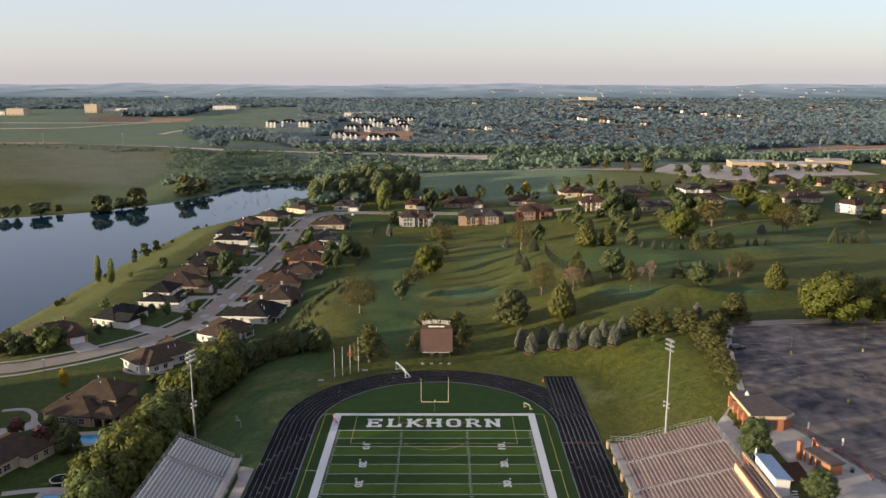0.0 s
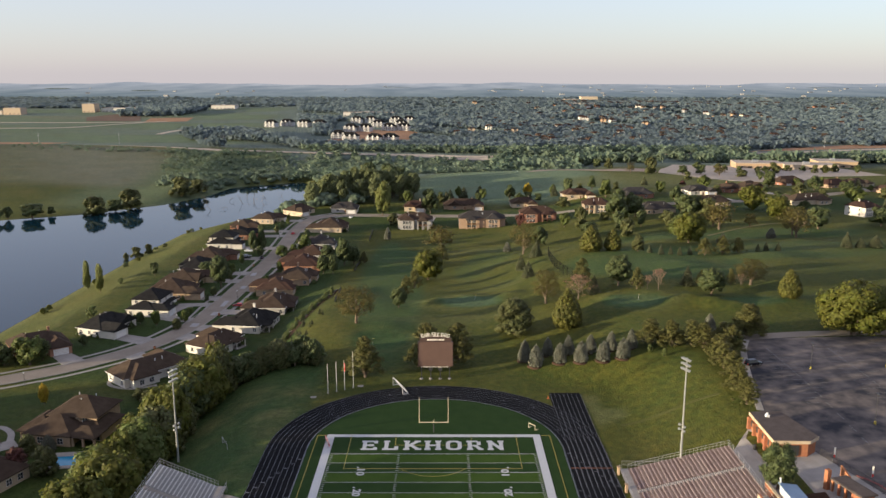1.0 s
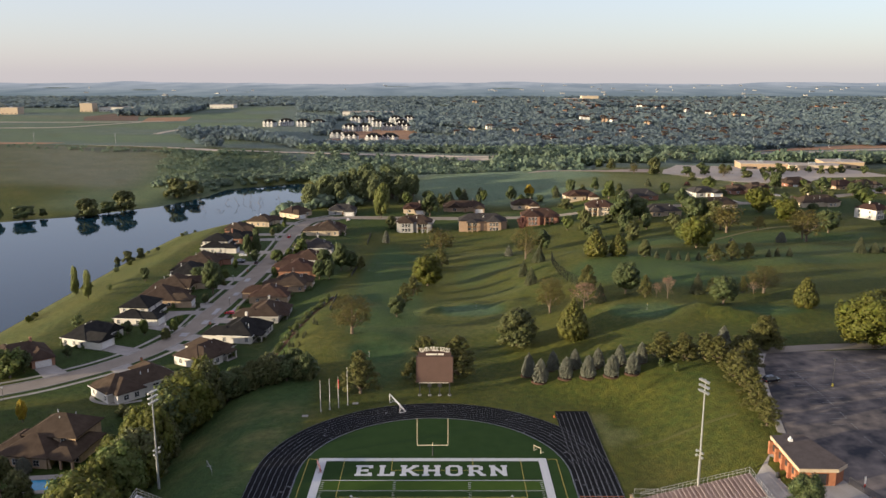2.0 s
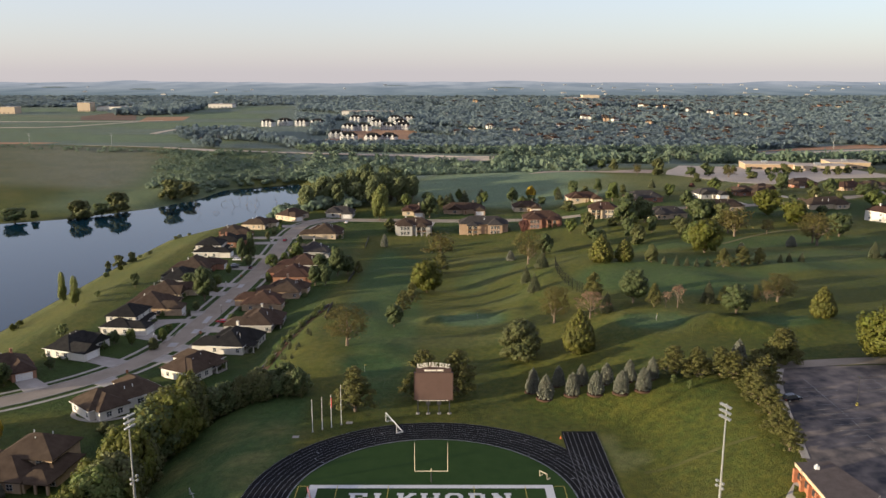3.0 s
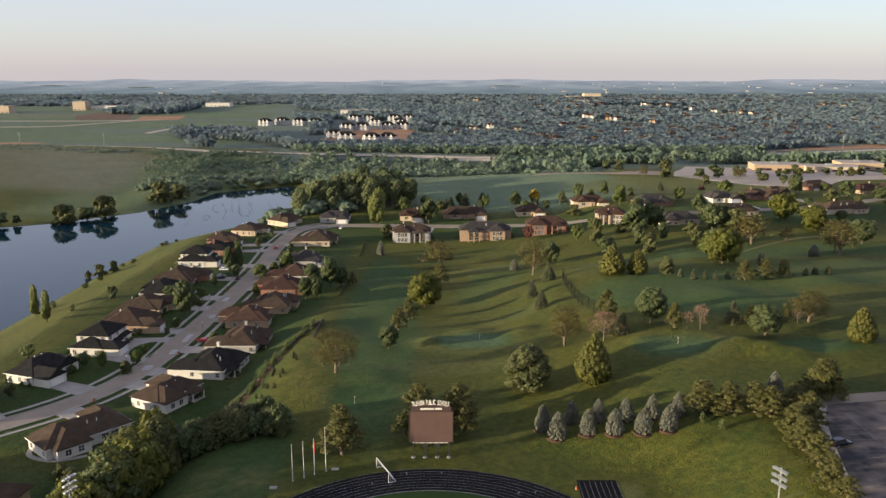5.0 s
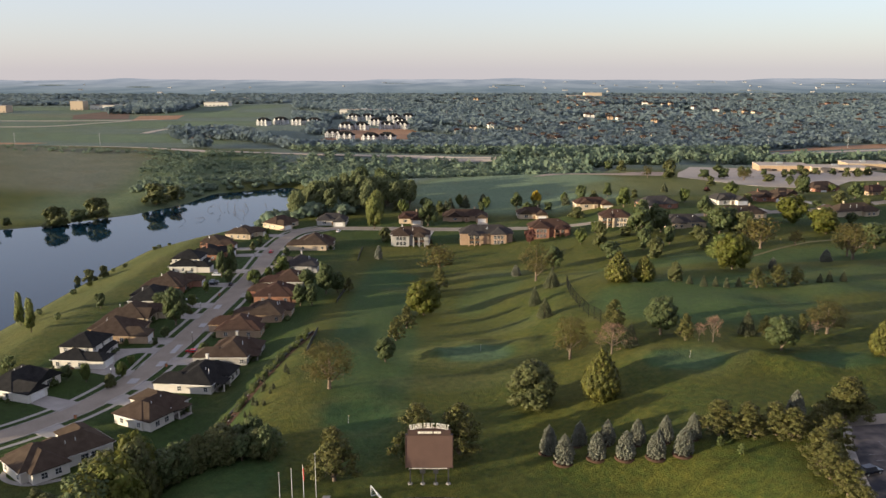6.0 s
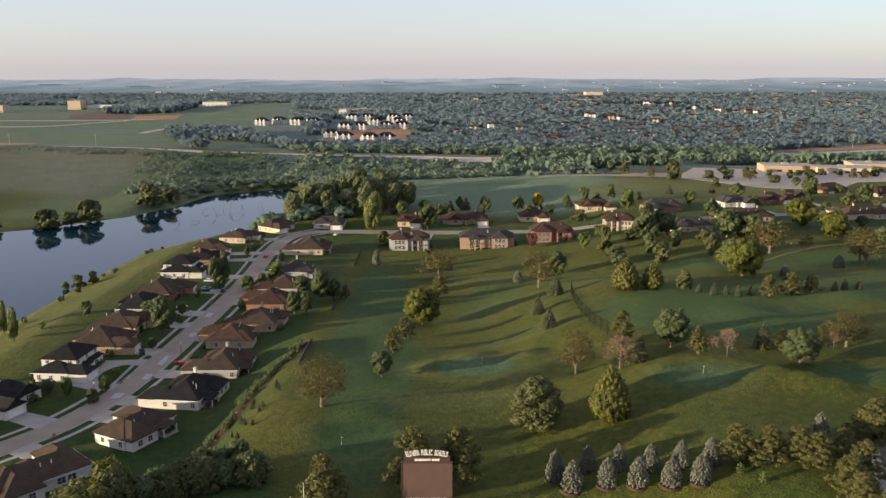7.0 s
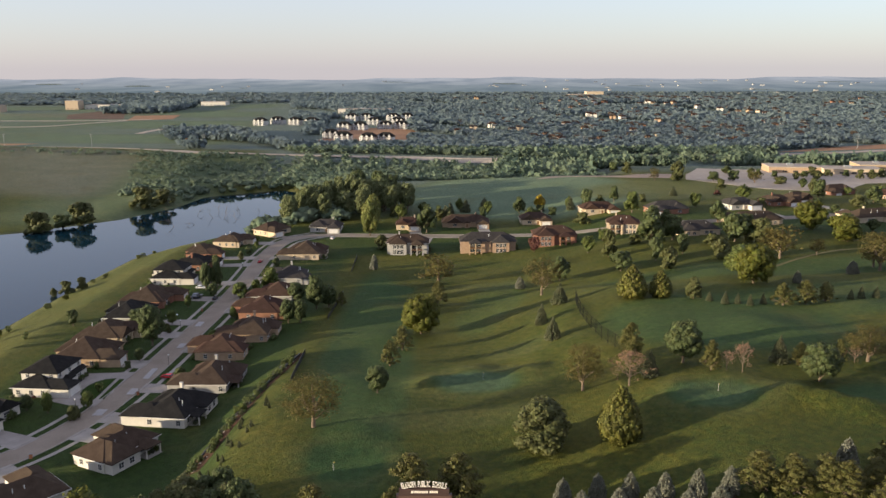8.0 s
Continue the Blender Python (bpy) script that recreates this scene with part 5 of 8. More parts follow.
TREES["shrub"] += [
    (-153.5, 197.0, 3.2, 3.4), (-143.3, 138.8, 5.3, 4.9), (-5.6, 49.6, 7.5, 2.3), (63.3, 42.6, 2.6, 1.7), (66.3, 38.5, 2.6, 1.7),
]
TREES["yellow"] += [
    (-119.2, 47.3, 6.7, 3.3), (69.0, 457.2, 11.9, 8.2),
]
grove = random.Random(23)
for k in range(30):
    f = k / 29
    x, y = -98 + 72 * f + grove.uniform(-6, 6), 424 + 62 * f * grove.uniform(0.1, 1.0) + grove.uniform(0, 26)
    if shore_distance(x, y) > 3:
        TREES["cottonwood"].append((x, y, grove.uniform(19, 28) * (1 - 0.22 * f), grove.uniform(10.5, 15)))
for k in range(16):
    x, y = -104 + 74 * grove.random(), 470 + 80 * grove.random()
    if shore_distance(x, y) > 3:
        TREES["maple"].append((x, y, grove.uniform(15, 22), grove.uniform(12, 17)))
TREES["bluespruce"] = [(x, y, hgt * (0.86 if y < 60 else 1.0), wide * 1.0) for x, y, hgt, wide in TREES["bluespruce"]]
TREES["pine"] = [(x, y, hgt * (0.9 if x > 60 and y < 60 else 1.0), wide * (1.55 if y < 60 else 1.0)) for x, y, hgt, wide in TREES["pine"]]
TREES["oak"] += [(-270.3, 446.0, 15.9, 20.8), (-252.4, 473.9, 16.5, 21.6), (-227.6, 528.3, 17.3, 23.3), (-219.3, 548.8, 12.0, 19.8)]
# the belt of trees between the stadium and the houses
belt = random.Random(11)
BELT = smooth_line([(-36, 54), (-46, 54), (-56, 51), (-66, 44), (-69.5, 28), (-72, 8), (-73, -14), (-73, -40), (-73, -90)], 6)
for p in BELT:
    for k in range(3):
        x, y = p.x + belt.uniform(-4.2, 3.4), p.y + belt.uniform(-4, 4)
        far_end = p.y > 45
        kind = belt.choice(("maple", "oak", "oak", "shrub") if far_end else ("lime", "willow", "lime", "maple", "willow", "oak"))
        hgt = belt.uniform(4.5, 9) if far_end else belt.uniform(8.5, 16)
        TREES[kind].append((x, y, hgt * (0.7 if kind == "shrub" else 1), hgt * belt.uniform(0.65, 1.1)))
# shrubs on the slope behind the gardens
for k in range(62):
    y = 84 + 1.3 * k
    x = -56.0 + 0.15 * (y - 88) + belt.uniform(-2.4, 1.4)
    TREES[belt.choice(("shrub", "shrub", "shrub", "lime", "spruce"))].append((x, y, belt.uniform(1.0, 2.4), belt.uniform(1.5, 3.2)))
for k in range(16):
    TREES["spruce"].append((-49.0 + 1.1 * k * 0.3 + belt.uniform(-4.5, 2.5), 70 + 2.8 * k, belt.uniform(1.6, 2.8), belt.uniform(0.9, 1.4)))
# garden trees among the northern houses, and trees round the school lot
TREES["maple"] += [
    (156.5, 743.0, 11.1, 12.3), (170.4, 707.1, 10.0, 11.8), (225.5, 573.9, 8.5, 12.0), (243.5, 579.8, 9.6, 13.1), (287.7, 547.8, 8.2, 7.7), (104.6, 478.6, 8.8, 8.7),
    (120.9, 461.6, 11.1, 7.6), (164.7, 377.9, 13.0, 11.0), (118.5, 347.1, 16.1, 10.3), (127.1, 351.3, 12.7, 9.0), (155.8, 328.9, 12.8, 10.0), (163.4, 328.9, 13.5, 10.0),
    (289.8, 443.5, 12.0, 12.3), (246.6, 405.6, 5.5, 6.9), (126.9, 316.6, 5.6, 6.5), (241.4, 349.3, 7.0, 8.3), (305.9, 428.2, 8.9, 10.4), (245.7, 428.2, 5.7, 6.4),
]
TREES["oak"] += [
    (176.6, 675.0, 10.8, 10.2), (195.3, 573.1, 15.9, 13.9), (280.1, 572.4, 6.5, 12.9), (286.6, 527.5, 10.8, 8.4), (112.1, 466.5, 5.6, 6.8), (218.9, 535.9, 8.1, 7.6),
    (209.6, 428.2, 6.5, 7.2), (271.8, 428.2, 8.9, 12.0), (89.9, 404.3, 7.8, 11.5), (104.5, 326.4, 5.1, 8.0), (139.8, 310.5, 6.5, 9.6), (279.0, 405.6, 7.0, 9.2),
    (137.3, 449.6, 6.3, 5.8),
]
TREES["locust"] += [
    (175.6, 568.1, 10.9, 10.9), (260.2, 575.6, 10.0, 17.0),
]
TREES["lime"] += [
    (122.9, 415.7, 13.8, 11.7), (166.7, 428.2, 9.7, 9.6), (212.5, 470.9, 9.9, 12.0), (224.0, 345.2, 11.2, 13.7), (291.6, 384.1, 12.0, 14.8), (90.9, 343.4, 7.0, 7.6),
    (115.8, 320.6, 6.7, 7.2), (301.9, 504.1, 5.9, 7.2),
]
TREES["spruce"] += [
    (169.5, 491.2, 7.6, 6.2), (139.7, 456.8, 6.3, 3.8),
]
TREES["redleaf"] += [
    (202.1, 493.2, 4.0, 8.0),
]
TREES["willow"] += [
    (209.0, 355.5, 16.0, 17.5),
]
for k in range(34):
    x, y = (belt.uniform(-60, 90), belt.uniform(428, 462)) if k < 20 else (belt.uniform(300, 370), belt.uniform(350, 470))
    TREES[belt.choice(("maple", "oak", "spruce", "lime"))].append((x, y, belt.uniform(5, 10), belt.uniform(5, 9)))
# dark garden trees at the bend of the street
for k in range(7):
    TREES[belt.choice(("maple", "oak"))].append((-161 + 2.4 * k + belt.uniform(-1.5, 1.5), 78 + 3.6 * (k % 4) + belt.uniform(-2, 2), belt.uniform(5, 8), belt.uniform(5, 7.5)))
# tall unseen trees west of the pool house, added to cast shade, and street trees
for k in range(16):
    TREES[belt.choice(("maple", "oak", "maple"))].append((-150 - 5 * (k % 3) + belt.uniform(-3, 3), -4 + 3.2 * k, belt.uniform(8, 12), belt.uniform(7, 10)))
# an unseen grove, added to throw shade over the stadium bank
for k in range(8):
    TREES["cottonwood"].append((-146 - 8 * (k % 3) + belt.uniform(-3, 3), -118 + 5.4 * k, belt.uniform(23, 28), belt.uniform(13, 17)))
for k in range(26):
    side = belt.choice((-1, 1))
    x, y = -92.5 + side * belt.uniform(9, 12), 112 + 10.2 * k + belt.uniform(-3, 3)
    TREES[belt.choice(("lime", "maple", "oak"))].append((x, y, belt.uniform(3.2, 6.5), belt.uniform(2.6, 4.6)))
# further unseen trees, added to shade the lawn east of them
for k in range(9):
    TREES["maple"].append((-136 - 4 * (k % 2), -54 + 5.2 * k, belt.uniform(10.5, 13), belt.uniform(7, 9)))
# planting round the two houses below the belt
for x, y, hgt, wide, kind in ((-108, 14.5, 5.5, 5.5, "oak"), (-103.5, 16.5, 4.5, 4.5, "bluespruce"), (-117, 13, 5.2, 5.6, "redleaf"), (-86, 3, 5, 4.4, "spruce"), (-83, -4, 6, 5, "maple"), (-90, 2, 3.2, 3.5, "shrub"),
                              (-86, -12, 4, 4.6, "shrub"), (-84, 46, 4.5, 6, "maple"), (-88, 49, 4, 6, "oak"), (-80, 51, 4.5, 6.5, "maple"), (-92, 52, 3.6, 5, "oak"), (-84, -20, 3.4, 4, "shrub"), (-131, 103, 4.5, 4, "maple"), (-139, 88, 7.5, 6, "maple")):
    TREES[kind].append((x, y, hgt, wide))

# bushes along the pond's near bank
for k in range(18):
    y = 120 + 48 * (k // 3) + belt.uniform(-9, 9)
    x = -190.0
    while shore_distance(x, y) < 5 and x < -100:
        x += 1.0
    TREES[belt.choice(("shrub", "willow", "oak"))].append((x + belt.uniform(0, 5), y, belt.uniform(1.2, 3.6), belt.uniform(1.8, 4.0)))
# trees at the back of the school lot
for k in range(14):
    TREES[belt.choice(("maple", "oak"))].append((264 + 11 * k + belt.uniform(-4, 4), 640 + belt.uniform(-22, 22) - 1.6 * k, belt.uniform(6, 9), belt.uniform(7, 11)))

TREE_WORDS = {
    "maple": ("full dark green shade tree on grass", "tree"), "oak": ("dense olive green rounded tree on grass", "tree"), "locust": ("airy brownish green tree with thin leaves", "tree"),
    "willow": ("broad yellow-green willow-like tree on grass", "tree"), "lime": ("bright fresh green young tree on lawn", "tree"), "poplar": ("slim upright yellow-green tree", "tree"),
    "cottonwood": ("tall sunlit deciduous tree in a grove", "tree"), "pine": ("rough brownish green pine with layered boughs", "pine tree"), "cedar": ("dense cone-shaped yellowish evergreen on grass", "evergreen"),
    "spruce": ("small dark green conical spruce", "spruce"), "bluespruce": ("silvery blue-green conical spruce", "spruce"), "dead": ("withered reddish brown bare tree", "dead tree"),
    "redleaf": ("dark purple-leaved ornamental tree", "tree"), "yellow": ("bright yellow autumn tree", "tree"), "shrub": ("low rounded green shrub", "shrub"),
}
planter = random.Random(5)
for kind, rows in TREES.items():
    label, category = TREE_WORDS[kind]
    far = [r for r in rows if (r[1] >= 265 and r[2] < 18) or r[0] < -120 or r[2] < 4]
    near = [r for r in rows if r not in far and r[1] < 135 and r[0] > -34]
    middle = [r for r in rows if r not in far and r not in near]
    for group, coarse in ((near, 0), (middle, 1), (far, 2)):
        count = min(len(group), (3, 2, 1)[coarse])
        forms = [tree_template(kind, 10 * len(kind) + s + 5 * coarse, coarse) for s in range(count)]
        homes = {}
        for i, (x, y, hgt, wide) in enumerate(group):
            form = forms[i % count]
            m = pose(x, y, hz(x, y), 0, 0, planter.uniform(0, 360)) @ Matrix.Diagonal((wide / 10, wide / 10, hgt / 10, 1))
            if i < count:
                tagged(form, label, category, kind.replace("bluespruce", "blue spruce") + " trees")
                homes[form] = m
            else:
                copy_thing(form, m)
        for form, m in homes.items():
            form.matrix_basis = m


# the highway in the valley: x, y
HIGHWAY = ((-900, -398, -300, -200, -40, 52, 250, 430, 560, 700, 900), (1010, 890, 862, 845, 832, 822, 850, 868, 912, 950, 985))


# ---- far woods: joined clumps, too many to count ----
def make_woods():
    rng = np.random.default_rng(3)
    made = []
    # from, to, spacing, leaf sprays, their size, lobes; where no sprays are given, loose crowns of that many leaf masses
    for y0, y1, w, sprays, leaf, cut in ((425, 640, 6.8, 46, 0.19, 5), (640, 900, 6.8, 0, 0.28, 29), (900, 1300, 7.4, 0, 0.38, 16), (1300, 1900, 9.0, 0, 0.46, 11), (1900, 2750, 15, 0, 0.48, 10)):
        half = 0.57 * (y1 + 180)
        count = int(2 * half * (y1 - y0) / (w * w) * 1.1)
        x, y = rng.uniform(-half, half, count), rng.uniform(y0, y1, count)
        gap = np.sin(x * 0.011 + 1.3) * np.sin(y * 0.009 + x * 0.004) + 0.4 * np.sin(x * 0.031 + y * 0.027)
        keep = gap > -0.72
        u = x / (y + 200)
        keep &= shore_distance(x, y) > 4
        keep &= ~((x < -150) & (y < 860) & (u < -0.10) & ~((y > 560) & (x > -260 - (y - 560) * 0.3) & (rng.random(count) < 0.5 + 0.4 * (x > -215))))
        keep &= ~((y < 660) & (x > -60 - (y - 425) * 0.05) & (x < 500))
        keep &= ~((x > 150) & (x < 560) & (y < np.interp(x, (150, 257, 306, 351, 560), (760, 736, 722, 724, 730))))
        grove = (y > 905) & (y < 1200) & (x > -350 - (y - 1000) * 0.45) & (x < -166 - (y - 890) * 0.5)
        grove |= (y > 1670) & (y < 1900) & (x > -730) & (x < -590)
        keep &= ~(~grove & (u < -0.17) & (y > 860) & (y < 2050) & ~((u > -0.25) & (y > 960) & (y < 1080)))
        keep &= ~(~grove & (u > -0.235) & (u < -0.035) & (y > 990) & (y < 1480) & ~((y > 1160) & (np.abs(u + 0.142) < 0.012)))
        keep &= ~((np.abs(y - np.interp(x, *HIGHWAY) - 4) < 22) & ((x < 70) | (x > 380)))
        keep &= ~((u > 0.37) & (np.abs(y - np.interp(x, *HIGHWAY) + 10) < 60))
        # clearings in the far suburb
        keep &= ~((u > 0.17) & (u < 0.30) & (np.abs(y - 1780 - 200 * (u - 0.2)) < 40))
        x, y = x[keep], y[keep]
        if y0 == 640:
            # scrub along the crest of the bare hill
            rx = rng.uniform(-600, -225, 90)
            x, y = np.append(x, rx), np.append(y, 828 + rng.normal(0, 9, 90) - 0.03 * (rx + 400))
        s = w * rng.uniform(1.0, 2.0, len(x))
        hgt = np.minimum(rng.uniform(6.5, 10.5, len(x)), s * 0.95)
        low = (x < -150) & (y < 860)
        hgt, s = np.where(low, hgt * 0.5, hgt), np.where(low, s * 0.52, s)
        tall = ((x > 60) & (y > 700) & (y < 830)) | ((y > 905) & (y < 1200) & (x > -350 - (y - 1000) * 0.45) & (x < -166 - (y - 890) * 0.5)) | ((y > 1670) & (y < 1900) & (x < -590))
        hgt, s = np.where(tall, hgt * 1.6, hgt), np.where(tall, s * 1.15, s)
        turn = rng.uniform(0, 6.28, len(x))
        pick = rng.integers(0, 4, len(x))
        for form in range(4):
            lobes = [] if not sprays else [(0.30 * math.cos(2.4 * k + form), 0.30 * math.sin(2.4 * k + form), 0.34 + 0.5 * ((k * 0.618 + 0.25 * form) % 1.0), float(rng.uniform(0.2, 0.36))) for k in range(cut - 1)] + [(0.0, 0.0, 0.48, 0.42)]
            if sprays:
                bv, bf = lobed_crown(rng, lobes, sprays, leaf, 0.25, 1.0, 0.0, 0.92, 0.2)
            else:
                bv, bf = tuft(rng, cut, leaf)
            g = pick == form
            c, sn = np.cos(turn[g])[:, None], np.sin(turn[g])[:, None]
            bx, by, bz = bv[:, 0][None], bv[:, 1][None], bv[:, 2][None]
            sg, hg = s[g][:, None], hgt[g][:, None]
            v = np.stack([x[g][:, None] + (bx * c - by * sn) * sg, y[g][:, None] + (bx * sn + by * c) * sg, ground(x[g], y[g])[:, None] + bz * hg], -1).reshape(-1, 3)
            made.append((y0, v, (bf[None] + np.arange(int(g.sum()))[:, None, None] * len(bv)).reshape(-1, 4)))
    for name, material, near, label in (("valley_woods", HAZED_NEAR_WOODS, True, "dense green thickets in the valley"), ("distant_woods", HAZED_WOODS, False, "wide woods covering the far hills")):
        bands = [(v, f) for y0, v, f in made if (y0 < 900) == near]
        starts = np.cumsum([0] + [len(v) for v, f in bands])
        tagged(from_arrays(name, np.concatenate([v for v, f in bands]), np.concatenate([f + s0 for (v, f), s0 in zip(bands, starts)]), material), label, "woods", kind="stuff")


make_woods()


# ---- houses ----
MESHES = {}


def shared(name, key, build, material, parent, m):
    """A part whose mesh is shared by all parts of the same key."""
    if key not in MESHES:
        bm = bmesh.new()
        build(bm)
        me = bpy.data.meshes.new(name)
        bm.to_mesh(me)
        bm.free()
        me.materials.append(material)
        MESHES[key] = me
    ob = new(name, MESHES[key])
    ob.parent = parent
    ob.matrix_basis = m
    return ob


def frame_bars(bm, w, hgt, bars=1):
    """A window frame that faces +x: surround, mullions and rail in one piece, with its middle at the origin."""
    t, r = 0.055, 0.03
    cols = [-w / 2 - t, -w / 2]
    for i in range(1, bars + 1):
        y = -w / 2 + w * i / (bars + 1)
        cols += [y - r, y + r]
    cols += [w / 2, w / 2 + t]
    rows = [-hgt / 2 - t, -hgt / 2, -r, r, hgt / 2, hgt / 2 + t]
    grid = [[bm.verts.new((0.07, y, z)) for y in cols] for z in rows]
    for i in range(len(rows) - 1):
        for j in range(len(cols) - 1):
            if i % 2 == 0 or j % 2 == 0:
                bm.faces.new((grid[i][j], grid[i][j + 1], grid[i + 1][j + 1], grid[i + 1][j]))
    out = bmesh.ops.extrude_face_region(bm, geom=bm.faces[:])
    for v in [g for g in out["geom"] if isinstance(g, bmesh.types.BMVert)]:
        v.co.x = -0.02
    bmesh.ops.recalc_face_normals(bm, faces=bm.faces)


def add_window(house, x, y, z, facing, w, hgt, bars=1):
    m = pose(x, y, z, 0, 0, facing)
    win = shared("window", ("frame", w, hgt, bars), lambda bm: frame_bars(bm, w, hgt, bars), FRAME, house, m)
    shared("pane", ("pane", w, hgt), lambda bm: box(bm, -0.05, -w / 2, -hgt / 2, 0.025, w / 2, hgt / 2), GLASS, win, Matrix.Identity(4))


def add_garage_door(house, x, y, z, facing, w, material):
    def build(bm):
        for i in range(4):
            box(bm, -0.05, -w / 2, -1.1 + 0.56 * i, 0.05, w / 2, -1.1 + 0.56 * i + 0.53)
        box(bm, -0.05, -w / 2 - 0.12, -1.1, 0.09, -w / 2, 1.24)
        box(bm, -0.05, w / 2, -1.1, 0.09, w / 2 + 0.12, 1.24)
        box(bm, -0.05, -w / 2 - 0.12, 1.15, 0.09, w / 2 + 0.12, 1.3)
    shared("garage_door", ("garage", w, material.name), build, material, house, pose(x, y, z + 1.1, 0, 0, facing))


def hip_roof(bm, x0, y0, x1, y1, z, rise, over=0.55, gable=""):
    """A hipped roof over a block, with eaves and fascia; gable: 'x+' makes that end upright."""
    x0, y0, x1, y1 = x0 - over, y0 - over, x1 + over, y1 + over
    w, d = x1 - x0, y1 - y0
    h2 = min(w, d) / 2
    if w >= d:
        a = (x0 + (0.0 if gable == "x-" else h2), (y0 + y1) / 2)
        b = (x1 - (0.0 if gable == "x+" else h2), (y0 + y1) / 2)
    else:
        a = ((x0 + x1) / 2, y0 + (0.0 if gable == "y-" else h2))
        b = ((x0 + x1) / 2, y1 - (0.0 if gable == "y+" else h2))
    low = [bm.verts.new((x, y, z - 0.2)) for x, y in ((x0, y0), (x1, y0), (x1, y1), (x0, y1))]
    eave = [bm.verts.new((x, y, z)) for x, y in ((x0, y0), (x1, y0), (x1, y1), (x0, y1))]
    A, B = bm.verts.new((*a, z + rise)), bm.verts.new((*b, z + rise))
    bm.faces.new(low[::-1])
    for i in range(4):
        bm.faces.new((low[i], low[(i + 1) % 4], eave[(i + 1) % 4], eave[i]))
    if (B.co - A.co).length < 0.05:
        for i in range(4):
            bm.faces.new((eave[i], eave[(i + 1) % 4], A))
        return
    if w >= d:
        bm.faces.new((eave[0], eave[1], B, A))
        bm.faces.new((eave[1], eave[2], B))
        bm.faces.new((eave[2], eave[3], A, B))
        bm.faces.new((eave[3], eave[0], A))
    else:
        bm.faces.new((eave[0], eave[1], A))
        bm.faces.new((eave[1], eave[2], B, A))
        bm.faces.new((eave[2], eave[3], B))
        bm.faces.new((eave[3], eave[0], A, B))


def eave_board(bm, x0, y0, x1, y1, z, over=0.55):
    """A gutter board round the eaves: one closed ring."""
    loops = []
    for o, zz in ((over + 0.004, z - 0.21), (over + 0.10, z - 0.21), (over + 0.10, z - 0.06), (over + 0.004, z - 0.06)):
        loops.append([bm.verts.new((x, y, zz)) for x, y in ((x0 - o, y0 - o), (x1 + o, y0 - o), (x1 + o, y1 + o), (x0 - o, y1 + o))])
    for a, b in zip(loops, loops[1:] + loops[:1]):
        for i in range(4):
            j = (i + 1) % 4
            bm.faces.new((a[i], a[j], b[j], b[i]))
    bmesh.ops.recalc_face_normals(bm, faces=bm.faces)


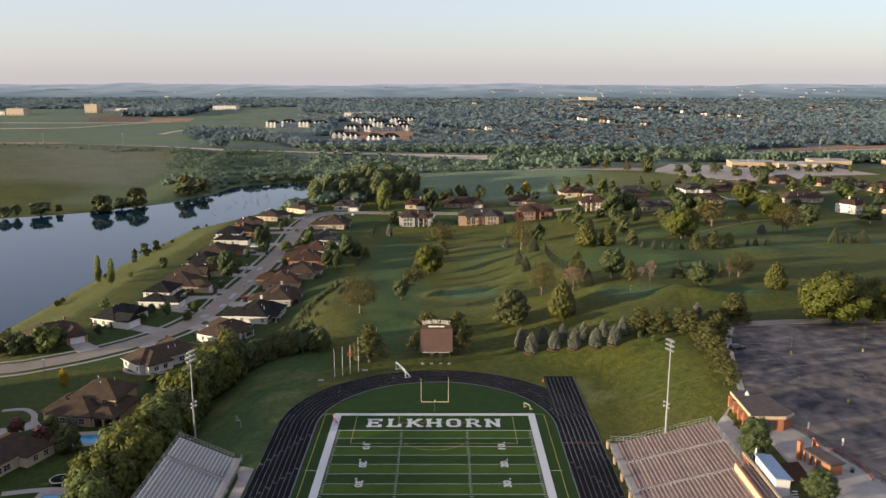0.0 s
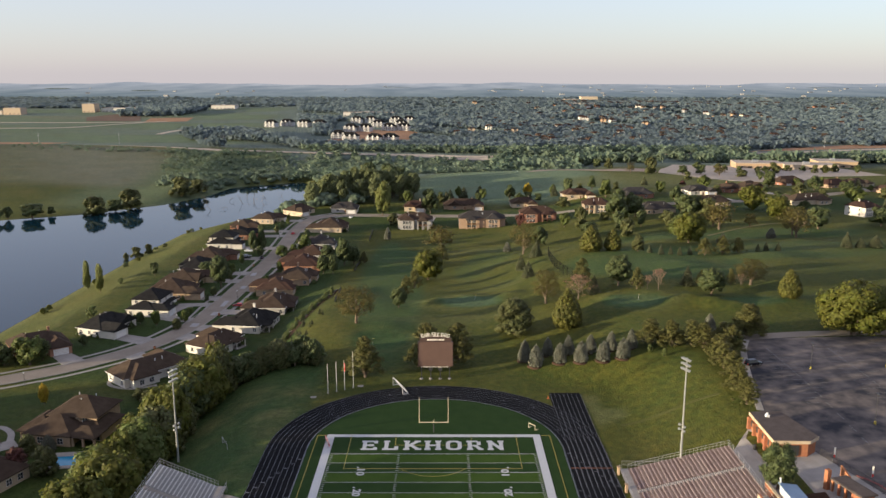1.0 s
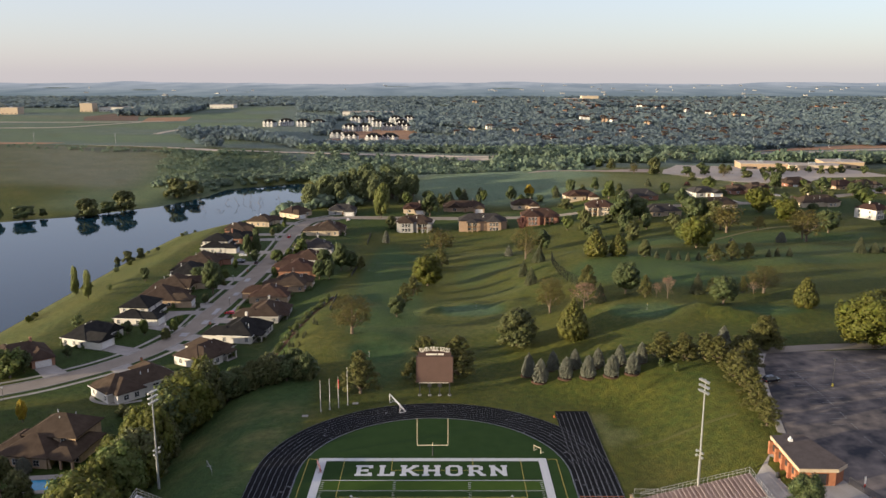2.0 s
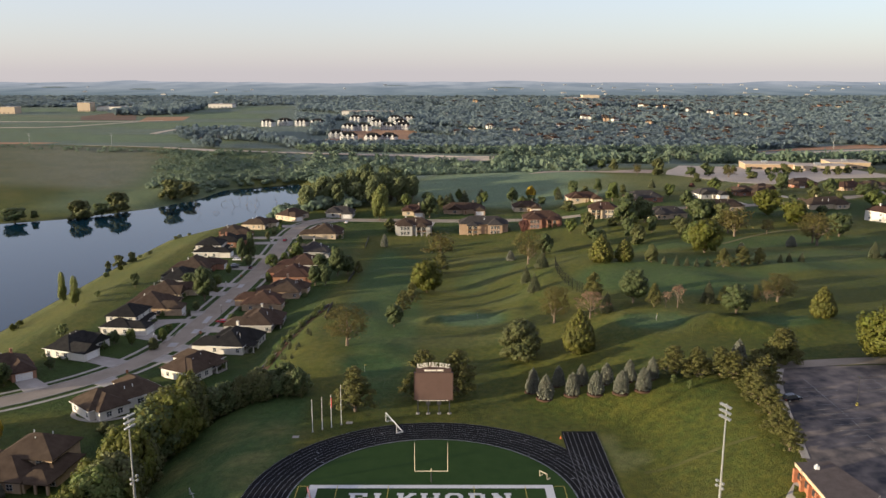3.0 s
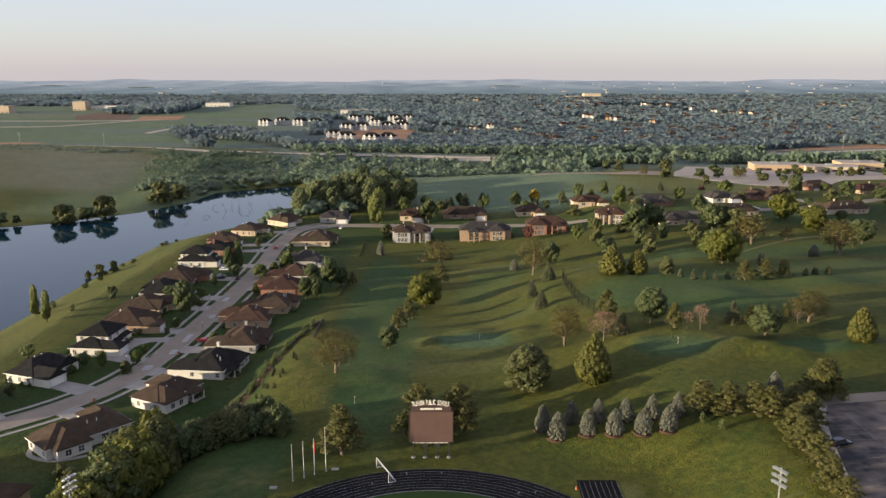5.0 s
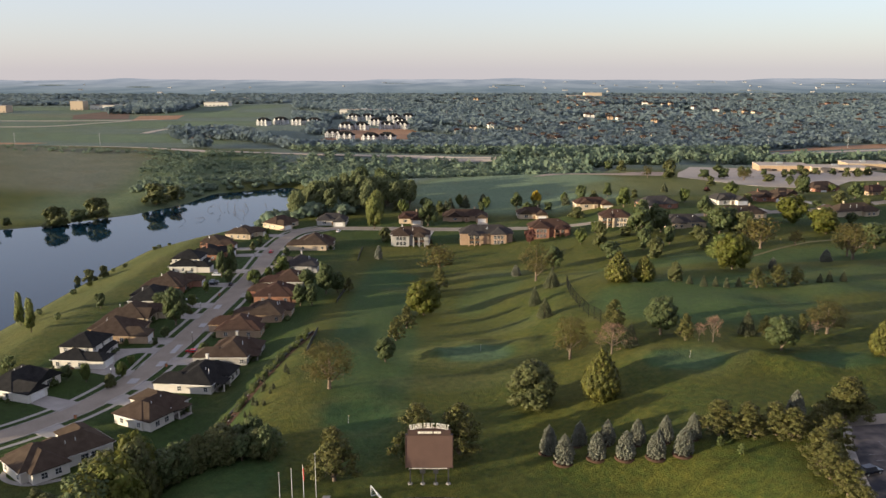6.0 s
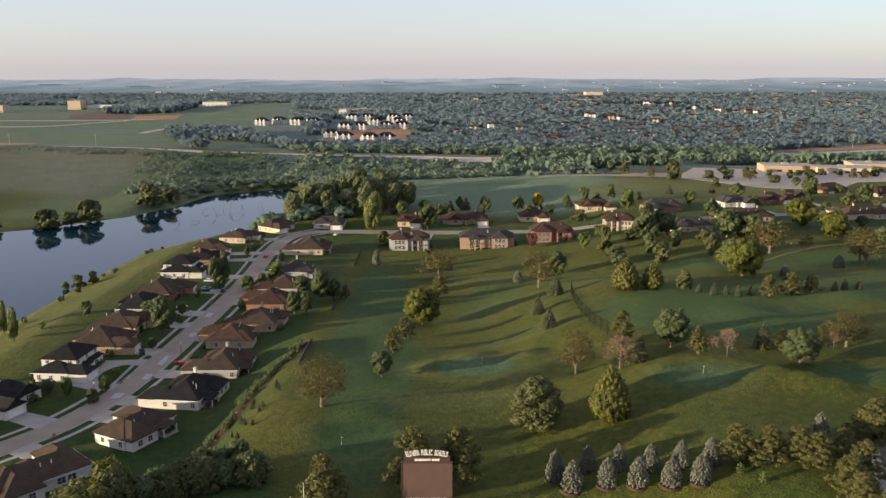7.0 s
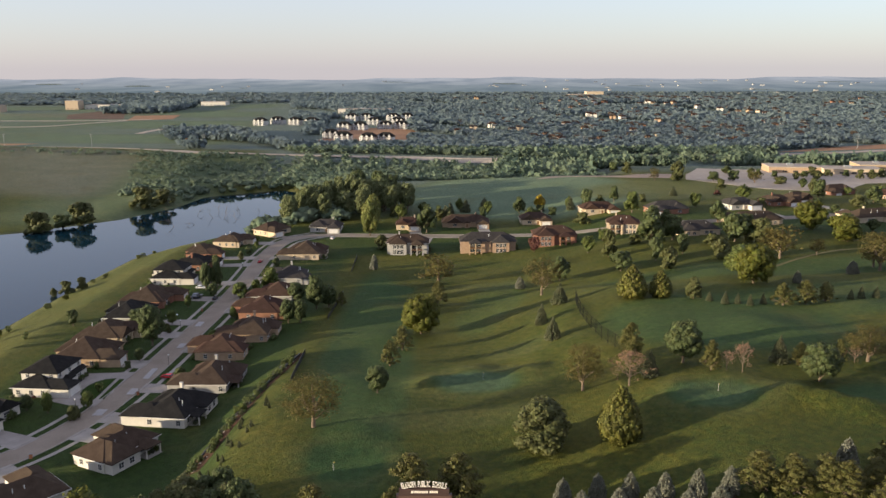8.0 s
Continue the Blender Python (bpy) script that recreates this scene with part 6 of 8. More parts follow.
def make_house(x, y, turn, w, d, wall, roof, label, storeys=1, garage=1, gable=False, deck=False, patio=False, pitch=0.6, group="houses on the street", doors=None, seed=0, upper=False):
    """A house whose front looks along +x before it is turned: main block, garage wing, rear wing, hipped roofs."""
    rng = random.Random(seed)
    w, d = w * 1.12, d * 1.1
    z0 = hz(x, y)
    house = empty("house", pose(x, y, z0, 0, 0, turn), label, "house", group)
    hgt = 2.95 * storeys + 0.25
    wm, rm = WALLS[wall], ROOFS[roof]
    X0, X1, Y0, Y1 = -d * 0.42, d * 0.42, -w / 2, w / 2
    bm = bmesh.new()
    box(bm, X0, Y0, -2.0, X1, Y1, hgt)
    part("wall", bm, wm, house)
    bm = bmesh.new()
    hip_roof(bm, X0, Y0, X1, Y1, hgt, pitch * (min(w, d * 0.84) / 2 + 0.55))
    part("roof", bm, rm, house)
    bm = bmesh.new()
    eave_board(bm, X0, Y0, X1, Y1, hgt)
    part("gutter", bm, FRAME if wall in ("white", "grey") else wm, house)
    # garage wing to the street
    gw, gd = 7.4, 5.2 + d * 0.08
    gy = garage * (w / 2 - gw / 2 - 0.15)
    if garage:
        gh = 3.1
        bm = bmesh.new()
        box(bm, X1 - 0.5, gy - gw / 2, -1.5, X1 + gd, gy + gw / 2, gh)
        if gable:
            vs = [bm.verts.new((X1 + gd - 0.02, gy + s, gh + zz)) for s, zz in ((-gw / 2, 0), (gw / 2, 0), (0, pitch * gw / 2))]
            bm.faces.new(vs)
        part("garage_wall", bm, wm, house)
        bm = bmesh.new()
        hip_roof(bm, X1 - 5.0, gy - gw / 2, X1 + gd, gy + gw / 2, gh, pitch * (gw / 2 + 0.45), 0.45, "x+" if gable else "")
        part("garage_roof", bm, rm, house)
        add_garage_door(house, X1 + gd, gy, 0.05, 0, 4.9, doors or FRAME)
    # entrance bay
    ey = garage * 0.9
    bm = bmesh.new()
    box(bm, X1 - 0.4, ey - 1.5, -1.0, X1 + 2.5, ey + 1.5, 3.2)
    part("porch_wall", bm, wm, house)
    bm = bmesh.new()
    hip_roof(bm, X1 - 3.2, ey - 1.5, X1 + 2.5, ey + 1.5, 3.2, pitch * 2.0, 0.4, "x+" if gable else "")
    part("porch_roof", bm, rm, house)
    shared("front_door", "front_door", lambda b: box(b, -0.04, -0.5, 0, 0.06, 0.5, 2.1), WOOD, house, pose(X1 + 2.5, ey, 0.15))
    # a wing across the main block, on the side away from the garage
    ry = -garage * (w * 0.23) if garage else w * 0.2
    cw = min(4.5, w * 0.25)
    bm = bmesh.new()
    box(bm, X0 - 2.6, ry - cw, -2.0, X1 + 1.7, ry + cw, hgt - 0.06)
    part("wing_wall", bm, wm, house)
    bm = bmesh.new()
    hip_roof(bm, X0 - 2.6, ry - cw, X1 + 1.7, ry + cw, hgt - 0.06, pitch * (cw + 0.75), 0.5, "x+" if gable else "")
    part("wing_roof", bm, rm, house)
    for s in range(storeys):
        z = 1.55 + 2.95 * s
        if storeys > 1 and deck:
            for yy in (ry - 2.0, ry, ry + 2.0):
                add_window(house, X0 - 2.6, yy, z, 180, 1.5, 1.95)
        else:
            for yy in (ry - 1.7, ry + 1.7):
                add_window(house, X0 - 2.6, yy, z, 180, 1.5, 1.5)
        free = (ry + cw + Y1) / 2 if ry < 0 else (ry - cw + Y0) / 2
        tall = 2.1 if deck else 1.5
        add_window(house, X0, free - 1.3, z, 180, 2.0, tall)
        add_window(house, X0, free + 1.3, z, 180, 2.0, tall)
        for xx in (-d * 0.3, 0.0, d * 0.28):
            add_window(house, xx, Y0, z, -90, 1.2, 1.4)
            if xx:
                add_window(house, xx, Y1, z, 90, 1.2, 1.4)
    add_window(house, X1 + 1.7, ry, 1.6, 0, 2.2, 1.6, 2)
    if storeys > 1:
        for yy in (ry - 1.6, ry + 1.6):
            add_window(house, X1 + 1.7, yy, 4.6, 0, 1.5, 1.4)
    if upper:
        x0, x1, y0, y1 = -d * 0.42, d * 0.44, -w * 0.26, w * 0.42
        bm = bmesh.new()
        box(bm, x0, y0, hgt - 0.5, x1, y1, hgt + 2.9)
        part("upper_wall", bm, wm, house)
        bm = bmesh.new()
        hip_roof(bm, x0, y0, x1, y1, hgt + 2.9, 0.5 * (min(x1 - x0, y1 - y0) / 2 + 0.55))
        part("upper_roof", bm, rm, house)
        for yy in (y0 + 1.6, (y0 + y1) / 2, y1 - 1.6):
            add_window(house, x1, yy, hgt + 1.7, 0, 1.3, 1.2)
        for xx in (x0 + 2.0, x1 - 2.0):
            add_window(house, xx, y0, hgt + 1.8, -90, 1.2, 1.1)
    # vents and a chimney
    for k in range(2):
        vx, vy = rng.uniform(-d * 0.3, -d * 0.1), rng.uniform(-w * 0.25, w * 0.25)
        shared("vent_pipe", "vent", lambda b: tube(b, (0, 0, -1.0), (0, 0, 0.75), 0.12, 0.12, 6), WHITE_METAL, house, pose(vx, vy, hgt + pitch * min(w, d) * 0.30))
    if rng.random() < 0.3:
        bm = bmesh.new()
        cy = rng.choice((-1, 1)) * w * 0.22
        box(bm, -0.4, cy - 0.4, hgt - 0.5, 0.4, cy + 0.4, hgt + pitch * min(w, d) * 0.5 + 0.7)
        box(bm, -0.5, cy - 0.5, hgt + pitch * min(w, d) * 0.5 + 0.7, 0.5, cy + 0.5, hgt + pitch * min(w, d) * 0.5 + 0.85)
        part("chimney", bm, wm, house)
    if patio:
        py = -ry * 1.0
        bm = bmesh.new()
        box(bm, X0 - 3.8, py - 2.6, -0.6, X0, py + 2.6, 0.1)
        part("patio_slab", bm, CONCRETE, house)
        bm = bmesh.new()
        hip_roof(bm, X0 - 3.4, py - 2.5, X0 + 3, py + 2.5, hgt - 0.3, pitch * 2.6, 0.3)
        part("patio_roof", bm, rm, house)
        for yy in (py - 2.3, py + 2.3):
            bm = bmesh.new()
            box(bm, X0 - 3.4, yy - 0.16, 0, X0 - 3.08, yy + 0.16, hgt - 0.3)
            part("patio_post", bm, wm, house)
        bm = bmesh.new()
        box(bm, X0 - 2.4, py - 0.8, 0.75, X0 - 1.2, py + 0.8, 0.82)
        box(bm, X0 - 1.9, py - 0.1, 0.1, X0 - 1.7, py + 0.1, 0.75)
        part("patio_table", bm, DARK_METAL, house)
    if deck:
        py = -ry
        bm = bmesh.new()
        box(bm, X0 - 4.0, py - 3.4, 2.75, X0, py + 3.4, 2.95)
        part("deck", bm, WOOD, house)
        # dark panels stand in for the shaded recess under the deck roof
        for z0, z1 in ((0.2, 2.6), (3.0, hgt - 0.6)):
            bm = bmesh.new()
            box(bm, X0 - 0.06, py - 2.8, z0, X0 + 0.02, py + 2.8, z1)
            part("glass_wall", bm, GLASS, house, "tall dark windows behind the deck")
        for yy in (py - 3.2, py, py + 3.2):
            bm = bmesh.new()
            box(bm, X0 - 3.95, yy - 0.32, -2, X0 - 3.3, yy + 0.32, hgt - 0.3)
            part("deck_post", bm, wm, house)
        bm = bmesh.new()
        tube(bm, (X0 - 3.9, py - 3.3, 3.95), (X0 - 3.9, py + 3.3, 3.95), 0.05, None, 6)
        for i in range(20):
            yy = py - 3.3 + 6.6 * i / 19
            tube(bm, (X0 - 3.9, yy, 2.95), (X0 - 3.9, yy, 3.95), 0.025, None, 4)
        part("deck_rail", bm, DARK_METAL, house)
        bm = bmesh.new()
        hip_roof(bm, X0 - 3.9, py - 3.3, X0 + 3, py + 3.3, hgt - 0.3, pitch * 3.5, 0.35)
        part("deck_roof", bm, rm, house)
    return house


# east side of the street: x, y, turn, width, depth, walls, roof, label, options
EAST = [
    (-96, 73, 138, 21, 12, "white", "brown", "cream-walled bungalow with brown hipped roof behind trees", dict(garage=-1, patio=False)),
    (-81.3, 101.2, 153, 16, 10.5, "white", "brown", "cream house with brown hipped roof and covered patio", dict(garage=-1, patio=True)),
    (-74.2, 127, 173, 16, 13.5, "white", "black", "white-walled house with dark charcoal hipped roof", dict(garage=1, patio=True)),
    (-70, 151.5, 180, 15.5, 13, "grey", "brown", "pale grey house with brown hipped roof and rear terrace", dict(garage=1, deck=False, patio=True)),
    (-75.5, 180, 180, 13.5, 12, "tan", "red", "tan brick house with red-brown roof and solar panels", dict(garage=-1)),
    (-69.2, 199.5, 180, 14, 13, "tan", "brown", "tan brick house with broad brown roof", dict(garage=1)),
    (-71, 228, 180, 15.5, 13.5, "red", "red", "brick house with large red-brown roof", dict(garage=-1)),
    (-69.5, 252, 180, 14, 13, "grey", "red", "brown brick house with red-brown roof behind garden trees", dict(garage=1)),
    (-70, 282.5, 180, 14, 13, "grey", "grey", "grey house with dark grey roof", dict(garage=-1)),
    (-71, 336, 180, 18, 15, "cream", "brown", "cream two-level house with brown roof", dict(garage=1, patio=True)),
]
WEST = [
    (-146, 99, -52, 16, 12, "red", "brown", "brick house with brown hipped roof and pale driveway", dict(garage=1)),
    (-130.5, 122.5, -20, 16, 12, "white", "black", "white house with dark roof and brick gabled garage", dict(garage=-1, gable=True)),
    (-122.5, 150.5, -5, 18.5, 12.5, "white", "black", "white two-storey house with black roof and side garages", dict(garage=-1, upper=True, pitch=0.45)),
    (-119.2, 174.5, 0, 14, 14, "tan", "brown", "brown brick house with broad brown roof", dict(garage=-1)),
    (-120.5, 196.5, 0, 14, 12, "cream", "brown", "beige house with front gable and brown roof", dict(garage=1, gable=True)),
    (-122, 222, 0, 15, 12, "grey", "black", "grey house with dark hipped roof", dict(garage=-1)),
    (-122, 245, 0, 16, 13, "red", "brown", "brick house with brown roof and curved drive", dict(garage=1)),
    (-125, 284.5, 0, 16, 12, "white", "black", "bright white house with black hipped roof", dict(garage=-1, upper=True, pitch=0.5)),
    (-121.5, 309, 0, 13, 11, "red", "black", "small brick house with dark roof", dict(garage=1)),
    (-125, 335, 0, 14, 11, "red", "brown", "brick house with orange-brown roof near the pond", dict(garage=-1)),
    (-118, 365, -8, 15, 12, "cream", "brown", "cream house with brown hipped roof near the pond", dict(garage=1)),
    (-101.5, 395, -35, 16, 13, "cream", "brown", "cream house with brown roof at the street's end", dict(garage=-1)),
]
GOLF_SIDE = [
    (-16, 349, 90, 20, 13, "grey", "brown", "grey stone walkout house with tall rear windows", dict(garage=-1, storeys=2, deck=True)),
    (28, 349, 90, 27, 14, "tan", "grey", "tan walkout house with covered rear deck and stone piers", dict(garage=1, storeys=2, deck=True)),
    (65.5, 354, 90, 21, 14, "red", "red", "red brick walkout house with rust-red roof", dict(garage=-1, storeys=2, deck=True)),
    (106, 364, 80, 16, 12, "cream", "red", "tall cream house with red-brown roof above the slope", dict(garage=1, storeys=2, deck=True)),
    (142, 346, 95, 21, 13, "cream", "grey", "cream house with grey roof and turret deck", dict(garage=-1, storeys=1, deck=False)),
    (185.5, 377, 100, 27, 13, "cream", "brown", "long cream house with brown roof behind trees", dict(garage=1, storeys=1)),
    (259, 385, 105, 27, 14, "cream", "brown", "cream house with brown roof among yellow-green trees", dict(garage=1)),
    (272, 334, 120, 15, 11, "white", "red", "bright white house with terracotta roof and rear pergola", dict(garage=-1, storeys=2, deck=True)),
    (300, 326, 120, 15, 12, "cream", "brown", "cream house with brown roof on the slope", dict(garage=1)),
]
NORTH_SIDE = [
    (-69, 404, -90, 17, 12, "grey", "grey", "grey house with white garage and dark roof", dict(garage=1)),
    (-18, 410, -90, 14, 12, "cream", "red", "pink brick house with gabled garage", dict(garage=1, gable=True)),
    (17.5, 416, -90, 26, 13, "tan", "brown", "long tan brick house with brown roof", dict(garage=1, gable=True)),
    (62.5, 424, -88, 17, 12, "cream", "brown", "cream house with white garage doors and brown roof", dict(garage=1, gable=True)),
    (104.5, 433, -85, 21, 12, "cream", "red", "pinkish house with rust-red roof", dict(garage=1, gable=True)),
    (143.5, 412.5, -80, 22, 14, "red", "grey", "brick house with grey hipped roof", dict(garage=-1)),
    (193.5, 427, -75, 18, 12, "white", "grey", "white gabled house with sunlit end wall", dict(garage=1, gable=True)),
    (223.5, 440, -70, 15, 12, "red", "brown", "brick house with steep front gables", dict(garage=1, gable=True)),
    (243.5, 457, -65, 15, 12, "red", "brown", "brick house with twin front gables", dict(garage=-1, gable=True)),
    (322, 482, -65, 20, 13, "tan", "red", "tan house with red-brown roof", dict(garage=1)),
    (298, 515, -70, 23, 14, "red", "brown", "brown brick house with hipped roof", dict(garage=-1)),
    (348, 497, -60, 16, 12, "cream", "brown", "cream house with brown roof behind garden trees", dict(garage=1)),
    (345, 430, 110, 16, 12, "tan", "red", "tan house with rust-red roof beside trees", dict(garage=1)),
    (372, 470, -60, 16, 12, "cream", "brown", "cream house with brown roof", dict(garage=1)),
]
STREET_HOUSES = []
for rows, group in ((EAST, "houses on the street"), (WEST, "houses on the street"), (GOLF_SIDE, "houses along the golf course"), (NORTH_SIDE, "houses north of the golf course")):
    for i, (x, y, turn, w, d, wall, roof, label, extra) in enumerate(rows):
        if rows is WEST and 160 < y < 345:
            x, w, d = x - 1.6, w * 1.1, d * 1.22
        elif rows is EAST and y > 170:
            x, d = x + 0.8, d * 1.12
        hs = make_house(x, y, turn, w, d, wall, roof, label, group=group, seed=i * 7 + len(rows), **extra)
        STREET_HOUSES.append((hs, w * 1.12, d * 1.1, extra.get("garage", 1)))
        if "solar" in label:
            for k in range(6):
                shared("solar_panel", "solar", lambda b: box(b, -0.85, -0.5, 0.0, 0.85, 0.5, 0.06), GLASS, hs, pose(-2.6 + 1.8 * (k // 3), -2.2 + 1.15 * (k % 3), 4.35 + 0.85 * (k // 3) - 0.0, 0, -26, 0))
# two houses below the stadium's tree belt, one with a swimming pool
def make_pool_house():
    """A broad house with a tall middle block, low wings under stepped hipped roofs, and a veranda to the pool."""
    h2 = empty("house", pose(-101.5, 29.5, hz(-101.5, 29.5), 0, 0, -8), "large brown-roofed house with stepped hips beside a pool", "house", "houses below the stadium")
    blocks = (("wall", "roof", -5.5, -3.5, 8.5, 8.5, 5.9, 3.9), ("west_wall", "west_roof", -11.5, -8.5, -2.5, 4.0, 3.1, 2.9), ("wing_wall", "wing_roof", -8.5, -10.5, 4.5, 0.5, 3.3, 3.6), ("east_wall", "east_roof", 3.0, -6.0, 11.0, 5.0, 3.1, 2.6))
    for wn2, rn, x0, y0, x1, y1, top, rise in blocks:
        bm = bmesh.new()
        box(bm, x0, y0, -1.5, x1, y1, top)
        part(wn2, bm, WALLS["tan"], h2)
        bm = bmesh.new()
        hip_roof(bm, x0, y0, x1, y1, top, rise, 0.8)
        part(rn, bm, ROOFS["brown"], h2)
    bm = bmesh.new()
    hip_roof(bm, 3.5, -10.3, 11.5, -4.0, 3.0, 2.0, 0.5)
    part("veranda_roof", bm, ROOFS["brown"], h2)
    for x in (5.0, 8.0, 11.2):
        bm = bmesh.new()
        box(bm, x - 0.3, -10.2, -1, x + 0.3, -9.6, 2.9)
        part("veranda_pier", bm, WALLS["tan"], h2)
    for x in (-7, -4.2, -1.4, 1.6):
        add_window(h2, x, -10.5, 1.5, -90, 1.6, 1.6)
    for x in (5.2, 7.4, 9.6):
        add_window(h2, x, -6.0, 1.3, -90, 1.8, 2.1)
    for x in (-3, 1, 5):
        add_window(h2, x, -3.5, 4.8, -90, 1.5, 1.2)
    for y in (-5.5, -1.5, 2.0):
        add_window(h2, -11.5, y, 1.5, 180, 1.5, 1.4)
    add_garage_door(h2, -11.5, -6.6, 0.05, 180, 2.6, DARK_METAL)
    for x, y in ((1.5, 1.0), (4.0, 4.5), (-1.5, 5.0)):
        shared("vent_pipe", "vent", lambda b: tube(b, (0, 0, -1.0), (0, 0, 0.75), 0.12, 0.12, 6), WHITE_METAL, h2, pose(x, y, 8.6))


make_pool_house()
make_house(-112, -4, 160, 18, 12, "cream", "brown", "low house with dark brown roof in deep shade", group="houses below the stadium", seed=5)


# ---- paved areas that follow the slope ----
def drape(name, corners, lift, material, step=8.0, parent=None):
    bm = bmesh.new()
    bm.faces.new([bm.verts.new((x, y, 0)) for x, y in corners])
    xs, ys = [c[0] for c in corners], [c[1] for c in corners]
    for axis, lo, hi in ((0, min(xs), max(xs)), (1, min(ys), max(ys))):
        v = lo + step
        while v < hi:
            co, no = [0, 0, 0], [0, 0, 0]
            co[axis], no[axis] = v, 1
            bmesh.ops.bisect_plane(bm, geom=bm.verts[:] + bm.edges[:] + bm.faces[:], plane_co=co, plane_no=no)
            v += step
    for v in bm.verts:
        v.co.z = hz(v.co.x, v.co.y) + lift
    for f in bm.faces:
        f.normal_update()
        if f.normal.z < 0:
            f.normal_flip()
    rim = [e for e in bm.edges if e.is_boundary]
    out = bmesh.ops.extrude_edge_only(bm, edges=rim)
    for v in [g for g in out["geom"] if isinstance(g, bmesh.types.BMVert)]:
        v.co.z -= 0.4
    return part(name, bm, material, parent)


# driveways from each garage to the street
def near_on(line, p):
    return min(line, key=lambda q: (q - p).length)


for hs, w, d, g in STREET_HOUSES:
    m = hs.matrix_basis
    gy = g * (w / 2 - 3.75)
    a, b = m @ Vector((d / 2 + 5.0, gy - 3.2, 0)), m @ Vector((d / 2 + 5.0, gy + 3.2, 0))
    mid = (a + b) / 2
    q = min((near_on(STREET, mid.to_2d()), near_on(NORTH_STREET, mid.to_2d())), key=lambda v: (v - mid.to_2d()).length)
    away = (q - mid.to_2d())
    if away.length > 40:
        continue
    e = q - away.normalized() * 3.6
    s = Vector((-away.y, away.x)).normalized() * 3.4
    if s.dot((b - a).to_2d()) < 0:
        s = -s
    tagged(drape("driveway", [(a.x, a.y), (e - s * 1.15)[:], (e + s * 1.15)[:], (b.x, b.y)], 0.09, CONCRETE, 6.0), "pale concrete driveway to a garage", "driveway", kind="structure")
# crescent lawn and drive of the white house
tagged(drape("driveway", [(-116, 137), (-109, 134), (-100.8, 133), (-99.2, 161.5), (-116, 160)], 0.085, CONCRETE, 4.0), "curved concrete drive round a small lawn", "driveway", kind="structure")
LAWN = surface("clipped_lawn", (0.020, 0.042, 0.009), (0.036, 0.058, 0.013), 0.3, 0.9, 0.4, 0, 14, 0, True)
tagged(drape("lawn", [(-103.2, 138.2), (-103.2, 155.8), (-106, 155.2), (-108.4, 153), (-109.8, 149.5), (-110.1, 146), (-109.4, 142.5), (-107.6, 139.8), (-105.6, 138.4)], 0.15, LAWN, 3.0), "half-moon lawn within a concrete drive", "lawn", kind="structure")
tagged(drape("lawn", [(-102.0, 138.5), (-100.4, 138.5), (-100.4, 155), (-102.0, 155)], 0.15, LAWN, 4.0), "narrow strip of lawn beside the street", "lawn", kind="structure")
NEW_SLAB = surface("fresh_concrete", (0.30, 0.29, 0.28), (0.38, 0.37, 0.355), 0.4, 0.85, 0.05, 0, 14, 0, True)
for x, y, w2, l2 in ((-93.6, 160, 1.0, 4.6), (-93.8, 144.5, 1.2, 2.4), (-97.5, 128.5, 1.5, 2.2), (-92, 188, 1.2, 2.5), (-93, 214, 1.2, 3.0)):
    tagged(drape("road_slab", [(x - w2, y - l2), (x + w2, y - l2), (x + w2, y + l2), (x - w2, y + l2)], 0.16, NEW_SLAB, 3.0), "pale repaired concrete slab in the street", "road", kind="structure")

LOT = [(79, -2), (84, 20), (90, 40), (95, 51), (130, 53), (250, 50), (250, -110), (92, -110), (92, -48), (89, -38), (84, -22)]
lot = tagged(drape("parking_lot", LOT, 0.06, SUN_STREAKED_ASPHALT, 8.0), "worn dark asphalt parking lot with faded bay lines", "parking lot", kind="structure")
PLAZA = [(64.5, -19), (66.5, -18.2), (73.6, -9), (79, -3), (84, -22), (89, -38), (92, -48), (92, -110), (64.5, -110)]
tagged(drape("plaza", PLAZA, 0.05, CONCRETE, 6.0), "pale concrete plaza behind the bleachers", "pavement", kind="structure")
FADED = surface("faded_line_paint", (0.12, 0.12, 0.12), (0.34, 0.33, 0.31), 0.6, 0.8, 0, 0, 14, 0, True)
for x0, rows in ((92, 6), (110, 8), (128, 8), (146, 8), (164, 8)):
    for k in range(22 if x0 > 95 else 16):
        y = 44 - 2.75 * k
        if x0 == 92 and y > 38:
            continue
        bm = bmesh.new()
        z = hz(x0, y) + 0.08
        bar(bm, x0, y, x0 + 10.4, y + 1.0, 0.09, z)
        part("bay_line", bm, FADED, lot)
    bm = bmesh.new()
    for k in range(10):
        ya, yb = 42 - 6 * k, 36 - 6 * k
        bar(bm, x0 + 5.2, ya, x0 + 5.2, yb, 0.12, (hz(x0, ya) + hz(x0, yb)) / 2 + 0.085)
    part("row_line", bm, FADED, lot)
for x, y in ((102.5, 24.5), (124, 26), (103.5, -8), (136, -6), (121, -36)):
    z = hz(x, y)
    p = empty("parking_lamp", pose(x, y, z), "thin parking lot lamp on a yellow concrete base", "lamp", "parking lot lamps")
    bm = bmesh.new()
    tube(bm, (0, 0, -0.2), (0, 0, 0.8), 0.32, 0.28, 10)
    part("base", bm, YELLOW_PAINT, p)
    bm = bmesh.new()
    tube(bm, (0, 0, 0.9), (0, 0, 7.5), 0.06, 0.05, 6)
    part("pole", bm, DARK_METAL, p)
    bm = bmesh.new()
    box(bm, -0.2, -0.9, 7.4, 0.2, 0.9, 7.55)
    part("lamp_head", bm, DARK_METAL, p)
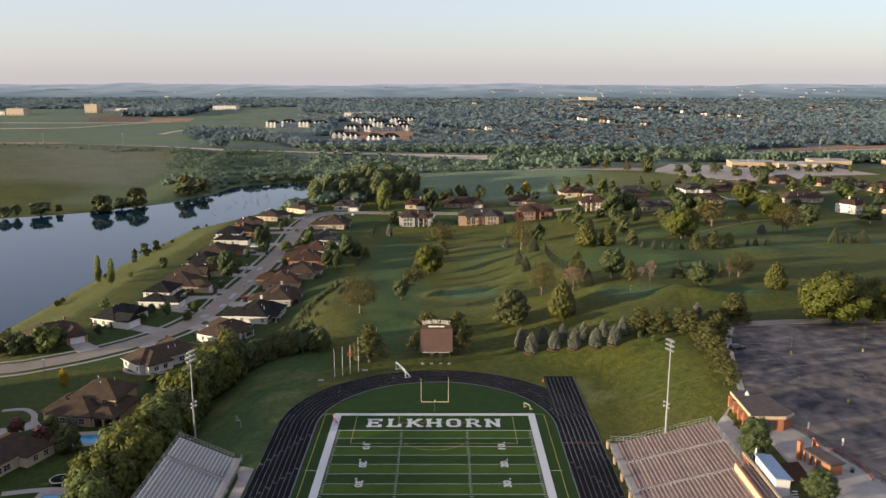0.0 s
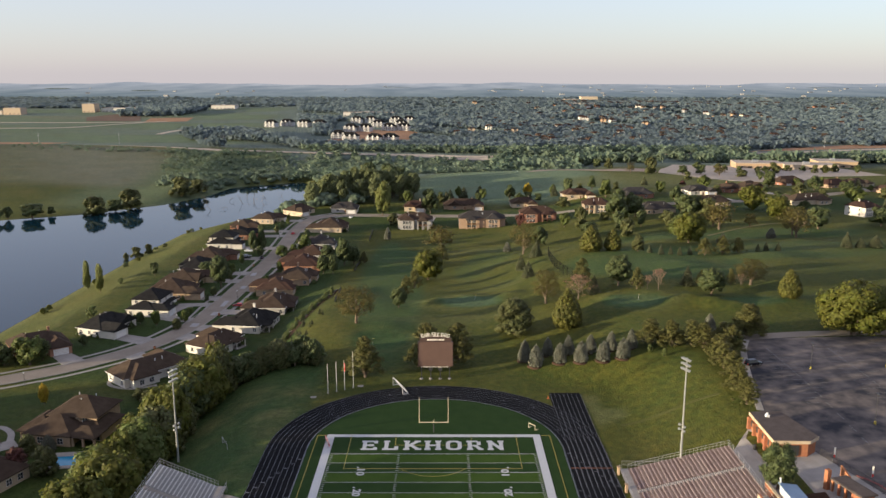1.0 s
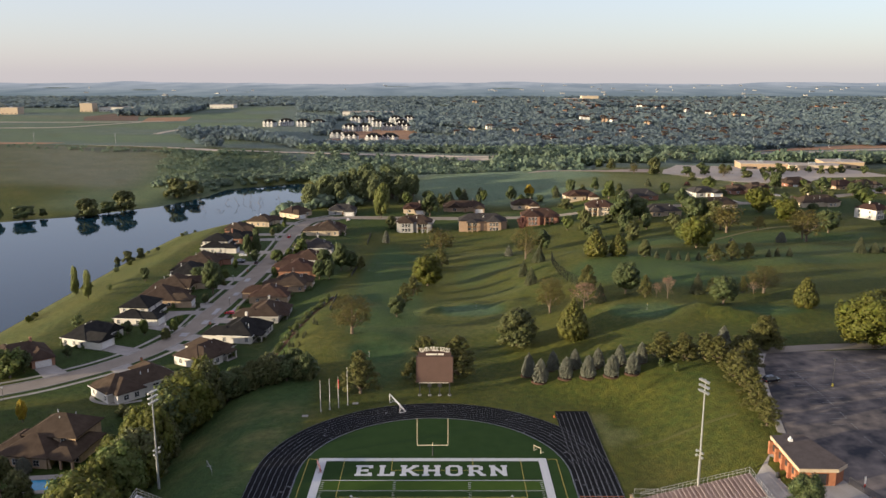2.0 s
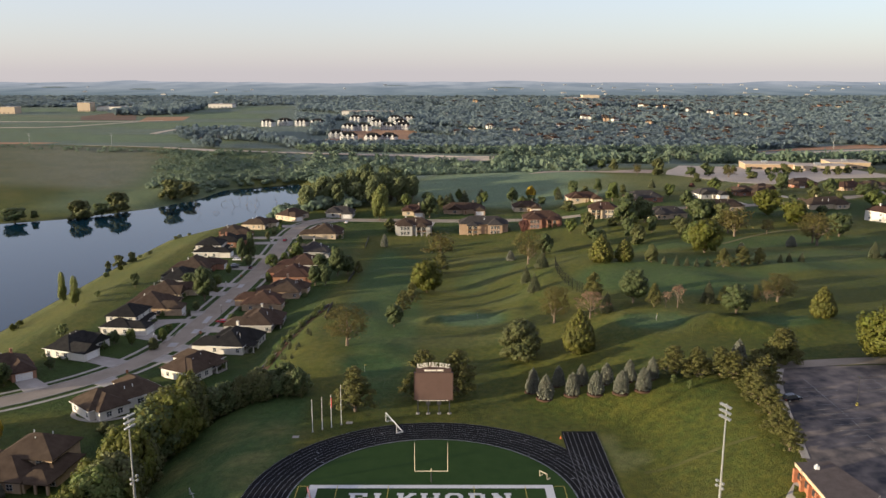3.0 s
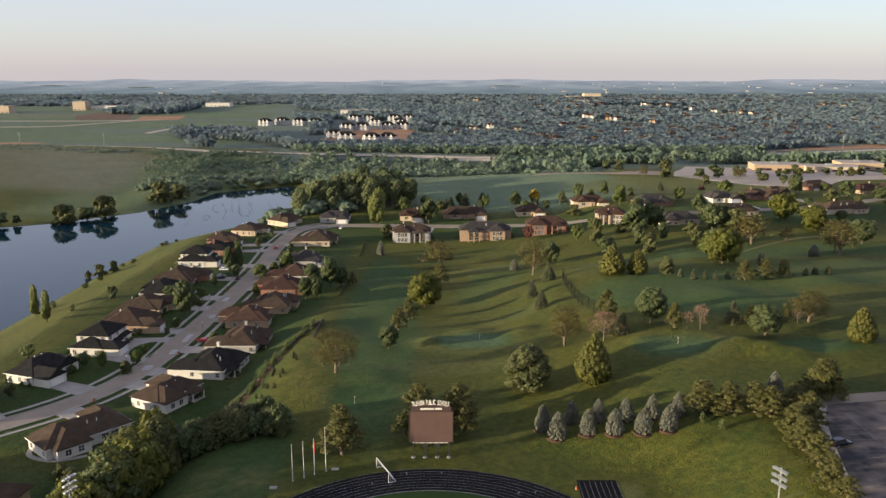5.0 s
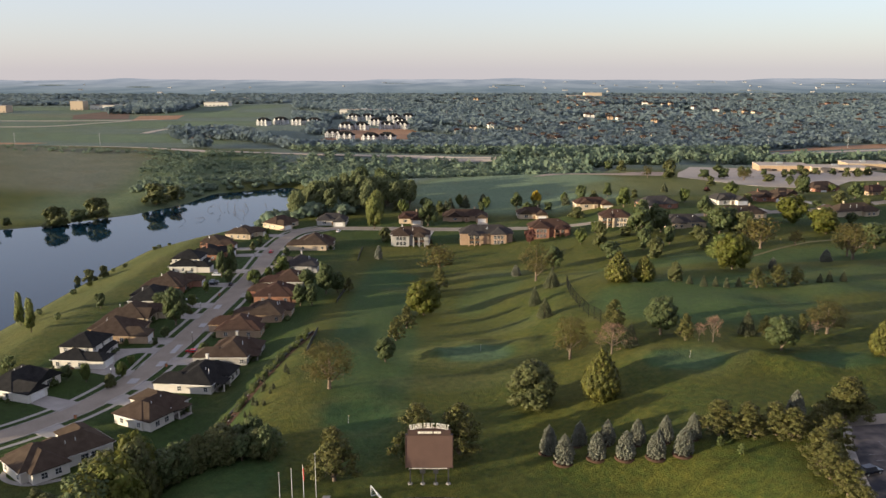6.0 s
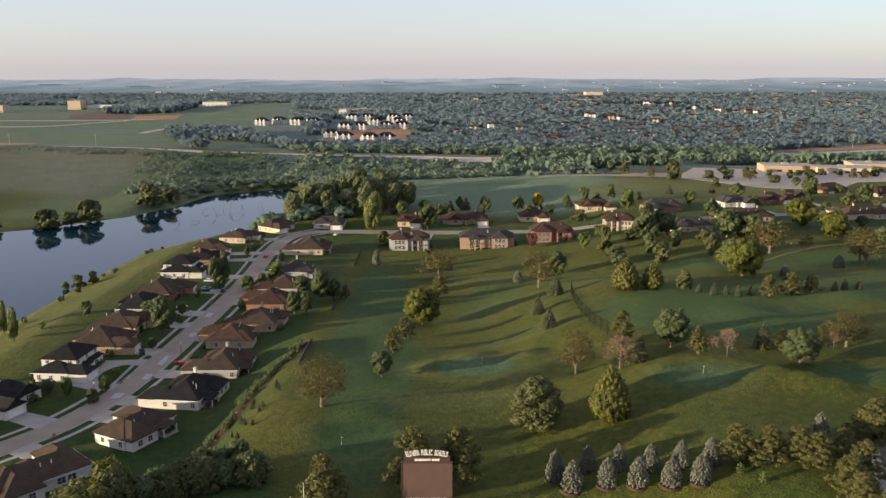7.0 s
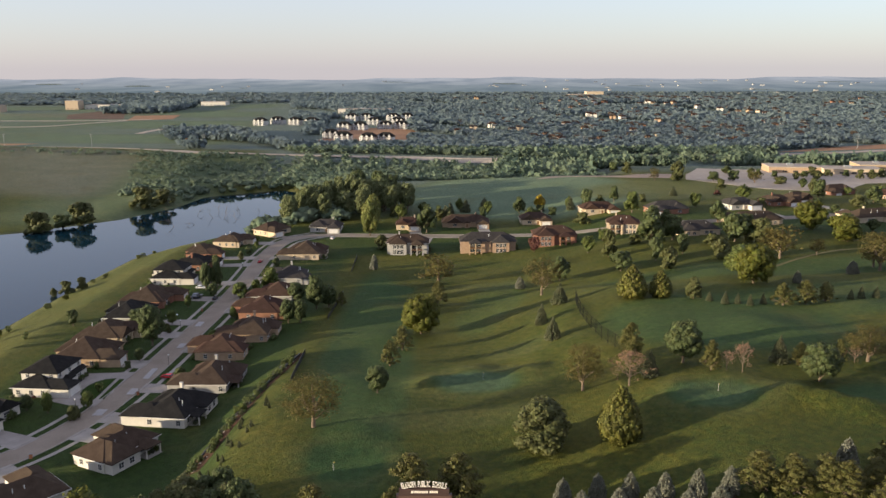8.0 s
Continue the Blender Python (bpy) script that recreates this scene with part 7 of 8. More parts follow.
tagged(lane("pavement", smooth_line([(93.6, 50), (88.8, 39), (83, 19), (78.6, -1)]), -1.5, 0.2, 0.12, CONCRETE), "pale concrete edge of the parking lot", "kerb", kind="structure")
# access road past the willows
tagged(lane("road", smooth_line([(94, 52), (120, 56), (160, 57), (260, 52)]), -2.5, 2.5, 0.07, ROAD), "service road along the parking lot", "road", kind="structure")

# ---- buildings beside the stand ----
ROOF_FELT = surface("roof_felt", (0.075, 0.060, 0.052), (0.125, 0.102, 0.088), 0.4, 0.9, 0.2, 0, 12, 0, True)
PALE_TRIM = surface("pale_fascia", (0.40, 0.31, 0.20), (0.50, 0.40, 0.27), 0.8, 0.7)
BLUE_ROOF = surface("pale_blue_metal_roof", (0.18, 0.26, 0.34), (0.25, 0.34, 0.43), 0.5, 0.55, 0, 0.0)


def make_concession():
    z = hz(78, -14)
    c = empty("concession_building", pose(77.6, -15, z), "brick concession building with flat dark roof and cream fascia", "building")
    foot = [(-3.6, 6.6), (3.2, 7.0), (6.0, -6.2), (3.4, -8.4), (-3.9, -8.2)]
    def prism(bm, pts, z0, z1):
        lo, hi = [bm.verts.new((*p, z0)) for p in pts], [bm.verts.new((*p, z1)) for p in pts]
        bm.faces.new(hi)
        bm.faces.new(lo[::-1])
        for i in range(len(pts)):
            j = (i + 1) % len(pts)
            bm.faces.new((lo[i], lo[j], hi[j], hi[i]))
        bmesh.ops.recalc_face_normals(bm, faces=bm.faces)
    bm = bmesh.new()
    prism(bm, foot, -1, 2.7)
    part("wall", bm, BRICK, c)
    bm = bmesh.new()
    prism(bm, [(x * 1.08, y * 1.05) for x, y in foot], 2.8, 3.5)
    part("fascia", bm, PALE_TRIM, c)
    bm = bmesh.new()
    prism(bm, [(x * 1.06, y * 1.035) for x, y in foot], 3.42, 3.58)
    part("roof", bm, ROOF_FELT, c)
    for i in range(5):
        bm = bmesh.new()
        y = -7.4 + 3.3 * i
        box(bm, -4.5, y - 0.35, -1, -3.6, y + 0.35, 2.7)
        part("pier", bm, BRICK, c)
    for i in range(4):
        bm = bmesh.new()
        y = -5.7 + 3.3 * i
        box(bm, -3.95, y - 0.9, 0.9, -3.55, y + 0.9, 2.2)
        part("hatch", bm, DARK_METAL, c, "dark serving hatch")
    bm = bmesh.new()
    box(bm, -1.4, -8.6, 0, 1.4, -8.1, 2.4)
    part("doorway", bm, DARK_METAL, c)
    bm = bmesh.new()
    box(bm, -1.2, 3.6, 3.6, -0.4, 4.4, 4.2)
    tube(bm, (-0.8, 4.0, 4.2), (-0.8, 4.0, 4.6), 0.25, 0.2, 8)
    part("roof_vent", bm, WHITE_METAL, c)


def make_ticket_booth():
    z = hz(82, -41)
    c = empty("ticket_booth", pose(81.8, -41.0, z, 0, 0, 17), "low brick ticket booth with dark flat canopy and gate pillar", "building")
    bm = bmesh.new()
    box(bm, -1.5, -4.2, -1, 1.5, -1.6, 2.5)
    part("wall", bm, BRICK, c)
    bm = bmesh.new()
    box(bm, -1.9, -4.6, 2.5, 1.9, 3.6, 2.8)
    box(bm, -1.7, -4.4, 2.8, 1.7, 3.4, 2.86)
    part("roof", bm, ROOF_FELT, c)
    for y in (-0.2, 1.5, 3.2):
        for x in (-1.5, 1.5):
            bm = bmesh.new()
            box(bm, x - 0.22, y - 0.22, -1, x + 0.22, y + 0.22, 2.5)
            part("pier", bm, BRICK, c)
    bm = bmesh.new()
    box(bm, -0.7, -1.65, 0.9, 0.7, -1.5, 2.0)
    part("ticket_window", bm, GLASS, c)
    bm = bmesh.new()
    box(bm, -2.3, 3.9, -1, -1.4, 4.8, 4.2)
    part("gate_pillar", bm, BRICK, c)
    bm = bmesh.new()
    foot = [bm.verts.new(q) for q in ((2.0, 2.6, -1), (2.4, 2.6, -1), (2.4, 5.2, -1), (2.0, 5.2, -1))]
    head = [bm.verts.new(q) for q in ((2.0, 2.6, 2.6), (2.4, 2.6, 2.6), (2.4, 5.2, 4.1), (2.0, 5.2, 4.1))]
    bm.faces.new(head)
    for i in range(4):
        j = (i + 1) % 4
        bm.faces.new((foot[i], foot[j], head[j], head[i]))
    part("slanted_wall", bm, BRICK, c, "brick wing wall with a slanted top")


def make_press_box():
    z = 6.4
    c = empty("press_box", pose(69.5, -46.0, z) @ Matrix.Diagonal((0.86, 0.72, 0.8, 1)), "white press box with pale blue sloping roof above the stand", "press box")
    bm = bmesh.new()
    box(bm, -1.7, -7.5, -4.5, 1.7, 7.5, 3.0)
    bmesh.ops.bevel(bm, geom=bm.edges[:], offset=0.04, segments=1, affect="EDGES")
    part("wall", bm, FRAME, c)
    bm = bmesh.new()
    vs = [bm.verts.new(q) for q in ((-2.1, -7.9, 3.7), (2.2, -7.9, 3.05), (2.2, 7.9, 3.05), (-2.1, 7.9, 3.7), (-2.1, -7.9, 3.5), (2.2, -7.9, 2.85), (2.2, 7.9, 2.85), (-2.1, 7.9, 3.5))]
    for f in ((0, 1, 2, 3), (7, 6, 5, 4), (0, 4, 5, 1), (1, 5, 6, 2), (2, 6, 7, 3), (3, 7, 4, 0)):
        bm.faces.new([vs[i] for i in f])
    part("roof", bm, BLUE_ROOF, c)
    for i in range(6):
        bm = bmesh.new()
        y = -6.4 + 2.4 * i
        box(bm, -1.76, y - 0.95, 1.0, -1.68, y + 0.95, 2.3)
        part("shutter", bm, WHITE_METAL, c)
    bm = bmesh.new()
    tube(bm, (-1.6, 7.7, 3), (-1.6, 7.7, 5.0), 0.25, 0.2, 8)
    part("vent_pipe", bm, WHITE_METAL, c)
    # side stair
    for k in range(9):
        bm = bmesh.new()
        box(bm, 1.8, -9.0 - 0.42 * k, 0.5 - 0.55 * k, 3.0, -8.6 - 0.42 * k, 0.6 - 0.55 * k)
        part("stair_tread", bm, WHITE_METAL, c)


make_concession()
make_ticket_booth()
make_press_box()
# retaining wall with rail behind the stand
for x, y0, y1, mat, lab in ((67.2, -90, -36, BRICK, "brick wall with cream coping behind the bleachers"),):
    wl = empty("retaining_wall", pose(x, 0, 0), lab, "wall")
    bm = bmesh.new()
    box(bm, -0.2, y0, 2.0, 0.2, y1, 7.2)
    part("brickwork", bm, mat, wl)
    bm = bmesh.new()
    box(bm, -0.3, y0, 7.2, 0.3, y1, 7.4)
    part("coping", bm, PALE_TRIM, wl)
# bins and drums on the plaza
for x, y in ((71.5, -18.5), (80.5, -34), (87.2, -43.5)):
    b = empty("litter_bin", pose(x, y, hz(x, y)), "black round litter bin on the plaza", "bin", "litter bins")
    bm = bmesh.new()
    tube(bm, (0, 0, 0), (0, 0, 0.95), 0.38, 0.42, 12)
    part("drum", bm, DARK_METAL, b)
    bm = bmesh.new()
    tube(bm, (0, 0, 0.95), (0, 0, 1.2), 0.45, 0.2, 12)
    part("lid", bm, DARK_METAL, b)


# ---- fences ----
def make_fence(points, hgt, label, spacing=3.0, material=None, mesh=True):
    line = smooth_line(points, 6)
    a = line[0]
    f = empty("fence", pose(a.x, a.y, hz(a.x, a.y)), label, "fence")
    off = Vector((a.x, a.y, hz(a.x, a.y)))
    dist, last = 0.0, None
    material = material or STEEL
    posts = [line[0]]
    for p in line[1:]:
        if (p - posts[-1]).length >= spacing:
            posts.append(p)
    tops = []
    for p in posts:
        z = hz(p.x, p.y)
        bm = bmesh.new()
        tube(bm, Vector((p.x, p.y, z - 0.3)) - off, Vector((p.x, p.y, z + hgt)) - off, 0.05 if hgt < 3 else 0.1, 0.05 if hgt < 3 else 0.09, 6)
        part("post", bm, material, f)
        tops.append(Vector((p.x, p.y, z)) - off)
    for u, v in zip(tops, tops[1:]):
        bm = bmesh.new()
        n = max(4, int((v - u).length / (0.35 if hgt < 3 else 0.5)))
        bw = 0.02 / (v - u).length
        cols = [f for i in range(n + 1) for f in (i / n - bw, i / n + bw)]
        rows = [hgt * 0.15, hgt * 0.15 + 0.06, hgt - 0.06, hgt]
        grid = [[bm.verts.new(u.lerp(v, f) + Vector((0, 0, z))) for f in cols] for z in rows]
        for i in range(3):
            for j in range(len(cols) - 1):
                if i % 2 == 0 or j % 2 == 0:
                    bm.faces.new((grid[i][j], grid[i][j + 1], grid[i + 1][j + 1], grid[i + 1][j]))
        side = Vector((-(v - u).y, (v - u).x, 0)).normalized() * 0.04
        out = bmesh.ops.extrude_face_region(bm, geom=bm.faces[:])
        for w2 in [g for g in out["geom"] if isinstance(g, bmesh.types.BMVert)]:
            w2.co += side
        bmesh.ops.recalc_face_normals(bm, faces=bm.faces)
        part("rail_panel", bm, material, f)


NETTING = surface("dark_netting", (0.010, 0.012, 0.010), (0.020, 0.022, 0.018), 2.0, 0.9)
make_fence([(43.0, -15), (52, -15.6), (60, -16.4), (66, -17.4)], 1.3, "low grey chain fence at the end of the bleachers", 2.0)
make_fence([(53, 199), (51.6, 185), (51.4, 165), (52.4, 145), (55.5, 129)], 4.5, "tall dark netting fence on posts along the practice ground", 4.0, NETTING)
SAND = surface("sandy_strip", (0.13, 0.115, 0.06), (0.20, 0.17, 0.09), 0.4, 0.9, 0.1, 0, 12, 0, True)
make_fence([(84, -23), (86.5, -31), (90, -44), (93, -56)], 1.8, "dark steel fence at the edge of the plaza", 2.2, DARK_METAL)
for pts in (((-41, 129), (-43.2, 166)), ((-43, 219), (-41.8, 262)), ((-42.6, 303), (-43.2, 336))):
    ux, uy = pts[0]
    hd = empty("hedge_screen", pose(ux, uy, hz(ux, uy)), "dark garden screen along the golf course boundary", "fence", "boundary screens")
    n = 14
    for i in range(n):
        x0, y0 = ux + (pts[1][0] - ux) * i / n, uy + (pts[1][1] - uy) * i / n
        x1, y1 = ux + (pts[1][0] - ux) * (i + 0.96) / n, uy + (pts[1][1] - uy) * (i + 0.96) / n
        bm = bmesh.new()
        z = hz(x0, y0)
        box(bm, x0 - ux - 0.06, y0 - uy, z - hz(ux, uy) - 0.3, x0 - ux + 0.06, y1 - uy, z - hz(ux, uy) + 1.3)
        part("panel", bm, DARK_METAL, hd)
# shrub bed with stones behind the gardens
tagged(drape("garden_bed", [(-60, 84), (-54.5, 82), (-50.5, 109), (-44.5, 150), (-43, 166), (-45.5, 167), (-49, 150), (-54.5, 112), (-58, 96)], 0.05, MULCH, 5.0), "brown mulch bed with shrubs on the slope", "garden bed", kind="structure")


# ---- vehicles ----
def make_car(x, y, turn, paint, label, big=False):
    z = hz(x, y) + 0.12
    c = empty("car", pose(x, y, z, 0, 0, turn), label, "car", "parked cars")
    L, W, H = (4.9, 1.95, 1.75) if big else (4.5, 1.82, 1.45)
    bm = bmesh.new()
    prof = [(-L / 2, 0.35), (-L / 2, 0.85), (-L / 2 + 0.15, 0.98), (L * 0.22, 0.95), (L / 2 - 0.1, 0.78), (L / 2, 0.6), (L / 2, 0.35)]
    a, b = [bm.verts.new((px, -W / 2, pz)) for px, pz in prof], [bm.verts.new((px, W / 2, pz)) for px, pz in prof]
    bm.faces.new(a[::-1])
    bm.faces.new(b)
    for i in range(len(prof)):
        j = (i + 1) % len(prof)
        bm.faces.new((a[i], a[j], b[j], b[i]))
    bmesh.ops.recalc_face_normals(bm, faces=bm.faces)
    bmesh.ops.bevel(bm, geom=bm.edges[:], offset=0.06, segments=2, affect="EDGES")
    part("body", bm, paint, c)
    for name, mat, inset, z0, z1 in (("cabin_glass", GLASS, 0.0, 0.92, H - 0.14), ("roof", paint, 0.02, H - 0.16, H)):
        bm = bmesh.new()
        back = -L / 2 + (0.12 if big else 0.45)
        t0, t1 = (z0 - 0.92) / (H - 0.92), (z1 - 0.92) / (H - 0.92)
        vs = []
        for t, zz in ((t0, z0), (t1, z1)):
            fx, rx, wy = L * 0.24 - 0.75 * t, back + 0.35 * t, W / 2 - 0.05 - 0.2 * t
            vs.append([bm.verts.new(q) for q in ((rx, -wy, zz), (fx, -wy, zz), (fx, wy, zz), (rx, wy, zz))])
        bm.faces.new(vs[1])
        bm.faces.new(vs[0][::-1])
        for i in range(4):
            j = (i + 1) % 4
            bm.faces.new((vs[0][i], vs[0][j], vs[1][j], vs[1][i]))
        part(name, bm, mat, c)
    for wx in (-L * 0.31, L * 0.31):
        for wy in (-W / 2 + 0.1, W / 2 - 0.1):
            wh = shared("wheel", "wheel", lambda q: tube(q, (0, -0.12, 0), (0, 0.12, 0), 0.34, 0.34, 14), DARK_METAL, c, pose(wx, wy, 0.32))
            shared("rim", "rim", lambda q: tube(q, (0, -0.13, 0), (0, 0.13, 0), 0.19, 0.19, 10), STEEL, wh, Matrix.Identity(4))
    for sy in (-0.6, 0.6):
        bm = bmesh.new()
        box(bm, L / 2 - 0.08, sy - 0.2, 0.58, L / 2 + 0.02, sy + 0.2, 0.72)
        part("headlight", bm, WHITE_METAL, c)
        bm = bmesh.new()
        box(bm, -L / 2 - 0.02, sy - 0.2, 0.7, -L / 2 + 0.06, sy + 0.2, 0.86)
        part("tail_light", bm, RED, c)


CAR_BLACK = surface("black_car_paint", (0.008, 0.009, 0.012), (0.014, 0.015, 0.02), 1.0, 0.18)
CAR_WHITE = surface("white_car_paint", (0.62, 0.63, 0.65), (0.70, 0.71, 0.73), 1.0, 0.2)
CAR_RED = surface("red_car_paint", (0.35, 0.015, 0.02), (0.45, 0.025, 0.03), 1.0, 0.2)
CAR_GREY = surface("grey_car_paint", (0.16, 0.17, 0.18), (0.22, 0.23, 0.24), 1.0, 0.25)
make_car(88.0, 27.5, 20, CAR_BLACK, "black estate car parked at the edge of the lot", True)
for x, y, turn, paint, label in ((-86.6, 156, 172, CAR_RED, "red car parked on a driveway"), (-107.2, 224, 5, CAR_WHITE, "white car parked on a driveway"), (-105.7, 254.5, 10, CAR_GREY, "grey car parked on a driveway"),
                                (-105, 250.5, 5, CAR_BLACK, "black car parked on a driveway"), (-108, 268, 0, CAR_WHITE, "white car parked on a driveway"), (-96.4, 249.5, 92, CAR_BLACK, "dark car parked at the kerb"),
                                (-82.8, 249.4, 180, CAR_GREY, "dark car parked on a driveway"), (-81, 246.6, 182, CAR_RED, "maroon car parked on a driveway"), (-92, 320, 88, CAR_RED, "dark red car driving bay at the kerb"),
                                (-62, 378, 80, CAR_WHITE, "white car outside a garage"), (-107, 280, 0, CAR_GREY, "silver car parked on a driveway")):
    make_car(x, y, turn, paint, label.replace("driving bay ", "parked "))

# ---- street lamps, bins, garden pool ----
for x, y in ((-104.2, 128), (-89.4, 166), (-97.6, 205), (-85.6, 250), (-96.4, 300), (-133, 63)):
    s = empty("street_lamp", pose(x, y, hz(x, y)), "slender dark post lamp beside the footpath", "street lamp", "street lamps")
    bm = bmesh.new()
    tube(bm, (0, 0, 0), (0, 0, 4.2), 0.09, 0.06, 8)
    part("pole", bm, DARK_METAL, s)
    bm = bmesh.new()
    tube(bm, (0, 0, 4.2), (0, 0, 4.6), 0.14, 0.24, 8)
    tube(bm, (0, 0, 4.6), (0, 0, 4.75), 0.24, 0.05, 8)
    part("lantern", bm, WHITE_METAL, s)
for x, y in ((-103.6, 99.6), (-91.2, 142), (-97.2, 232)):
    s = empty("mailbox", pose(x, y, hz(x, y)), "brick mailbox pillar at the kerb", "mailbox", "mailboxes")
    bm = bmesh.new()
    box(bm, -0.3, -0.3, 0, 0.3, 0.3, 1.2)
    part("pillar", bm, BRICK, s)
    bm = bmesh.new()
    box(bm, -0.36, -0.36, 1.2, 0.36, 0.36, 1.32)
    part("cap", bm, CONCRETE, s)


def make_pool(x, y, turn, L, W, label):
    z = hz(x, y)
    p = empty("swimming_pool", pose(x, y, z, 0, 0, turn), label, "pool")
    bm = bmesh.new()
    for q in ((-L / 2 - 1.6, -W / 2 - 1.6, L / 2 + 1.6, -W / 2), (-L / 2 - 1.6, W / 2, L / 2 + 1.6, W / 2 + 2.4), (-L / 2 - 1.6, -W / 2, -L / 2, W / 2), (L / 2, -W / 2, L / 2 + 1.6, W / 2)):
        box(bm, q[0], q[1], -0.3, q[2], q[3], 0.16)
    part("deck", bm, CONCRETE, p)
    bm = bmesh.new()
    box(bm, -L / 2, -W / 2, -0.3, L / 2, W / 2, 0.06)
    part("water", bm, POOL, p, "clear turquoise pool water")


make_pool(-95.5, 10.2, 7, 11.5, 5.5, "turquoise garden swimming pool with pale concrete surround")
make_pool(-89.5, -22.5, 0, 8, 4, "small blue garden pool with pale surround")
t = empty("trampoline", pose(-92.5, -14, hz(-92.5, -14)), "round black garden trampoline with grey rim", "trampoline")
bm = bmesh.new()
tube(bm, (0, 0, 0.85), (0, 0, 0.9), 2.2, 2.2, 24)
part("mat", bm, RUBBER, t)
bm = bmesh.new()
for i in range(24):
    a, b = 2 * math.pi * i / 24, 2 * math.pi * (i + 1) / 24
    tube(bm, (2.35 * math.cos(a), 2.35 * math.sin(a), 0.9), (2.35 * math.cos(b), 2.35 * math.sin(b), 0.9), 0.16, 0.16, 6)
part("rim", bm, STEEL, t)
for i in range(6):
    bm = bmesh.new()
    a = math.pi * i / 3
    tube(bm, (2.3 * math.cos(a), 2.3 * math.sin(a), 0), (2.3 * math.cos(a), 2.3 * math.sin(a), 0.9), 0.05, None, 6)
    part("leg", bm, STEEL, t)


# ---- golf course: flag, cart path ----
for x, y in ((-20.8, 70.3), (72, 95), (15, 126)):
    g = empty("golf_flag", pose(x, y, hz(x, y)), "thin golf flagstick on a putting green", "flagstick", "golf flags")
    bm = bmesh.new()
    tube(bm, (0, 0, 0), (0, 0, 2.2), 0.035, 0.03, 6)
    part("stick", bm, PAINT, g)
    bm = bmesh.new()
    vs = [bm.verts.new(q) for q in ((0, 0.01, 2.2), (0.45, 0.01, 2.05), (0, 0.01, 1.85), (0, -0.01, 2.2), (0.45, -0.01, 2.05), (0, -0.01, 1.85))]
    bm.faces.new(vs[:3])
    bm.faces.new(vs[5:2:-1])
    part("flag", bm, YELLOW_PAINT, g)
tagged(lane("path", smooth_line([(150, 262), (175, 284), (200, 300), (230, 306)]), -0.8, 0.8, 0.06, SAND), "worn golf cart path on the slope", "path", kind="structure")

# drowned branches in the shallows of the pond
rng = np.random.default_rng(8)
for x, y in ((-196, 499), (-180, 506), (-166, 499), (-164, 524), (-156, 536), (-172, 473), (-185, 467), (-146, 490), (-138, 525), (-158, 499), (-150, 515), (-170, 530)):
    b = empty("drowned_branch", pose(x, y, -20.2, 0, 0, float(rng.uniform(0, 360))), "bare grey branch standing in the shallow pond", "dead branch", "drowned branches")
    bm = bmesh.new()
    tips = []
    limb(bm, rng, (0, 0, -0.5), (0.5, 0.2, 0.6), float(rng.uniform(2.5, 6)), 0.14, 2, 0.4, tips, 0.1)
    part("branch", bm, BARK, b)

# walks round the pool gardens
tagged(lane("path", smooth_line([(-104, -20), (-98, -18.5), (-92, -17.8), (-84, -19)]), -1.1, 1.1, 0.07, CONCRETE), "curved pale garden walk round the trampoline", "path", kind="structure")
tagged(lane("path", smooth_line([(-116, 20), (-119, 27), (-124, 31), (-130, 30)]), -0.9, 0.9, 0.07, CONCRETE), "curved pale garden walk to the house", "path", kind="structure")
tagged(lane("driveway", smooth_line([(-114.5, 21), (-122, 15), (-132, 12)]), -2.8, 2.8, 0.06, CONCRETE), "pale concrete drive beside the large house", "driveway", kind="structure")
tagged(lane("path", smooth_line([(-90.5, 63.5), (-98, 60.5), (-106, 64), (-107.5, 72)]), -0.7, 0.7, 0.08, CONCRETE), "pale garden walk round the bungalow", "path", kind="structure")

# ---- planting beds, terraces and stones along the golf course ----
STONE = surface("pale_boulder", (0.22, 0.20, 0.18), (0.42, 0.40, 0.37), 2.0, 0.9, 0.4, 0, 8, 0.15)
bed = random.Random(17)


def make_terrace(points, label):
    line = smooth_line(points, 8)
    a = line[0]
    tw = empty("terrace_wall", pose(a.x, a.y, hz(a.x, a.y)), label, "retaining wall", "garden terraces")
    for p, q in zip(line, line[1:]):
        bm = bmesh.new()
        d = (q - p)
        n = Vector((-d.y, d.x)).normalized() * 0.22
        z = hz(p.x, p.y) - hz(a.x, a.y)
        pts = [(p - n - a), (q - n - a), (q + n - a), (p + n - a)]
        lo, hi = [bm.verts.new((*v, z - 0.5)) for v in pts], [bm.verts.new((*v, z + 0.55)) for v in pts]
        bm.faces.new(hi)
        for i in range(4):
            bm.faces.new((lo[i], lo[(i + 1) % 4], hi[(i + 1) % 4], hi[i]))
        bmesh.ops.recalc_face_normals(bm, faces=bm.faces)
        part("stone_course", bm, DARK_METAL, tw)


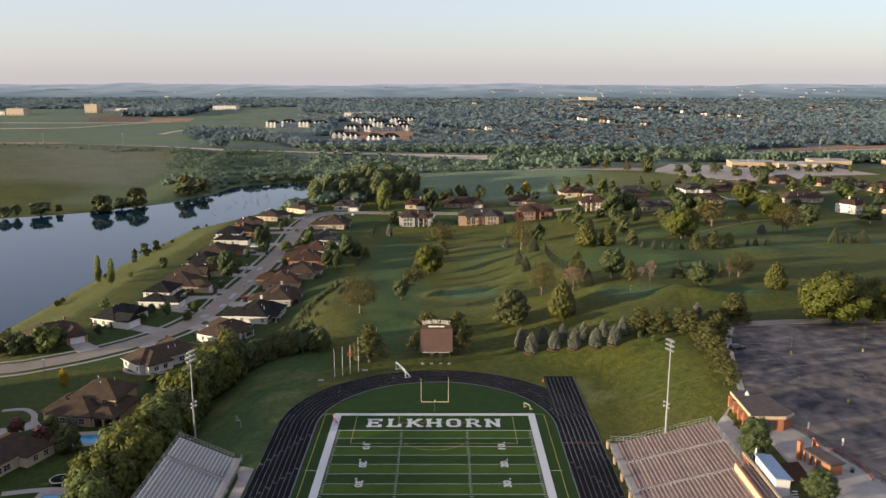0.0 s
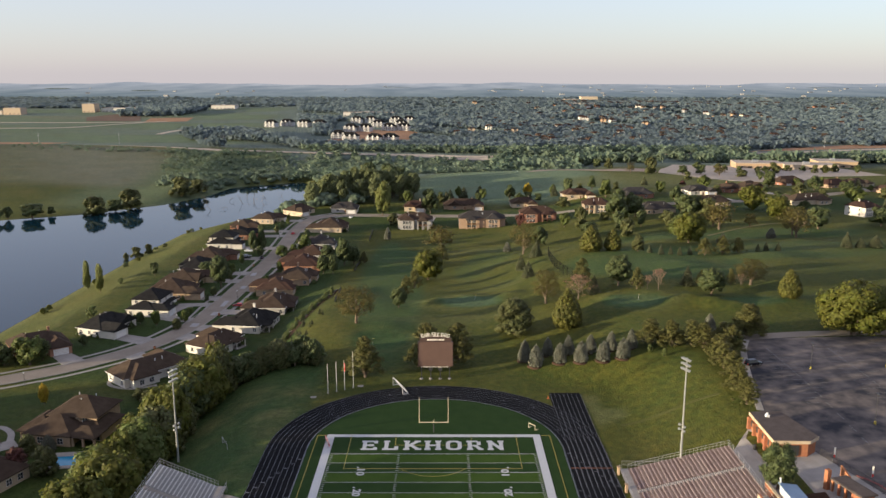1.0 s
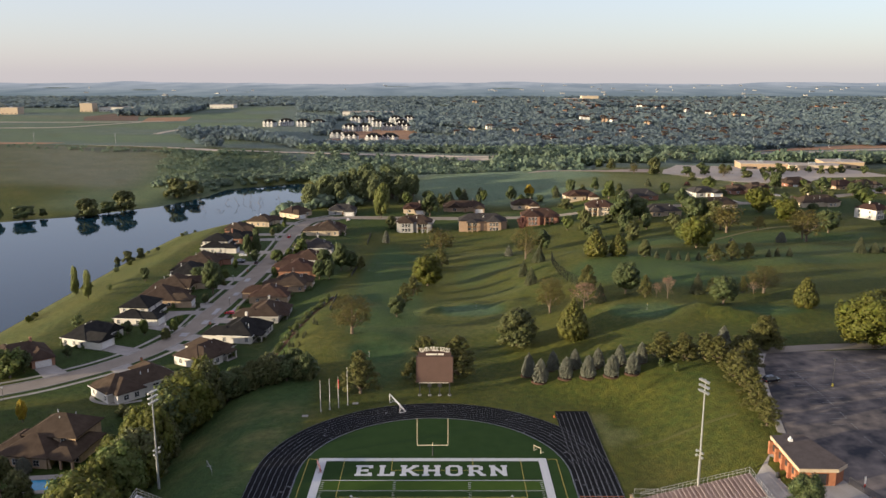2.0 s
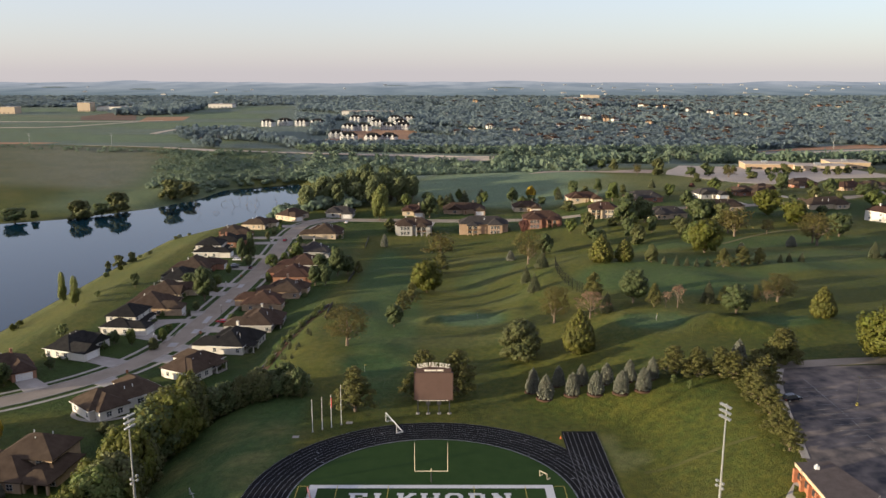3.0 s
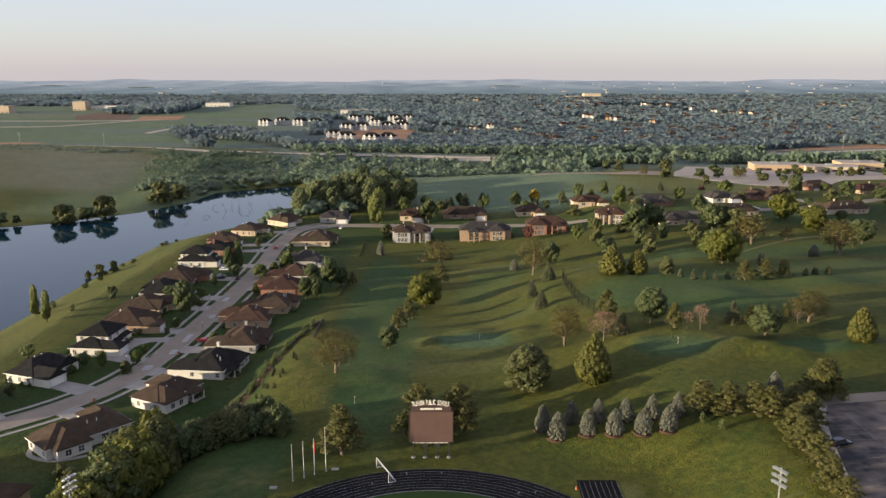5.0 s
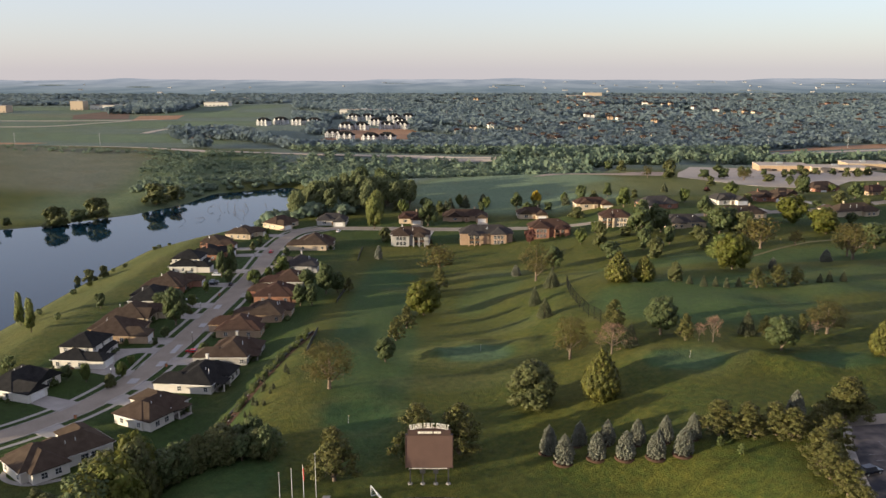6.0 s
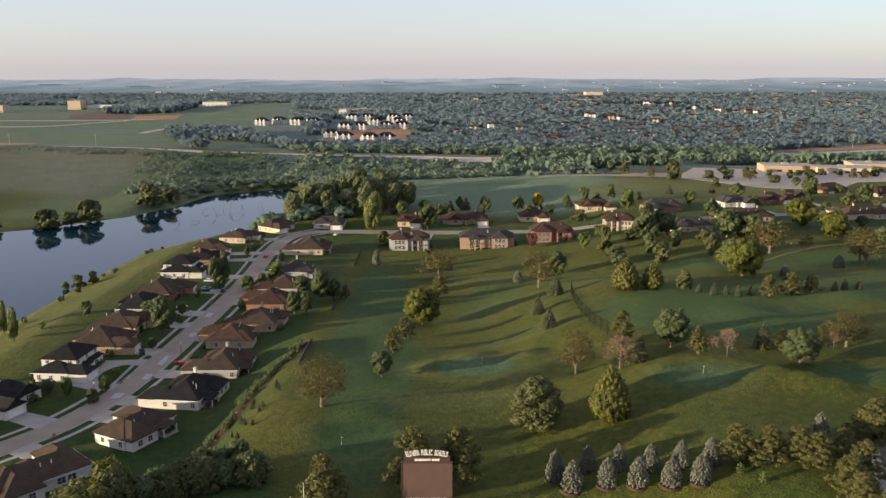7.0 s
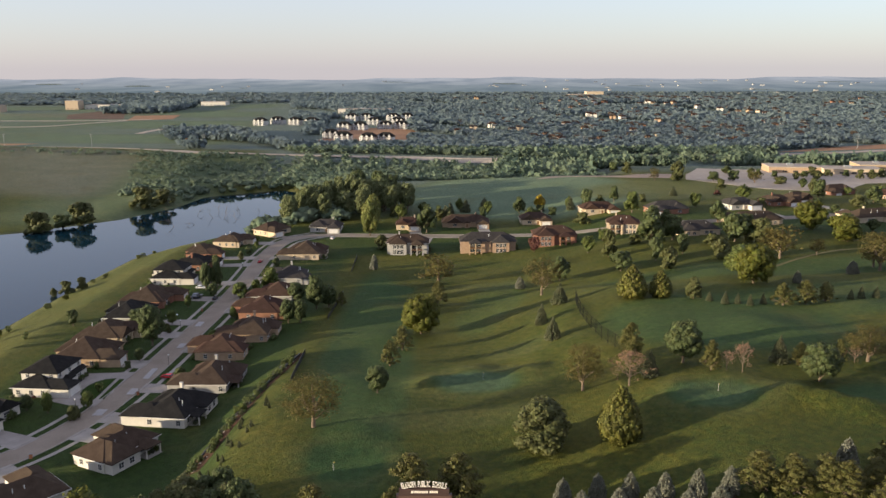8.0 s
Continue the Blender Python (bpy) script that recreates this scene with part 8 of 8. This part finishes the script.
make_terrace([(-50.8, 118), (-49.5, 130), (-47.5, 145), (-44.5, 164)], "low dark retaining wall between shrub beds")
make_terrace([(-57.5, 92), (-55.5, 103), (-53.5, 115), (-51, 131), (-48, 150)], "low dark retaining wall behind the gardens")
first = None
for k in range(46):
    f = k / 46
    y = 84 + 80 * f + bed.uniform(-1, 1)
    x = -56.5 + 0.15 * (y - 88) + bed.uniform(-2.2, 1.4)
    m = pose(x, y, hz(x, y) + 0.12, bed.uniform(-20, 20), bed.uniform(-20, 20), bed.uniform(0, 360)) @ Matrix.Diagonal((bed.uniform(0.3, 0.75), bed.uniform(0.3, 0.6), bed.uniform(0.25, 0.5), 1))
    if first is None:
        bm = bmesh.new()
        bmesh.ops.create_icosphere(bm, subdivisions=2, radius=1.0)
        for v in bm.verts:
            v.co *= bed.uniform(0.82, 1.12)
        first = tagged(part("boulder", bm, STONE, None), "pale rough boulder in the shrub bed", "stone", "boulders in the bed")
        first.matrix_basis = m
    else:
        copy_thing(first, m)


# ---- foundation shrubs before the street houses ----
def make_bush(seed, kind):
    rng = np.random.default_rng(seed)
    c = [(0, 0, 0.45), (0.3, 0.1, 0.4), (-0.28, 0.12, 0.38), (0.05, -0.3, 0.36), (0.0, 0.15, 0.7)]
    v, f = leaf_quads(rng, c, [0.42, 0.3, 0.3, 0.3, 0.3], 26, 0.16, 0.2, 0.9, 0, 0.85)
    b = from_arrays("garden_shrub", v, f, LEAVES[kind])
    return tagged(b, "clipped %s garden shrub beside a house" % {"shrub": "green", "spruce": "dark evergreen", "lime": "light green", "redleaf": "purple"}[kind], "shrub", "foundation shrubs")


bushes = [make_bush(40 + i, k) for i, k in enumerate(("shrub", "spruce", "lime", "redleaf"))]
placed = set()
for hs, w, d, g in STREET_HOUSES:
    if hs.matrix_basis.translation.y > 365:
        continue
    sites = [(d / 2 + 1.0, -g * w * (0.22 + 0.07 * k)) for k in range(4)] + [(-d / 2 - 0.9, g * (w * (0.1 + 0.09 * k) + 1.5)) for k in range(3)] + [(-d * 0.4 + d * 0.26 * k, -w / 2 - 1.0) for k in range(4)]
    for sx, sy in sites:
        if bed.random() < 0.25:
            continue
        p = hs.matrix_basis @ Vector((sx + bed.uniform(-0.3, 0.3), sy + bed.uniform(-0.4, 0.4), 0))
        s = bed.uniform(0.8, 1.7)
        m = pose(p.x, p.y, hz(p.x, p.y), 0, 0, bed.uniform(0, 360)) @ Matrix.Diagonal((s, s, s * bed.uniform(0.8, 1.3), 1))
        i = bed.choice((0, 0, 1, 1, 2, 3))
        if i in placed:
            copy_thing(bushes[i], m)
        else:
            placed.add(i)
            bushes[i].matrix_basis = m

# ---- behind the sunlit bleachers ----
SIDEWALL = empty("ramp_wall", pose(63.6, 0, 0), "cream-faced brick ramp wall at the back of the bleachers", "wall")
for name, mat, x0, x1, z1 in (("cream_face", PALE_TRIM, -0.2, 0.0, 7.5), ("brickwork", BRICK, 0.0, 0.35, 7.6)):
    bm = bmesh.new()
    box(bm, x0, -112, 5.0, x1, -41.5, z1)
    part(name, bm, mat, SIDEWALL)
tagged(drape("mulch_square", [(73.8, -39.1), (77.9, -38.8), (77.4, -47.1), (72.8, -47.5)], 0.14, MULCH, 6.0), "square dark mulch bed in the plaza", "garden bed", kind="structure")
tagged(lane("kerb", smooth_line([(87.5, -32), (90, -36), (90.6, -41), (89.8, -47)]), -0.2, 0.2, 0.22, surface("faded_red_kerb", (0.20, 0.075, 0.07), (0.32, 0.12, 0.11), 0.8, 0.85)), "faded red painted kerb at the lot", "kerb", kind="structure")
for x, y in ((85.5, -25.6), (89.2, -34.3)):
    fp = empty("feather_flag", pose(x, y, hz(x, y)), "small pale feather flag at the stadium gate", "flag", "feather flags")
    bm = bmesh.new()
    tube(bm, (0, 0, 0), (0, 0, 3.4), 0.03, 0.02, 6)
    part("pole", bm, STEEL, fp)
    bm = bmesh.new()
    box(bm, 0.02, -0.01, 1.0, 0.42, 0.01, 3.3)
    part("cloth", bm, CREAM, fp)
    bm = bmesh.new()
    box(bm, 0.02, -0.014, 1.0, 0.42, 0.014, 1.6)
    part("stripe", bm, RED, fp)
tagged(drape("pavement", [(-45.4, -112), (-40.6, -112), (-40.6, -29.5), (-45.4, -27)], 0.06, CONCRETE, 12.0), "pale concrete apron before the silver bleachers", "pavement", kind="structure")
# piers along the front of the sunlit bleachers
for k in range(12):
    y = -19 - 8 * k
    pr = empty("fence_pier", pose(41.4, y, 0), "tan stone pier along the bleacher front", "pier", "bleacher piers")
    bm = bmesh.new()
    box(bm, -0.22, -0.45, -0.2, 0.22, 0.45, 1.7)
    part("shaft", bm, WALLS["tan"], pr)
    bm = bmesh.new()
    box(bm, -0.3, -0.53, 1.7, 0.3, 0.53, 1.82)
    part("cap", bm, WALLS["tan"], pr)
# a trodden trail over the bank
TRAIL = surface("trodden_grass", (0.058, 0.062, 0.022), (0.092, 0.090, 0.034), 0.5, 0.9, 0.1, 0, 12, 0, True)
tagged(lane("path", smooth_line([(47.5, 7.2), (55, 8.6), (62.2, 9.4), (72.8, 9.7)]), -0.45, 0.45, 0.05, TRAIL), "faint trodden trail over the grass bank", "path", kind="structure")


# ---- farther off: apartments, school, scattered houses, hills ----
BRIGHT_WALL = surface("bright_white_siding", (0.46, 0.45, 0.43), (0.56, 0.55, 0.52), 0.3, 0.8, 0, 0, 12, 0.04)


def make_apartment(x, y, turn, w, label="white apartment block with dark gabled roofs", storeys=3):
    z = hz(x, y)
    a = empty("apartment_building", pose(x, y, z, 0, 0, turn - 22), label, "apartment building", "white apartment blocks")
    d, hgt = 13.0, 2.7 * storeys
    shared("wall", ("apt_wall", w), lambda bm: box(bm, -w / 2, -d / 2, -2, w / 2, d / 2, hgt), BRIGHT_WALL, a, Matrix.Identity(4))
    def roof(bm):
        hip_roof(bm, -w / 2, -d / 2, w / 2, d / 2, hgt, 5.8, 0.9)
        for k in range(3):
            cx = -w / 2 + w * (k + 0.5) / 3
            hip_roof(bm, cx - 2.6, -d / 2 - 1.2, cx + 2.6, d / 2 - 3, hgt, 3.6, 0.5, "y-")
    shared("roof", ("apt_roof", w), roof, ROOFS["black"], a, Matrix.Identity(4))
    for k in range(3):
        cx = -w / 2 + w * (k + 0.5) / 3
        def bay(bm):
            box(bm, -2.4, -1.74, -2, 2.4, 0.5, hgt - 0.3)
            vs = [bm.verts.new(q) for q in ((-2.4, -1.75, hgt - 0.3), (2.4, -1.75, hgt - 0.3), (0, -1.75, hgt + 2.9))]
            bm.faces.new(vs)
        shared("gable_bay", "apt_bay", bay, BRIGHT_WALL, a, pose(cx, -d / 2, 0))
        for s in range(storeys):
            for off in (-1.5, 1.5, 5.0):
                if abs(cx + off) < w / 2:
                    yy = -d / 2 - (1.76 if abs(off) < 2 else 0.02)
                    shared("window", "apt_window", lambda bm: box(bm, -0.7, -0.06, -0.75, 0.7, 0.06, 0.75), GLASS, a, pose(cx + off, yy, 1.5 + 2.7 * s))


for x, y, turn, w in ((-161, 1108, 22, 23), (-137, 1062, 14, 24), (-99, 1038, 4, 23), (-76, 1042, 6, 23), (-158, 1255, 8, 23), (-133, 1258, 8, 23), (-93, 1274, 8, 23), (-67, 1278, 8, 23),
                      (-168, 1462, 8, 23), (-141, 1465, 8, 23), (-91, 1463, 8, 23), (-65, 1466, 8, 23), (-228, 1364, 6, 25), (-258, 1368, 6, 23), (-292, 1384, 4, 25), (-318, 1360, 4, 23), (-118, 1360, 8, 23), (-76, 1362, 8, 23)):
    make_apartment(x, y, turn, w)
PALE_EARTH = surface("pale_gravel", (0.27, 0.205, 0.165), (0.36, 0.28, 0.225), 0.05, 0.95, 0.1, 0, 10, 0, True)
SOIL = surface("bare_soil", (0.26, 0.15, 0.09), (0.36, 0.22, 0.13), 0.03, 0.95, 0.2, 0, 10, 0, True)
tagged(drape("bare_earth", [(-110, 985), (-40, 990), (-30, 1035), (-105, 1008)], 0.15, SOIL, 30), "bare brown earth beside the apartments", "soil", kind="structure")
tagged(drape("bare_earth", [(-600, 1478), (-631, 1611), (-541, 1621), (-522, 1512)], 0.2, SOIL, 60), "strip of bare brown earth", "soil", kind="structure")
tagged(drape("bare_earth", [(80, 578), (112, 590), (160, 584), (205, 590), (215, 640), (120, 632)], 0.12, PALE_EARTH, 12), "pale bare earth above the meadow", "soil", kind="structure")
tagged(drape("bare_earth", [(-175, 1030), (-40, 1000), (-36, 1290), (-170, 1290)], 0.14, SOIL, 40), "bare earth and new lawns among the apartments", "soil", kind="structure")
PALE = surface("pale_paving", (0.34, 0.285, 0.225), (0.44, 0.375, 0.305), 0.03, 0.85, 0.05, 0, 12, 0, True)
tagged(drape("parking_lot", [(205, 582), (222, 640), (257, 722), (306, 706), (352, 702), (420, 690), (430, 600), (356, 584), (330, 552), (311, 531), (286, 534), (262, 538), (240, 552)], 0.12, PALE, 12), "pale school parking lot ringed with trees", "parking lot", kind="structure")
tagged(lane("road", smooth_line(list(zip(*HIGHWAY))), -7, 7, 0.25, PALE), "pale highway crossing the valley", "road", kind="structure")
for line in ([(-1150, 1495), (-867, 1484), (-689, 1480), (-560, 1505)], [(-1000, 1290), (-800, 1325), (-694, 1345), (-640, 1420), (-600, 1478)], [(-473, 1191), (-470, 1250), (-452, 1310), (-400, 1345)]):
    tagged(lane("road", smooth_line(line), -6, 6, 0.25, PALE), "pale road across the fields", "road", kind="structure")
DARK_SOIL = surface("ploughed_soil", (0.12, 0.085, 0.062), (0.18, 0.125, 0.09), 0.02, 0.95, 0.2, 0, 10, 0, True)
tagged(drape("bare_earth", [(-732, 1519), (-785, 1645), (-765, 1756), (-695, 1729), (-619, 1516)], 0.2, DARK_SOIL, 50), "dark ploughed earth beyond the fields", "soil", kind="structure")
tagged(drape("bare_earth", [(-700, 985), (-560, 988), (-545, 1020), (-700, 1030)], 0.2, SOIL, 40), "tan bare earth beyond the hill", "soil", kind="structure")
tagged(drape("bare_earth", [(-382, 1118), (-352, 1108), (-330, 1062), (-332, 1030), (-345, 1040), (-356, 1080)], 0.2, SOIL, 30), "tan bare earth beside the wood", "soil", kind="structure")
tagged(drape("bare_earth", [(400, 885), (560, 930), (700, 968), (900, 1003), (900, 1060), (640, 1015), (480, 940)], 0.3, SOIL, 30), "brown road cutting beyond the woods", "soil", kind="structure")


def make_hall(x, y, turn, w, d, hgt, wall, label, name="school_building", group="", cat="building"):
    z = hz(x, y)
    s = empty(name, pose(x, y, z, 0, 0, turn), label, cat, group)
    bm = bmesh.new()
    box(bm, -w / 2, -d / 2, -2, w / 2, d / 2, hgt)
    part("wall", bm, wall, s)
    bm = bmesh.new()
    box(bm, -w / 2 - 0.4, -d / 2 - 0.4, hgt, w / 2 + 0.4, d / 2 + 0.4, hgt + 0.6)
    part("roof", bm, PALE, s)
    n = max(2, int(w / 9))
    for i in range(n):
        bm = bmesh.new()
        cx = -w / 2 + w * (i + 0.5) / n
        box(bm, cx - 2.2, -d / 2 - 0.1, 1.0, cx + 2.2, -d / 2 + 0.1, 2.6)
        part("window", bm, GLASS, s)
    bm = bmesh.new()
    box(bm, -w * 0.1, -3, hgt + 0.6, w * 0.02, 2, hgt + 2.4)
    part("roof_unit", bm, STEEL, s)


make_hall(338, 690, -8, 48, 30, 5.5, WALLS["tan"], "low tan school building with white flat roof", group="school wings")
make_hall(385, 672, -8, 52, 26, 5.0, WALLS["cream"], "low cream school wing with white flat roof", group="school wings")
make_hall(425, 700, -8, 40, 30, 6.5, WALLS["tan"], "cream school hall with white roof", group="school wings")
make_hall(520, 700, -8, 60, 22, 5.0, WALLS["tan"], "long pale building with flat roof", group="school wings")
make_hall(-160, 1640, 0, 110, 30, 8, WALLS["white"], "long white warehouse beyond the apartments", "warehouse", "far warehouses")
make_hall(468, 2480, 0, 52, 40, 17, WALLS["cream"], "large pale institutional building on the horizon", "hospital_building", "far buildings")
make_hall(420, 2450, 0, 70, 40, 9, WALLS["tan"], "low wing of a large pale building", "hospital_building", "far buildings")
make_hall(-860, 1850, 0, 30, 30, 20, WALLS["cream"], "pale tower block beyond the fields", "office_building", "far buildings")
make_hall(-770, 1870, 0, 130, 40, 9, WALLS["white"], "long white factory beyond the fields", "warehouse", "far warehouses")
make_hall(-1000, 1760, 0, 40, 30, 15, WALLS["cream"], "pale block beyond the fields", "office_building", "far buildings")
make_hall(-1060, 1770, 0, 60, 30, 8, WALLS["white"], "white shed beyond the fields", "warehouse", "far warehouses")
make_hall(-560, 1960, 0, 60, 40, 9, WALLS["white"], "white shed behind trees", "warehouse", "far warehouses")
make_hall(330, 1880, 0, 95, 30, 7, WALLS["white"], "long white building among the woods", "warehouse", "far warehouses")


def make_far_houses():
    rng = random.Random(21)
    forms = []
    for k, (wall, roof) in enumerate((("tan", "brown"), ("cream", "grey"), ("red", "brown"), ("white", "red"))):
        f = new("suburban_house")
        w, d = 15 + k, 11
        bm = bmesh.new()
        box(bm, -w / 2, -d / 2, -2, w / 2, d / 2, 5.8)
        part("wall", bm, WALLS[wall], f)
        bm = bmesh.new()
        hip_roof(bm, -w / 2, -d / 2, w / 2, d / 2, 5.8, 3.6, 0.5, "x-")
        hip_roof(bm, -w / 2, -d / 2 - 3, -w / 2 + 6, d / 2, 5.6, 2.4, 0.4, "y-")
        part("roof", bm, ROOFS[roof], f)
        bm = bmesh.new()
        box(bm, -w / 2 + 0.1, -d / 2 - 2.9, -2, -w / 2 + 5.9, 0, 5.6)
        part("wing", bm, WALLS[wall], f)
        for i in (0, 2):
            bm = bmesh.new()
            box(bm, -1 + 2.2 * i - 0.6, -d / 2 - 0.06, 3.4, -1 + 2.2 * i + 0.6, -d / 2 + 0.06, 4.8)
            part("window", bm, GLASS, f)
        tagged(f, "%s suburban house among trees" % ("tan", "cream", "brick", "white")[k], "house", "far suburban houses")
        forms.append(f)
    spots = []
    while len(spots) < 250:
        y = rng.uniform(980, 2300)
        u = rng.gauss(0.26, 0.13) if rng.random() < 0.75 else rng.uniform(0.02, 0.5)
        x = u * (y + 200)
        if 0.0 < u < 0.55 and abs(y - 930) > 40 and all((x - a) ** 2 + (y - b) ** 2 > 20 ** 2 for a, b in spots):
            spots.append((x, y))
    for i, (x, y) in enumerate(spots):
        f = forms[i % 4]
        m = pose(x, y, hz(x, y) + 2.6, 0, 0, rng.uniform(-40, 40)) @ Matrix.Diagonal((0.85, 0.85, 0.9, 1))
        if i < 4:
            f.matrix_basis = m
        else:
            copy_thing(f, m)


make_far_houses()
# pylons over the valley
for x, y in ((-560, 960), (-450, 965), (-300, 950), (40, 930), (180, 940), (420, 935), (520, 930), (640, 930), (10, 1500)):
    p = empty("power_pole", pose(x, y, hz(x, y)), "tall pale transmission pole in the valley", "power pole", "power poles")
    bm = bmesh.new()
    tube(bm, (0, 0, -1), (0, 0, 16), 0.25, 0.15, 6)
    part("mast", bm, STEEL, p)
    for z in (12.5, 15):
        bm = bmesh.new()
        box(bm, -2.2, -0.1, z, 2.2, 0.1, z + 0.2)
        part("crossarm", bm, STEEL, p)


# ---- the hazy distance: haze is put into a glowing colour ----
def make_backdrop():
    xs, ys = np.linspace(-3600, 3600, 240), np.linspace(2650, 4690, 60)
    gx, gy = np.meshgrid(xs, ys)
    t = (gy - 2650) / 2040
    roll = np.sin(gx * 0.0031 + gy * 0.0042) + 0.6 * np.sin(gx * 0.0083 - gy * 0.0061 + 1.0) + 0.4 * np.sin(gx * 0.017 + gy * 0.011)
    gz = ground(gx, gy) + 0.8 + (10 * t + 5) * (0.5 + 0.35 * roll) * sm(0, 0.12, t)
    i = np.arange(gx.size).reshape(gx.shape)
    faces = np.stack([i[:-1, :-1], i[:-1, 1:], i[1:, 1:], i[1:, :-1]], -1).reshape(-1, 4)
    m = surface("hazy_distance", (0.02, 0.03, 0.03), (0.05, 0.06, 0.06), 0.004, 1.0, 0, 0, 8, 0, True)
    n, ln = m.node_tree.nodes, m.node_tree.links
    bsdf = n["Principled BSDF"]
    noise_node = n.new("ShaderNodeTexNoise")
    noise_node.inputs["Scale"].default_value, noise_node.inputs["Detail"].default_value = 0.006, 6
    stretch = n.new("ShaderNodeMapping")
    stretch.inputs["Scale"].default_value = (1, 0.35, 1)
    ln.new(n.new("ShaderNodeNewGeometry").outputs["Position"], stretch.inputs["Vector"])
    ln.new(stretch.outputs["Vector"], noise_node.inputs["Vector"])
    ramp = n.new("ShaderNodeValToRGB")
    ramp.color_ramp.elements[0].position, ramp.color_ramp.elements[0].color = 0.35, (*HAZE_GLOW_A, 1)
    ramp.color_ramp.elements[1].position, ramp.color_ramp.elements[1].color = 0.70, (*HAZE_GLOW_B, 1)
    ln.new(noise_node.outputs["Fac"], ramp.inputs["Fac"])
    # farther land glows paler, as haze would make it
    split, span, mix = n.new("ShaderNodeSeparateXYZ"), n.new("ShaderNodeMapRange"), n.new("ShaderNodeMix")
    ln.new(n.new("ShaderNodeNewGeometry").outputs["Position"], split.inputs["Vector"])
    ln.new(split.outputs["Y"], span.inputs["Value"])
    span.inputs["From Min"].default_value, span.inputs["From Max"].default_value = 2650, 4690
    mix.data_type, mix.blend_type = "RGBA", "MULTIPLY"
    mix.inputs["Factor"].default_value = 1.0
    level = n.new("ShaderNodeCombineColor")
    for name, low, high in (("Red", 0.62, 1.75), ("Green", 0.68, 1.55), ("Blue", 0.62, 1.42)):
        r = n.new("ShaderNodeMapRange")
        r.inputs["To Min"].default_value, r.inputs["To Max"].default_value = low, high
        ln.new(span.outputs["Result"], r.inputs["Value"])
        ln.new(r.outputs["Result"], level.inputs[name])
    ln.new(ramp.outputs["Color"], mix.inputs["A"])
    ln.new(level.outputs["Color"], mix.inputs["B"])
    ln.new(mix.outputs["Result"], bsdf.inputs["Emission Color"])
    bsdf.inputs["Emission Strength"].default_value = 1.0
    bsdf.inputs["Specular IOR Level"].default_value = 0.0
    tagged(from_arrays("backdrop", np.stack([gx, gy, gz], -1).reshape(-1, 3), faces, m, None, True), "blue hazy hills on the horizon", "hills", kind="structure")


HAZE_GLOW_A, HAZE_GLOW_B = (0.075, 0.095, 0.125), (0.13, 0.15, 0.18)
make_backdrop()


# specks of far buildings on the hills
def make_far_blocks():
    rng = random.Random(9)
    form = new("distant_building")
    bm = bmesh.new()
    box(bm, -14, -8, -6, 14, 8, 7)
    part("wall", bm, WALLS["grey"], form)
    bm = bmesh.new()
    box(bm, -14.4, -8.4, 7, 14.4, 8.4, 8)
    part("roof", bm, ROOFS["grey"], form)
    tagged(form, "small pale building on the far hills", "building", "far buildings on the hills")
    first = None
    for i in range(70):
        y = rng.uniform(2300, 4200)
        u = rng.uniform(0.05, 0.56) if rng.random() < 0.8 else rng.uniform(-0.55, 0.0)
        x = u * (y + 200)
        m = pose(x, y, hz(x, y) + (6 if y < 2700 else 11), 0, 0, rng.uniform(-20, 20)) @ Matrix.Diagonal((rng.uniform(0.2, 0.7), 0.5, rng.uniform(0.2, 0.4), 1))
        if first is None:
            first = m
        else:
            copy_thing(form, m)
    form.matrix_basis = first


make_far_blocks()
